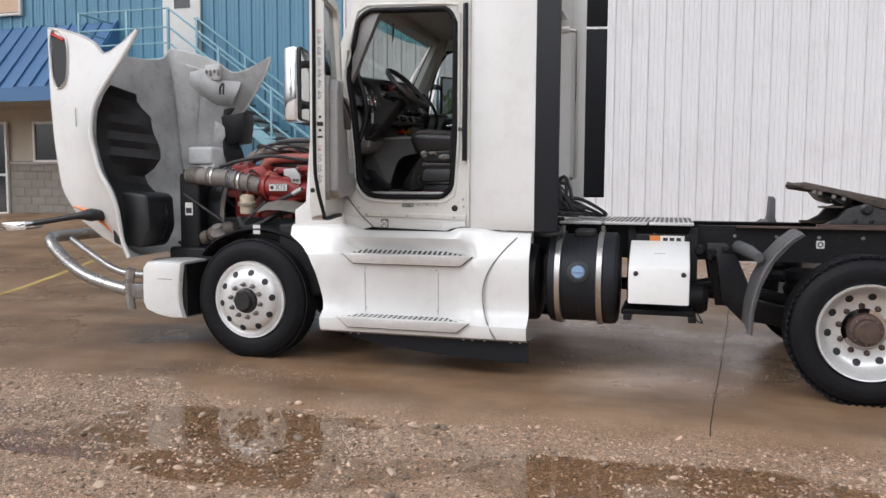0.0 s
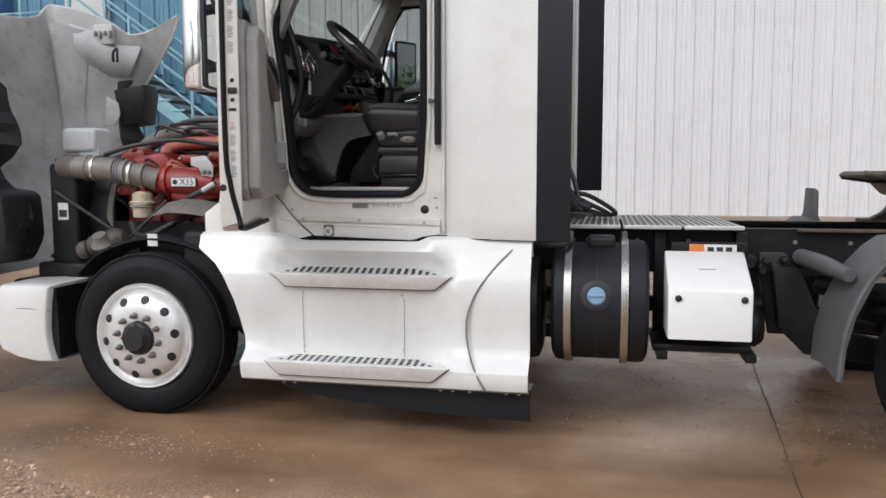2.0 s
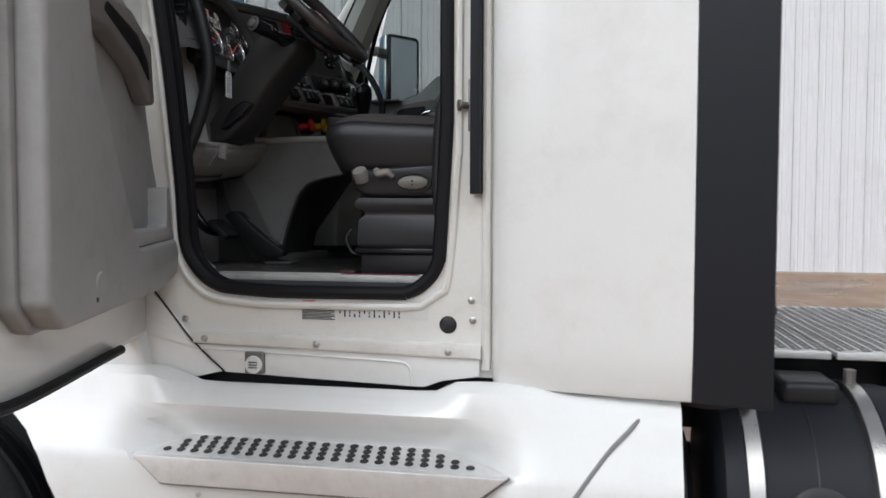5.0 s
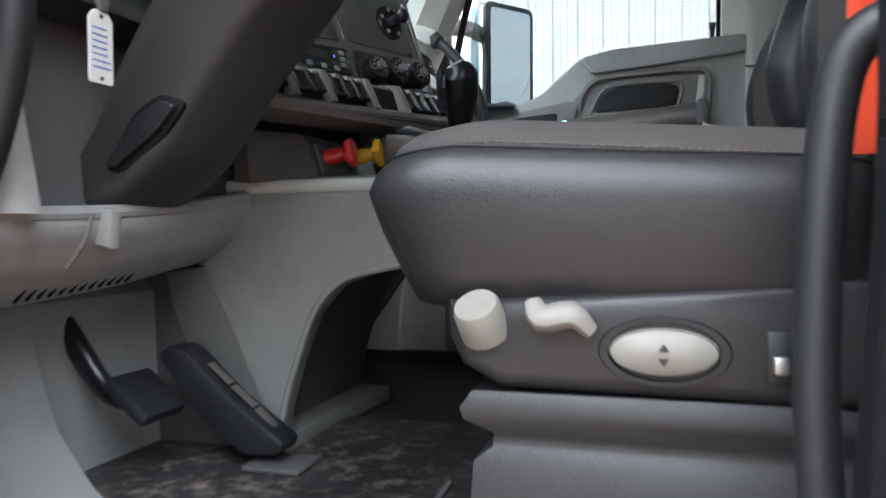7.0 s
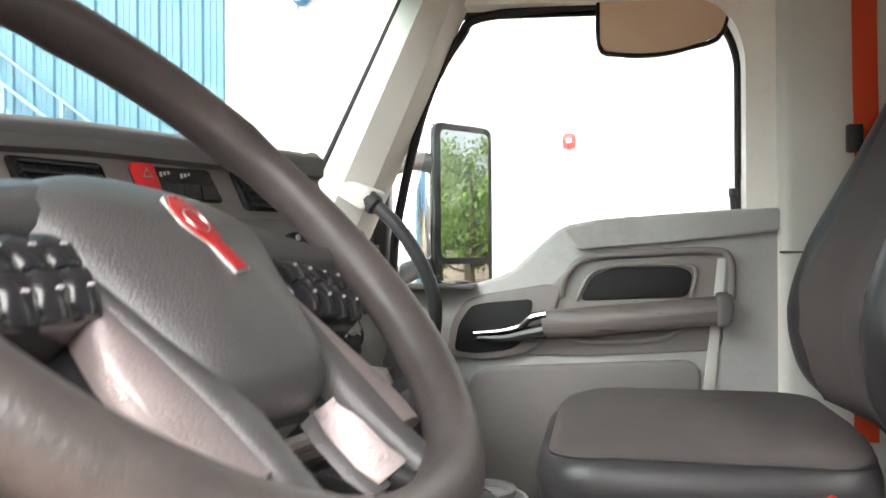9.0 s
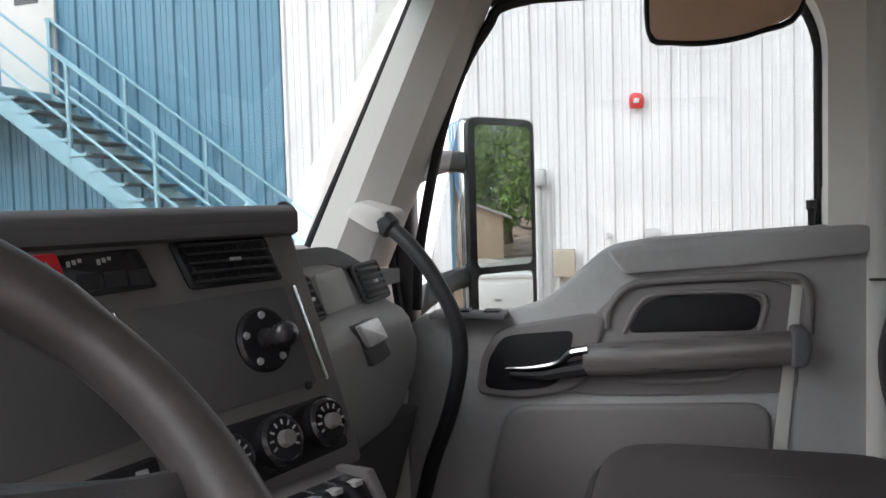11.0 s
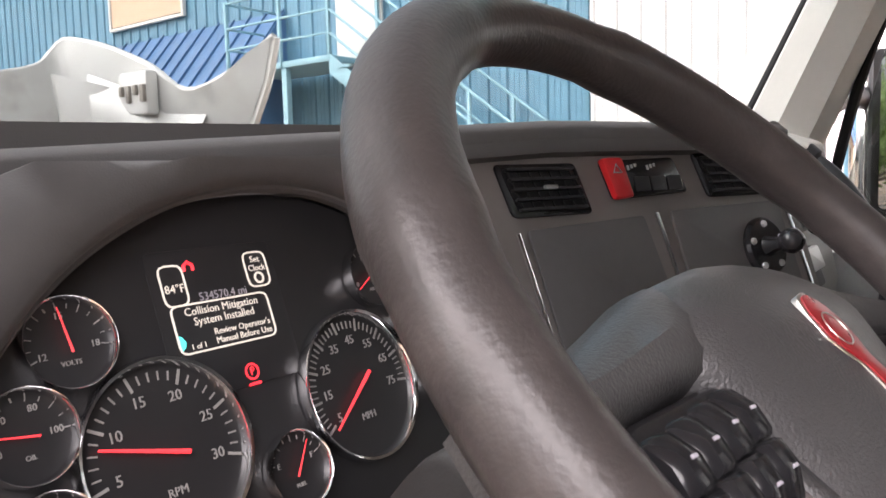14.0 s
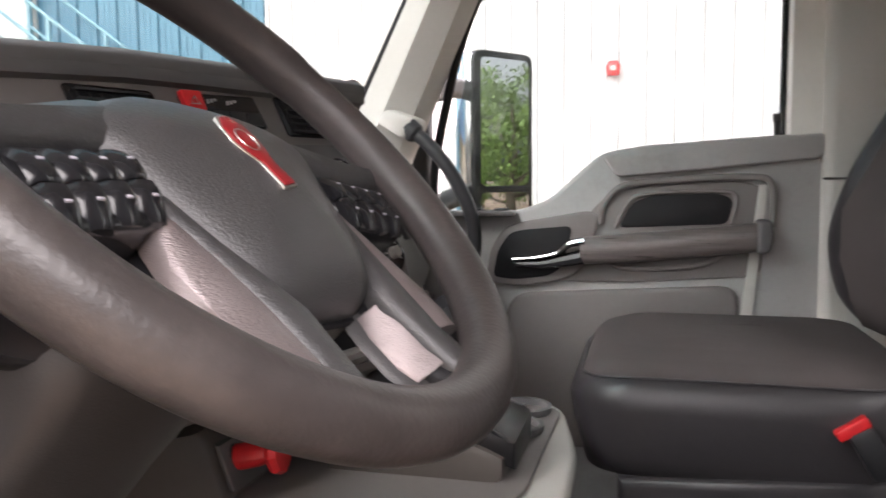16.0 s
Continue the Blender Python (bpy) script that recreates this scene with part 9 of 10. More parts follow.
    # lower spokes: a narrow leather ridge that widens under the pad, with satin flanks
    part("lower_spoke", on_hub(Shape().loft([[(s * (x + dx * w), y, z + dz) for dx, dz in ((-1.1, -0.012), (-1.0, -0.003), (-0.5, 0.001), (0.5, 0.001), (1.0, -0.003), (1.1, -0.012), (0.7, -th), (-0.7, -th))] for x, y, z, w, th in ((0.088, -0.030, -0.020, 0.006, 0.030), (0.078, -0.075, -0.016, 0.008, 0.030), (0.069, -0.105, -0.013, 0.012, 0.028), (0.0635, -0.128, -0.011, 0.0155, 0.026), (0.0640, -0.158, -0.010, 0.0125, 0.023), (0.068, -0.185, -0.008, 0.014, 0.020), (0.074, -0.206, -0.004, 0.018, 0.016))])), PADM, wheel_ob, "", 60)
    part("spoke_inlay", on_hub(Shape().loft([[(s * (xi + (xo - xi) * f), y - 0.004 * f, z + (zo - z) * f + 0.0045 * math.sin(math.pi * f)) for f in (0.0, 0.14, 0.3, 0.5, 0.7, 0.86, 1.0)] + [(s * xo, y - 0.004, zo - 0.012), (s * xi, y, z - 0.014)] for xi, xo, y, z, zo in ((0.093, 0.099, -0.040, -0.023, -0.026), (0.087, 0.106, -0.058, -0.020, -0.025), (0.081, 0.113, -0.084, -0.018, -0.022), (0.078, 0.114, -0.118, -0.015, -0.017), (0.0775, 0.110, -0.142, -0.0135, -0.014), (0.077, 0.101, -0.160, -0.012, -0.012))])), SILVER, wheel_ob, "satin silver spoke inlay", 60)
    part("spoke_inlay", on_hub(Shape().loft([[(s * (x - 0.0145), y, z - 0.008), (s * (x - wd), y, z - 0.022), (s * (x - wd), y, z - 0.025), (s * (x - 0.0145), y, z - 0.014)] for x, y, z, wd in ((0.064, -0.124, -0.014, 0.024), (0.0635, -0.140, -0.012, 0.030), (0.064, -0.168, -0.010, 0.032), (0.068, -0.182, -0.008, 0.030))])), SILVER, wheel_ob, "satin silver spoke inlay", 60)
    part("spoke_cover", on_hub(Shape().loft([[(s * (x + 0.5 * (wd - 0.03) + (0.5 * (wd + 0.03)) * math.cos(radians(a))), y, z - 0.030 + 0.017 * math.sin(radians(a))) for a in range(0, 360, 24)] for x, y, z, wd in ((0.080, -0.020, -0.024, 0.010), (0.076, -0.045, -0.022, 0.030), (0.070, -0.085, -0.018, 0.054), (0.070, -0.125, -0.013, 0.056), (0.071, -0.160, -0.008, 0.044), (0.076, -0.188, 0.002, 0.030), (0.080, -0.202, 0.010, 0.016))])), SEAL_SHADE, wheel_ob, "dark spoke underside", 60)
part("hub_boss", on_hub(Shape().prism(rounded([(-0.070, 0.02), (0.070, 0.02), (0.055, -0.10), (-0.055, -0.10)], 0.03), "z", -0.09, -0.062, 0.01)), SEAL_SHADE, wheel_ob)
# column shroud running down to the floor
COLP = rounded([(1.105, 2.312), (1.205, 2.274), (1.222, 2.232), (1.190, 2.187), (1.139, 2.134), (1.086, 2.070), (1.015, 1.972), (0.955, 1.924), (0.905, 1.902), (0.860, 1.904), (0.835, 1.935), (0.893, 2.01), (0.935, 2.098), (0.985, 2.172), (1.045, 2.250)], 0.026, 5)
col = part("column_shroud", Shape().loft([[(1.02 + (x - 1.02) * k - back * smooth(-0.20, 0.10, x - 1.02 - 0.52 * (z - 2.1)), y, 2.12 + (z - 2.12) * k) for x, z in COLP] for y, k, back in ((-0.616, 0.94, 0.050), (-0.613, 0.975, 0.045), (-0.604, 1.0, 0.037), (-0.598, 1.0, 0.033), (-0.56, 1.0, 0.014), (-0.52, 1.0, 0.002), (-0.495, 1.0, 0.0), (-0.465, 1.0, 0.010), (-0.44, 0.99, 0.036), (-0.425, 0.96, 0.055))]), COLM, dash, "dark grey steering column shroud", 50)
# black plate on the shroud stands for the shaded lever well
part("column_lever_well_shade", Shape().prism(rounded([(0.985, 2.058), (1.028, 2.044), (0.992, 1.998), (0.922, 1.944), (0.893, 1.954), (0.940, 2.030)], 0.016), "y", -0.6165, -0.605, 0.003, 2), SEAL_SHADE, col)
part("column_handle", Shape().prism(rounded([(0.992, 2.046), (1.017, 2.037), (0.985, 2.003), (0.915, 1.955), (0.903, 1.960), (0.952, 2.024)], 0.010), "y", -0.628, -0.612, 0.006, 3), BLACK, col, "black tilt release paddle")
# stalk with printed wiper marks
SKO, SKD = Vector((1.149, -0.588, 2.256)), Vector((-0.353, -0.911, 0.205)).normalized()
stalk = part("column_stalk", Shape().lathe([(0.030, 0.0), (0.024, 0.025), (0.0185, 0.05), (0.0205, 0.085), (0.0235, 0.118), (0.0240, 0.120), (0.0255, 0.160), (0.0250, 0.176), (0.020, 0.180), (0.0175, 0.178), (0.0, 0.178)], tuple(SKO), tuple(SKD), 28), GLOSSY, col, "black multifunction stalk")
part("stalk_button", Shape().lathe([(0.0250, -0.012), (0.0246, 0.002), (0.0180, 0.004), (0.0165, -0.002), (0.0150, -0.002), (0.0135, 0.009), (0, 0.011)], tuple(SKO + SKD * 0.176), tuple(SKD), 20), PANEL, stalk)
SKU = (SN - SKD * SN.dot(SKD)).normalized()
SKS = SKD.cross(SKU)
for k in range(6):
    c = SKO + SKD * 0.112 + (SKU * math.cos(radians(14 * k - 50)) + SKS * math.sin(radians(14 * k - 50))) * 0.0236
    part("stalk_mark", Shape().box(-0.004, 0.004, -0.0008, 0.0008, -0.0004, 0.0006).moved(Matrix.Translation(c) @ SKD.to_track_quat("X", "Z").to_matrix().to_4x4()), PRINT, stalk)
for k in range(2):
    c = SKO + SKD * (0.092 - 0.022 * k) + (SKU * 0.94 - SKS * 0.25) * (0.0222 - 0.0014 * k)
    for j in range(3):
        part("stalk_symbol", Shape().box(-0.005, 0.005, -0.0007, 0.0007, -0.0004, 0.0005).moved(Matrix.Translation(c + SKS * (0.003 * (j - 1))) @ SKD.to_track_quat("X", "Z").to_matrix().to_4x4() @ Matrix.Rotation(0.5 * j, 4, "Z")), PRINT, stalk)

# ---- middle: engine cover, knobs panel, shifter
ARCHED = [(1.37, 1.835), (1.236, 1.808), (1.134, 1.788), (1.078, 1.768), (1.030, 1.715), (0.993, 1.62), (0.968, 1.535), (0.955, 1.47)]
cover = part("engine_tunnel", Shape().prism([(0.80, 1.80), (0.62, 1.86), (0.62, 1.942), (0.93, 1.942), (1.385, 1.942), (1.392, 1.90)] + ARCHED, "y", -0.236, -0.185, 0.010, 3), TUNNEL, truck, "mid-grey engine cover", 45)
# recessed body in dark dash plastic: the shade under the arch is painted in
part("shaded_cover_body", Shape().prism([(0.62, 1.44), (0.885, 1.44), (0.92, 1.60), (0.975, 1.74), (1.05, 1.815), (1.20, 1.845), (1.355, 1.86), (1.355, 1.935), (0.62, 1.935)], "y", -0.186, 0.33, 0.012, 2), DASH, cover, "", 45)
part("cover_foot", Shape().prism(rounded([(0.86, -0.225), (0.962, -0.225), (0.952, 0.02), (0.975, 0.33), (0.86, 0.33)], 0.02), "z", 1.436, 1.476, 0.010, 2), TUNNEL, cover)
part("cover_flank", Shape().sheet([[(0.80, -0.236, 1.80), (0.88, -0.236, 1.66), (0.957, -0.234, 1.47)], [(0.72, -0.205, 1.79), (0.78, -0.20, 1.63), (0.84, -0.19, 1.45)], [(0.645, -0.165, 1.78), (0.66, -0.155, 1.61), (0.68, -0.15, 1.44)]], (0.0, 0.02, 0.0)), TUNNEL, cover, "", 60)
part("arch_rim", Shape().tube([(x + 0.002, -0.240, z + 0.006) for x, z in ARCHED[1:]], 0.007, 8, 5), TUNNEL, cover)
part("tray_edge", Shape().prism(rounded([(0.70, -0.242), (1.36, -0.242), (1.402, -0.12), (1.398, 0.12), (1.355, 0.34), (0.70, 0.34)], 0.05), "z", 1.935, 1.962, 0.012, 3), PILLAR, truck, "pale grey tray edge")
part("tray_floor", Shape().prism(rounded([(0.80, -0.19), (1.26, -0.19), (1.35, -0.09), (1.36, 0.30), (0.80, 0.30)], 0.05), "z", 1.962, 1.969, 0.003), PANEL, truck)
kp = part("knob_panel", Shape().loft([[(0.90, y, 1.957), (0.90 + 0.122 * k, y, 1.960), (0.90 + 0.116 * k, y, 1.972), (0.90 + 0.094 * k, y, 2.038), (0.90 + 0.084 * k, y, 2.050), (0.90, y, 2.062)] for y, k in ((-0.285, 0.25), (-0.235, 0.45), (-0.188, 0.96), (-0.176, 1.0), (-0.02, 1.0), (0.14, 1.0))]), CONSOLE, truck, "taupe-grey panel with two air brake knobs", 40)
part("knob_recess", Shape().prism([(1.009, 1.979), (1.017, 1.977), (0.999, 2.032), (0.991, 2.033)], "y", -0.168, 0.02, 0.003).moved(Matrix.Translation((0.006, 0, 0.0))), DASH, kp)
for y, mat, sq in ((-0.125, REDK, False), (-0.045, YELK, True)):
    ax = Vector((0.97, 0.10, 0.18)).normalized()
    st = Vector((1.056, -0.131, 2.017) if not sq else (1.086, -0.060, 2.022)) - ax * 0.050
    k = part("brake_knob_stem", Shape().lathe([(0.017, 0), (0.015, 0.035), (0.011, 0.05)], tuple(st - ax * 0.004), tuple(ax), 16), mat, kp, "red trailer air knob" if not sq else "yellow parking brake knob")
    part("knob_head", Shape().lathe([(0.012, 0.0), (0.026, 0.006), (0.029, 0.012), (0.026, 0.020), (0, 0.022)], tuple(st + ax * 0.042), tuple(ax), 4 if sq else 8), mat, k)
    part("knob_collar", Shape().lathe([(0.022, 0), (0.021, 0.008), (0.016, 0.010)], tuple(st - ax * 0.006), tuple(ax), 16), BLACK, k)
sb = part("shifter_box", Shape().prism([(1.085, 1.955), (1.305, 1.955), (1.322, 1.975), (1.322, 2.000), (1.30, 2.010), (1.15, 2.060), (1.10, 2.062)], "y", -0.048, 0.12, 0.010), CONSOLE, truck, "taupe-grey shifter console with a glossy black top")
part("shifter_plate", Shape().prism([(1.118, 2.070), (1.146, 2.080), (1.300, 2.032), (1.334, 2.018), (1.334, 1.982), (1.295, 1.994), (1.15, 2.042), (1.118, 2.044)], "y", -0.040, 0.112, 0.007), SHIFT, sb)
part("shift_slot", Shape().prism([(1.19, 2.067), (1.30, 2.031), (1.30, 2.022), (1.19, 2.058)], "y", 0.030, 0.044, 0.001), SEAL_SHADE, sb)
part("plate_bezel", Shape().tube([(1.135, -0.030, 2.077), (1.30, -0.030, 2.030), (1.327, -0.028, 2.016), (1.327, 0.10, 2.016), (1.30, 0.102, 2.030), (1.135, 0.102, 2.077)], 0.0028, 6, 3), GLOSSY, sb)
for k in range(5):
    part("gate_mark", Shape().box(-0.0035, 0.0035, -0.005, 0.005, 0, 0.001).moved(Matrix.Translation((1.200 + 0.023 * k, 0.004, 2.0625 - 0.0072 * k)) @ Matrix.Rotation(radians(18), 4, "Y")), PRINT, sb)
sl = part("shift_lever", Shape().tube([(1.228, 0.036, 2.045), (1.235, 0.022, 2.062), (1.241, 0.008, 2.085)], [0.016, 0.015, 0.022], 12, 4), GLOSSY, sb, "black shift lever")
part("shift_knob", Shape().tube([(1.240, 0.010, 2.062), (1.246, -0.008, 2.098), (1.252, -0.026, 2.138), (1.254, -0.040, 2.172), (1.246, -0.050, 2.192)], [0.020, 0.027, 0.036, 0.037, 0.018], 18, 5), SHIFT, sl, "black moulded shift knob")
part("knob_button", Shape().box(1.222, 1.236, -0.078, -0.060, 2.140, 2.166, 0.004), GLOSSY, sl)
part("knob_ridge", Shape().tube([(1.225, -0.055, 2.10), (1.222, -0.072, 2.14), (1.226, -0.080, 2.175)], 0.006, 8, 4), GLOSSY, sl)
for y in (0.16, 0.26):
    part("cup_holder", Shape().lathe([(0.042, 0), (0.045, 0.004), (0.045, 0.012), (0.038, 0.012), (0.036, 0.002)], (1.30, y, 1.968), (0, 0, 1), 24, closed=True), DASH, truck)

# pedals
part("accelerator", Shape().prism(rounded([(0.758, 1.642), (0.782, 1.664), (0.815, 1.658), (0.90, 1.580), (1.015, 1.500), (1.0, 1.478), (0.93, 1.474), (0.85, 1.535)], 0.014), "y", -0.325, -0.258, 0.010), BLACK, truck, "long worn black accelerator pedal")
for k in range(3):
    part("pedal_wear", Shape().box(-0.028, 0.028, -0.011, 0.011, 0, 0.0012, 0.0004).moved(Matrix.Translation((0.872 + 0.047 * k, -0.292, 1.611 - 0.0385 * k)) @ Matrix.Rotation(radians(38), 4, "Y")), STEEL, truck)
part("accelerator_foot", Shape().box(0.935, 1.045, -0.335, -0.235, 1.449, 1.460, 0.004), DASH, truck)
part("brake_arm", Shape().tube([(0.585, -0.42, 1.79), (0.62, -0.418, 1.736), (0.671, -0.415, 1.664), (0.712, -0.412, 1.608), (0.745, -0.410, 1.585), (0.79, -0.408, 1.580)], [0.019, 0.019, 0.018, 0.017, 0.016, 0.015], 12, 5, flat=1.2), GLOSSY, truck)
part("brake_pedal", Shape().box(-0.05, 0.05, -0.055, 0.055, -0.012, 0.014, 0.008).moved(Matrix.Translation((0.795, -0.405, 1.588)) @ Matrix.Rotation(radians(40), 4, "Y")), BLACK, truck, "worn black brake pedal")
part("foot_rest", Shape().prism(rounded([(0.60, 1.44), (0.845, 1.44), (0.80, 1.475), (0.735, 1.56), (0.70, 1.66), (0.675, 1.79), (0.60, 1.81)], 0.02), "y", -0.90, -0.535, 0.014, 3), TRIM, truck)
part("firewall_carpet", Shape().box(0.575, 0.61, -0.92, 0.92, 1.42, 2.12, 0.01), TRIM, truck)
part("footwell_lining", Shape().prism([(0.60, 1.44), (0.665, 1.44), (0.655, 1.75), (0.60, 1.80)], "y", -0.535, -0.15, 0.012), TRIM, truck)

# ---- seats
def cushion_ring(x0, x1, yc, w, ins, back, z, r, droop, tilt=0.0):
    """One level line of a seat cushion: rounded front, square rear, the front edge hanging by droop."""
    plan = rounded([(x0 + back, yc - w + ins), (x1 - 0.3 * ins, yc - w + ins), (x1 - 0.3 * ins, yc + w - ins), (x0 + back, yc + w - ins)], max(0.02, r - 0.3 * ins), 10)
    return [(px, py, z - droop * max(0.0, 1 - (px - x0) / 0.14) ** 2 - tilt * max(0.0, px - x0 - 0.16) + 0.007 * noise.noise((px * 7, py * 7, z * 7)) * (1.0 if z < 1.93 else 0.4)) for px, py in plan]


def seat(yc, x0, driver):
    w = 0.258
    zb, zs, zt = (1.788, 1.956, 1.998) if driver else (1.845, 2.016, 2.066)
    x1 = x0 + (0.525 if driver else 0.54)
    r, h, foot, droop = (0.10, zs - zb, 0.060, 0.016) if driver else (0.11, zs - zb, 0.030, 0.012)
    tilt = 0.075 if driver else 0.0
    side = [(0.034, foot, 0.0), (0.012, foot * 0.86, 0.04), (0.002, foot * 0.62, 0.22), (-0.006, foot * 0.26, 0.48), (-0.010, 0.004, 0.70), (-0.008, 0.0, 0.80), (-0.002, 0.006, 0.91), (0.006, 0.014, 0.97), (0.012, 0.022, 1.0)]
    base = part("driver_seat" if driver else "passenger_seat", Shape().loft([cushion_ring(x0, x1, yc, w, a, b, zb + h * f, r, droop * smooth(0.5, 1.0, f), tilt * f) for a, b, f in side]), LEATHER, truck, "dark vinyl and cloth air-ride driver seat" if driver else "dark cloth passenger seat", 60)
    crown = [(0.012, 0.022, -0.02), (0.0125, 0.0225, 0.03), (0.020, 0.028, 0.28), (0.038, 0.042, 0.54), (0.075, 0.075, 0.79), (0.13, 0.13, 0.95), (0.21, 0.23, 1.0)]
    part("seat_top_cloth", Shape().loft([cushion_ring(x0, x1, yc, w, a, b, zs + (zt - zs) * f, r, droop * (1 - 0.5 * max(0.0, f)), tilt) for a, b, f in crown]), CLOTH, base, "woven dark seat face", 60)
    part("piping", Shape().tube(cushion_ring(x0, x1, yc, w, 0.0115, 0.0215, zs + 0.001, r, droop, tilt), 0.0020, 6, 1, closed=True), LEATHER, base, "seat seam")
    part("centre_seam", Shape().tube([(x0 + 0.08, yc + 0.02, zs + (zt - zs) * 0.55), (x0 + 0.18, yc + 0.015, zt - 0.004), (x0 + 0.34, yc + 0.01, zt - tilt * 0.18)], 0.0016, 6, 4), CLOTH, base)
    if driver:
        for k in range(44):
            y = yc - w + 0.0115
            part("stitch", Shape().box(x0 + 0.125 + 0.0082 * k, x0 + 0.1302 + 0.0082 * k, y - 0.0022, y + 0.001, zs + 0.0022 - tilt * max(0.0, 0.0082 * k - 0.035), zs + 0.0036 - tilt * max(0.0, 0.0082 * k - 0.035), 0.0004), STITCH, base)
    # backrest: a padded shell with soft bolsters on both edges
    xb = x1 + (0.02 if driver else -0.02)
    rows = []
    for t, dx in ((0.0, 0.03), (0.08, 0.0), (0.2, -0.022), (0.34, -0.020), (0.5, 0.035), (0.68, 0.095), (0.86, 0.15), (1.0, 0.20)):
        rows.append([(xb + dx + 0.035 * (1 - abs(v)) ** 0.7 + 0.10 * max(0.0, abs(v) - 0.86) * 4, yc + v * (0.25 - 0.055 * t), zs + 0.02 + 0.70 * t) for v in (-1, -0.95, -0.86, -0.7, -0.4, 0, 0.4, 0.7, 0.86, 0.95, 1)])
    bb = part("backrest", Shape().sheet(rows, (0.11, 0, -0.01)), CLOTH, base, "tall dark cloth backrest", 60)
    for side in (-1, 1):
        part("bolster", Shape().tube([(xb + 0.075, yc + side * 0.225, zs + 0.03), (xb + 0.040, yc + side * 0.232, zs + 0.10), (xb + 0.028, yc + side * 0.235, zs + 0.20), (xb + 0.060, yc + side * 0.228, zs + 0.32), (xb + 0.125, yc + side * 0.215, zs + 0.46), (xb + 0.19, yc + side * 0.19, zs + 0.62)], [0.030, 0.050, 0.056, 0.054, 0.048, 0.036], 14, 6), LEATHER, base)
    x0 += 0.025 if driver else 0.0
    part("seat_skirt", Shape().prism([(x0 + 0.085, zb + 0.008), (x0 + 0.50, zb + 0.034), (x0 + 0.50, zb - 0.085), (x0 + 0.14, zb - 0.080), (x0 + 0.10, zb - 0.058), (x0 + 0.085, zb - 0.028)], "y", yc - w - 0.004, yc + w + 0.004, 0.018, 3), LEATHER, base, "dark moulded seat side panel")
    za, zc = zb - 0.085, zb - 0.255
    part("bellows", Shape().loft([[(x0 + dx + 0.11, yc - w * f, za + (zc - za) * t), (x0 + 0.50, yc - w * f, za + (zc - za) * t), (x0 + 0.50, yc + w * f, za + (zc - za) * t), (x0 + dx + 0.11, yc + w * f, za + (zc - za) * t)] for dx, f, t in ((0.0, 0.97, 0.0), (-0.012, 1.0, 0.10), (-0.008, 0.995, 0.17), (0.022, 0.95, 0.26), (0.020, 0.95, 0.34), (0.002, 0.99, 0.42), (-0.002, 1.01, 0.86), (0.006, 1.0, 0.97), (0.02, 0.97, 1.0))]), LEATHER, base, "black folded seat bellows", 50)
    part("seat_pan", Shape().box(x0 + 0.10, x0 + 0.50, yc - w - 0.004, yc + w + 0.004, zc - 0.012, zc + 0.006, 0.005), GLOSSY, base)
    part("seat_riser", Shape().box(x0 + 0.115, x0 + 0.50, yc - w + 0.01, yc + w - 0.01, 1.437, zc - 0.012, 0.01), LEATHER, base)
    at = Matrix.Translation((1.790, 0.288, 1.966)) if not driver else Matrix.Translation((x0 + 0.47, yc + w + 0.02, zs + 0.0))
    part("buckle_strap", Shape().box(-0.012, 0.026, -0.012, 0.012, -0.085, -0.004, 0.008).moved(at @ Matrix.Rotation(radians(-30), 4, "Y")), BLACK, base)
    part("buckle_button", Shape().box(-0.026, 0.026, -0.010, 0.010, -0.009, 0.009, 0.004).moved(at @ Matrix.Rotation(radians(-34), 4, "Y")), REDK, base, "red belt buckle button")
    return base


ds = seat(-0.505, 1.320, True)
seat(0.565, 1.362, False)
# seat controls on the driver's side
k1 = part("seat_knob", Shape().lathe([(0.026, 0), (0.026, 0.006), (0.0245, 0.034), (0.022, 0.039), (0.0, 0.040)], (1.470, -0.755, 1.764), (-0.15, -0.62, 0.77), 24), WHITEK, ds, "round white seat knob")
k2 = part("seat_lever", Shape().tube([(1.520, -0.770, 1.797), (1.532, -0.778, 1.782), (1.56, -0.780, 1.786), (1.578, -0.775, 1.770)], [0.010, 0.017, 0.016, 0.010], 12, 4, flat=0.8), WHITEK, ds, "white curved seat lever")
part("height_well", Shape().lathe([(0.062, 0), (0.060, 0.006), (0.052, 0.006), (0.050, 0.0)], (0, 0, 0), (0, -1, 0), 28, closed=True).moved(Matrix.Translation((1.645, -0.766, 1.752)) @ Matrix.Diagonal((1.0, 1, 0.55, 1))), BLACK, ds)
hp = part("height_paddle", Shape().lathe([(0.050, 0), (0.046, 0.012), (0.03, 0.018), (0, 0.020)], (0, 0, 0), (0, -1, 0), 28).moved(Matrix.Translation((1.645, -0.766, 1.752)) @ Matrix.Diagonal((1.05, 1, 0.46, 1))), WHITEK, ds, "white oval height paddle")
for z in (1.758, 1.746):
    part("paddle_arrow", Shape().prism([(1.640, z - 0.003), (1.650, z - 0.003), (1.645, z + 0.004)] if z > 1.75 else [(1.640, z + 0.002), (1.650, z + 0.002), (1.645, z - 0.005)], "y", -0.7875, -0.7855), INK, ds)
part("rocker_plate", Shape().box(1.735, 1.76, -0.772, -0.76, 1.725, 1.775, 0.004), BLACK, ds)
part("rocker_key", Shape().box(1.741, 1.755, -0.777, -0.770, 1.735, 1.752, 0.003), SCREW, ds)
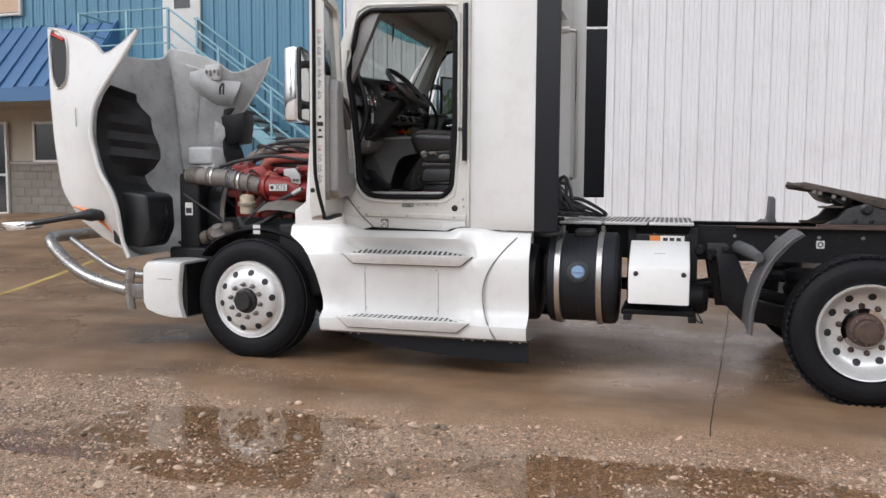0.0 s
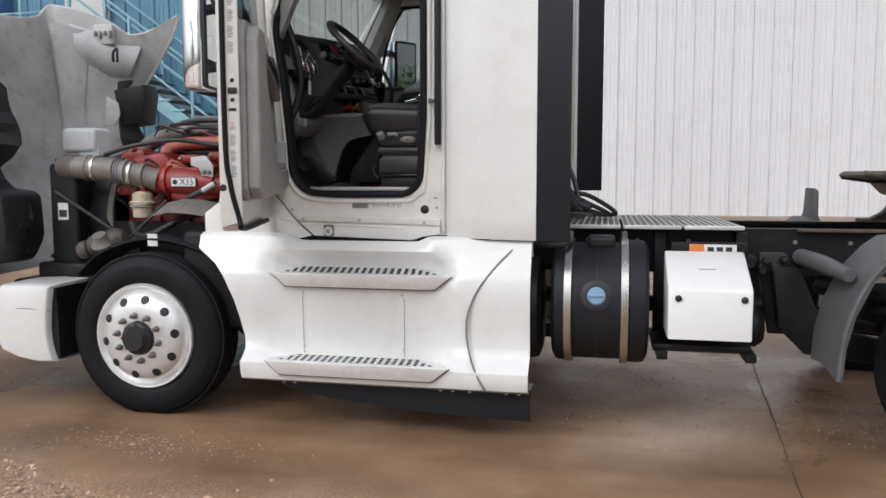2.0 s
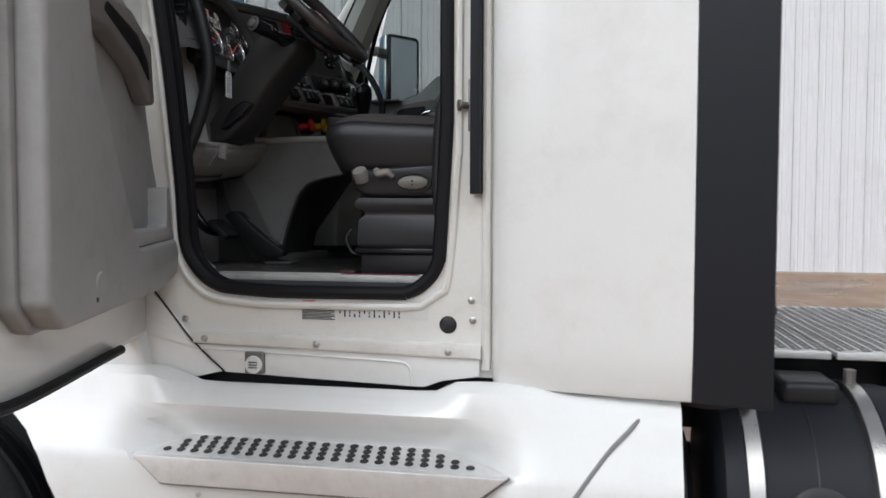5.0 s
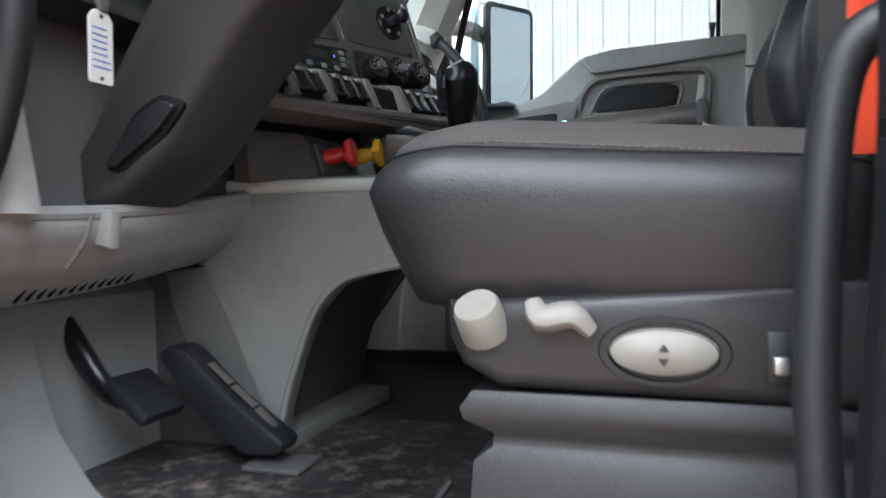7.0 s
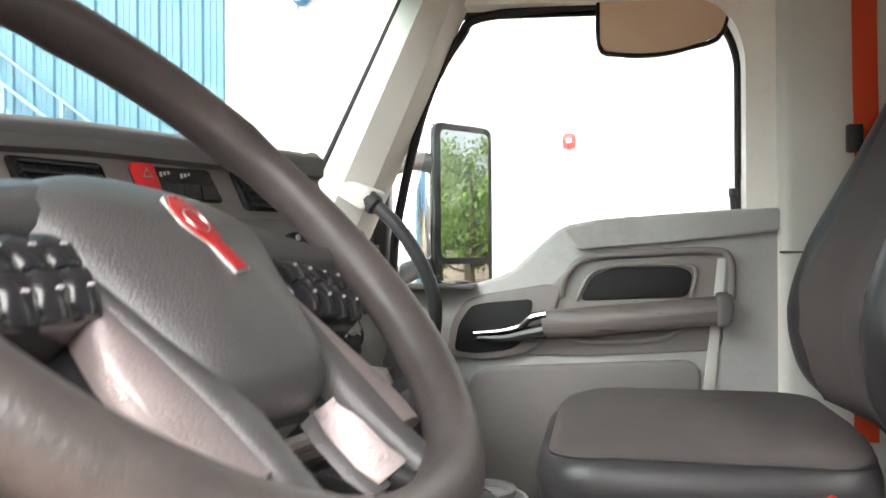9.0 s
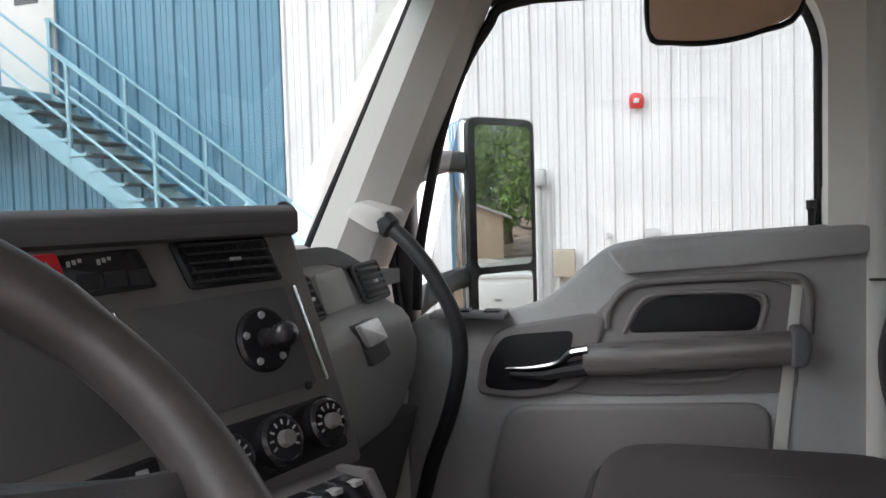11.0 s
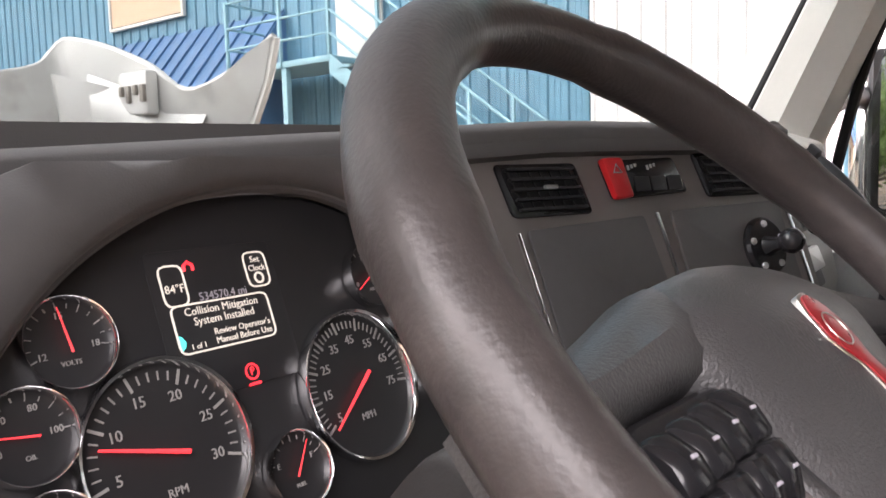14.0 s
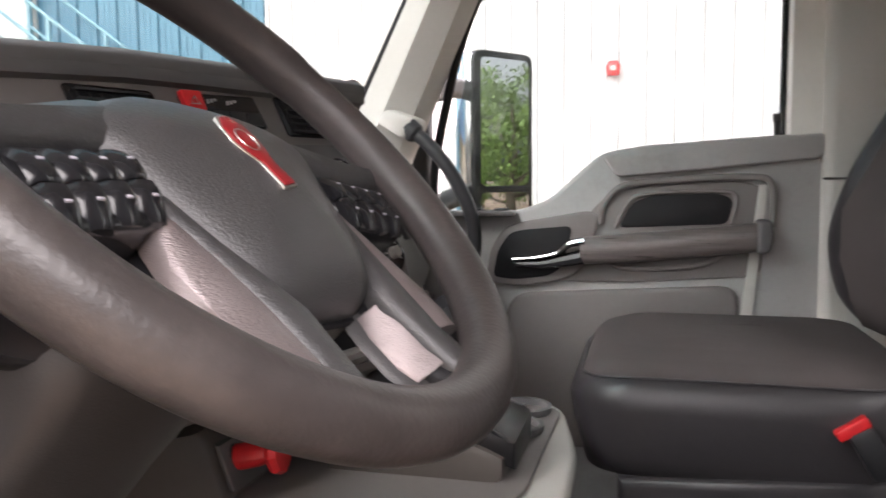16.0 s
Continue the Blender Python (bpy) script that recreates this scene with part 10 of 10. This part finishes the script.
part("seat_bar", Shape().tube([(1.425, -0.735, 1.600), (1.41, -0.745, 1.57), (1.43, -0.75, 1.525), (1.46, -0.745, 1.515)], 0.006, 8, 5), GLOSSY, ds)
part("anchor_foot", Shape().box(1.385, 1.435, -0.74, -0.69, 1.448, 1.462, 0.004), RUST, ds, "rusty seat foot")
part("buckle_cover", Shape().prism([(1.700, 2.034), (1.712, 1.985), (1.785, 1.975), (1.780, 1.998)], "y", -0.262, -0.205, 0.006), PILLAR, ds, "pale grey buckle housing")
# orange belt by the driver's seat and on the far pillar
for y0, y1, x in ((-0.815, -0.800, 1.792), (0.862, 0.877, 2.003)):
    b = part("safety_belt", Shape().sheet([[(x + 0.004 * math.sin(z * 6), y0, z), (x + 0.004 * math.sin(z * 6) + 0.052, y1, z)] for z in (2.95, 2.7, 2.45, 2.25, 2.1, 2.0, 1.93)], (0.003, 0, 0)), BELT, truck, "orange safety belt", 60)
    part("belt_clip", Shape().box(x - 0.012, x + 0.02, y0 - 0.004, y1 + 0.004, 2.55, 2.61, 0.005), BLACK, b)
# entry grab bar inside the rear edge of the opening
part("entry_grab_bar", Shape().tube([(1.835, -0.94, 2.02), (1.80, -0.925, 2.015), (1.768, -0.915, 1.98), (1.755, -0.912, 1.85), (1.755, -0.912, 1.70), (1.770, -0.918, 1.615), (1.81, -0.935, 1.575)], 0.0165, 12, 6), BLACK, truck, "black entry grab bar")


# ---------------------------------------------------------------- behind the truck, seen in its mirrors
def tree(x, y, h, spread, seed):
    """A leafy tree: tapered trunk, forked limbs, a crown of many small leaves in uneven clumps."""
    r = random.Random(seed)
    t = thing("tree", "tall green leafy tree at the edge of the lot", "tree", "trees behind the lot", "", (x, y, 0))
    z0 = lie(x, y) - 0.05
    wood = Shape().tube([(x, y, z0), (x + 0.1, y - 0.05, z0 + h * 0.2), (x - 0.05, y + 0.1, z0 + h * 0.45), (x + 0.1, y, z0 + h * 0.8)], [0.28, 0.22, 0.15, 0.04], 9, 5)
    clumps = []
    for k in range(26):
        a, e = r.uniform(0, 6.28), r.uniform(0.10, 1.0)
        rad = spread * (1 - 0.55 * abs(e - 0.4)) * r.uniform(0.45, 1.0)
        c = (x + rad * math.cos(a), y + rad * math.sin(a), z0 + h * (0.16 + 0.80 * e))
        clumps.append((c, r.uniform(0.55, 1.15) * spread * 0.36))
        if k % 2 == 0:
            wood.tube([(x, y, z0 + h * (0.12 + 0.6 * e) * 0.8), ((x + c[0]) / 2, (y + c[1]) / 2, c[2] - 0.5), c], [0.09, 0.05, 0.015], 6, 3)
    part("trunk", wood, BARK, t)
    lv, lf = [], []
    for c, rr in clumps:
        for i in range(190):
            d = Vector((r.gauss(0, 1), r.gauss(0, 1), r.gauss(0, 0.8)))
            d = d.normalized() * rr * r.uniform(0.4, 1.08)
            p = Vector(c) + d
            s = r.uniform(0.07, 0.15)
            m = Matrix.Translation(p) @ Euler((r.uniform(0, 3.1), r.uniform(0, 3.1), r.uniform(0, 6.3))).to_matrix().to_4x4()
            k = len(lv)
            lv += [m @ Vector(q) for q in ((-s, 0, 0), (0, -s * 0.5, s * 0.12), (s, 0, 0), (0, s * 0.5, s * 0.12))]
            lf.append((k, k + 1, k + 2, k + 3))
    crown = put("crown", mesh_of("crown", lv, lf, LEAF, 60, False), t)
    tagged(crown, kind="stuff")


for i, (x, y, h, sp) in enumerate(((33, 5.2, 6.6, 3.0), (36, 1.0, 6.4, 3.2), (38, 9.0, 7.2, 3.4), (34, 13.0, 7, 3.2), (42, 4.5, 7.4, 3.8), (26, -9.5, 10, 3.6), (20, -16.0, 11, 4.2), (-6, -24.0, 10, 4.0), (4, -26.0, 11, 4.2), (-16, -20.0, 10, 3.8))):
    tree(x, y, h, sp, 20 + i)

# tan shed beside the trees
SX, SY = 27.0, 0.6
shed = thing("shed", "low tan sheet-metal shed with a shallow gable roof", "shed", "", "", (SX, SY, 0))
part("wall", Shape().prism([(SY - 2.6, -0.05), (SY + 2.6, -0.05), (SY + 2.6, 2.1), (SY, 3.1), (SY - 2.6, 2.1)], "x", SX, SX + 6.0, 0.02), SHEDM, shed)
for s in (-1, 1):
    part("roof_slope", Shape().prism([(SY, 3.1), (SY, 3.18), (SY + s * 2.9, 2.06), (SY + s * 2.9, 1.98)], "x", SX - 0.25, SX + 6.2), GALV, shed)
part("door", Shape().box(SX - 0.05, SX + 0.01, SY - 0.9, SY + 0.05, 0.0, 1.95, 0.01), DOORW, shed)

# white utility trailer parked close behind
TX, TY = 11.5, 2.6
TZ = lie(TX, TY)
trl = thing("utility_trailer", "low white utility trailer with side lockers on the wet lot", "trailer", "", "", (TX, TY, TZ))
part("body", Shape().box(TX, TX + 3.6, TY - 1.1, TY + 1.1, TZ + 0.50, TZ + 1.22, 0.04), WHITE, trl)
part("top_rail", Shape().box(TX - 0.02, TX + 3.62, TY - 1.13, TY + 1.13, TZ + 1.18, TZ + 1.27, 0.03), WHITE, trl)
part("frame", Shape().box(TX - 0.4, TX + 3.5, TY - 0.4, TY + 0.4, TZ + 0.38, TZ + 0.51, 0.02), FRAME, trl)
part("tow_bar", Shape().tube([(TX - 0.3, TY, TZ + 0.42), (TX - 1.2, TY, TZ + 0.40)], 0.05, 8, 1), FRAME, trl)
part("stand_leg", Shape().box(TX - 1.15, TX - 1.08, TY - 0.04, TY + 0.04, TZ, TZ + 0.40, 0.01), FRAME, trl)
for y in (-0.55, 0.55):
    lk = part("locker_door", Shape().box(TX - 0.015, TX + 0.01, TY + y - 0.48, TY + y + 0.48, TZ + 0.58, TZ + 1.12, 0.01), WHITE, trl)
    part("locker_handle", Shape().box(TX - 0.03, TX - 0.015, TY + y - 0.06, TY + y + 0.06, TZ + 0.82, TZ + 0.86, 0.004), STEEL, lk)
for k in range(2):
    part("print_bar", Shape().box(TX - 0.018, TX - 0.015, TY + 0.2, TY + 0.9 - 0.15 * k, TZ + 0.98 - 0.1 * k, TZ + 1.04 - 0.1 * k), INK, trl)
for y in (-1.0, 1.0):
    part("wheel", Shape().lathe([(0.0, 0), (0.18, 0.01), (0.22, 0.03), (0.32, 0.04), (0.34, 0.07), (0.34, 0.18), (0.32, 0.21), (0, 0.21)], (TX + 2.0, TY + y * 1.2, TZ + 0.34), (0, -1 if y > 0 else 1, 0), 28), RUBBER, trl)
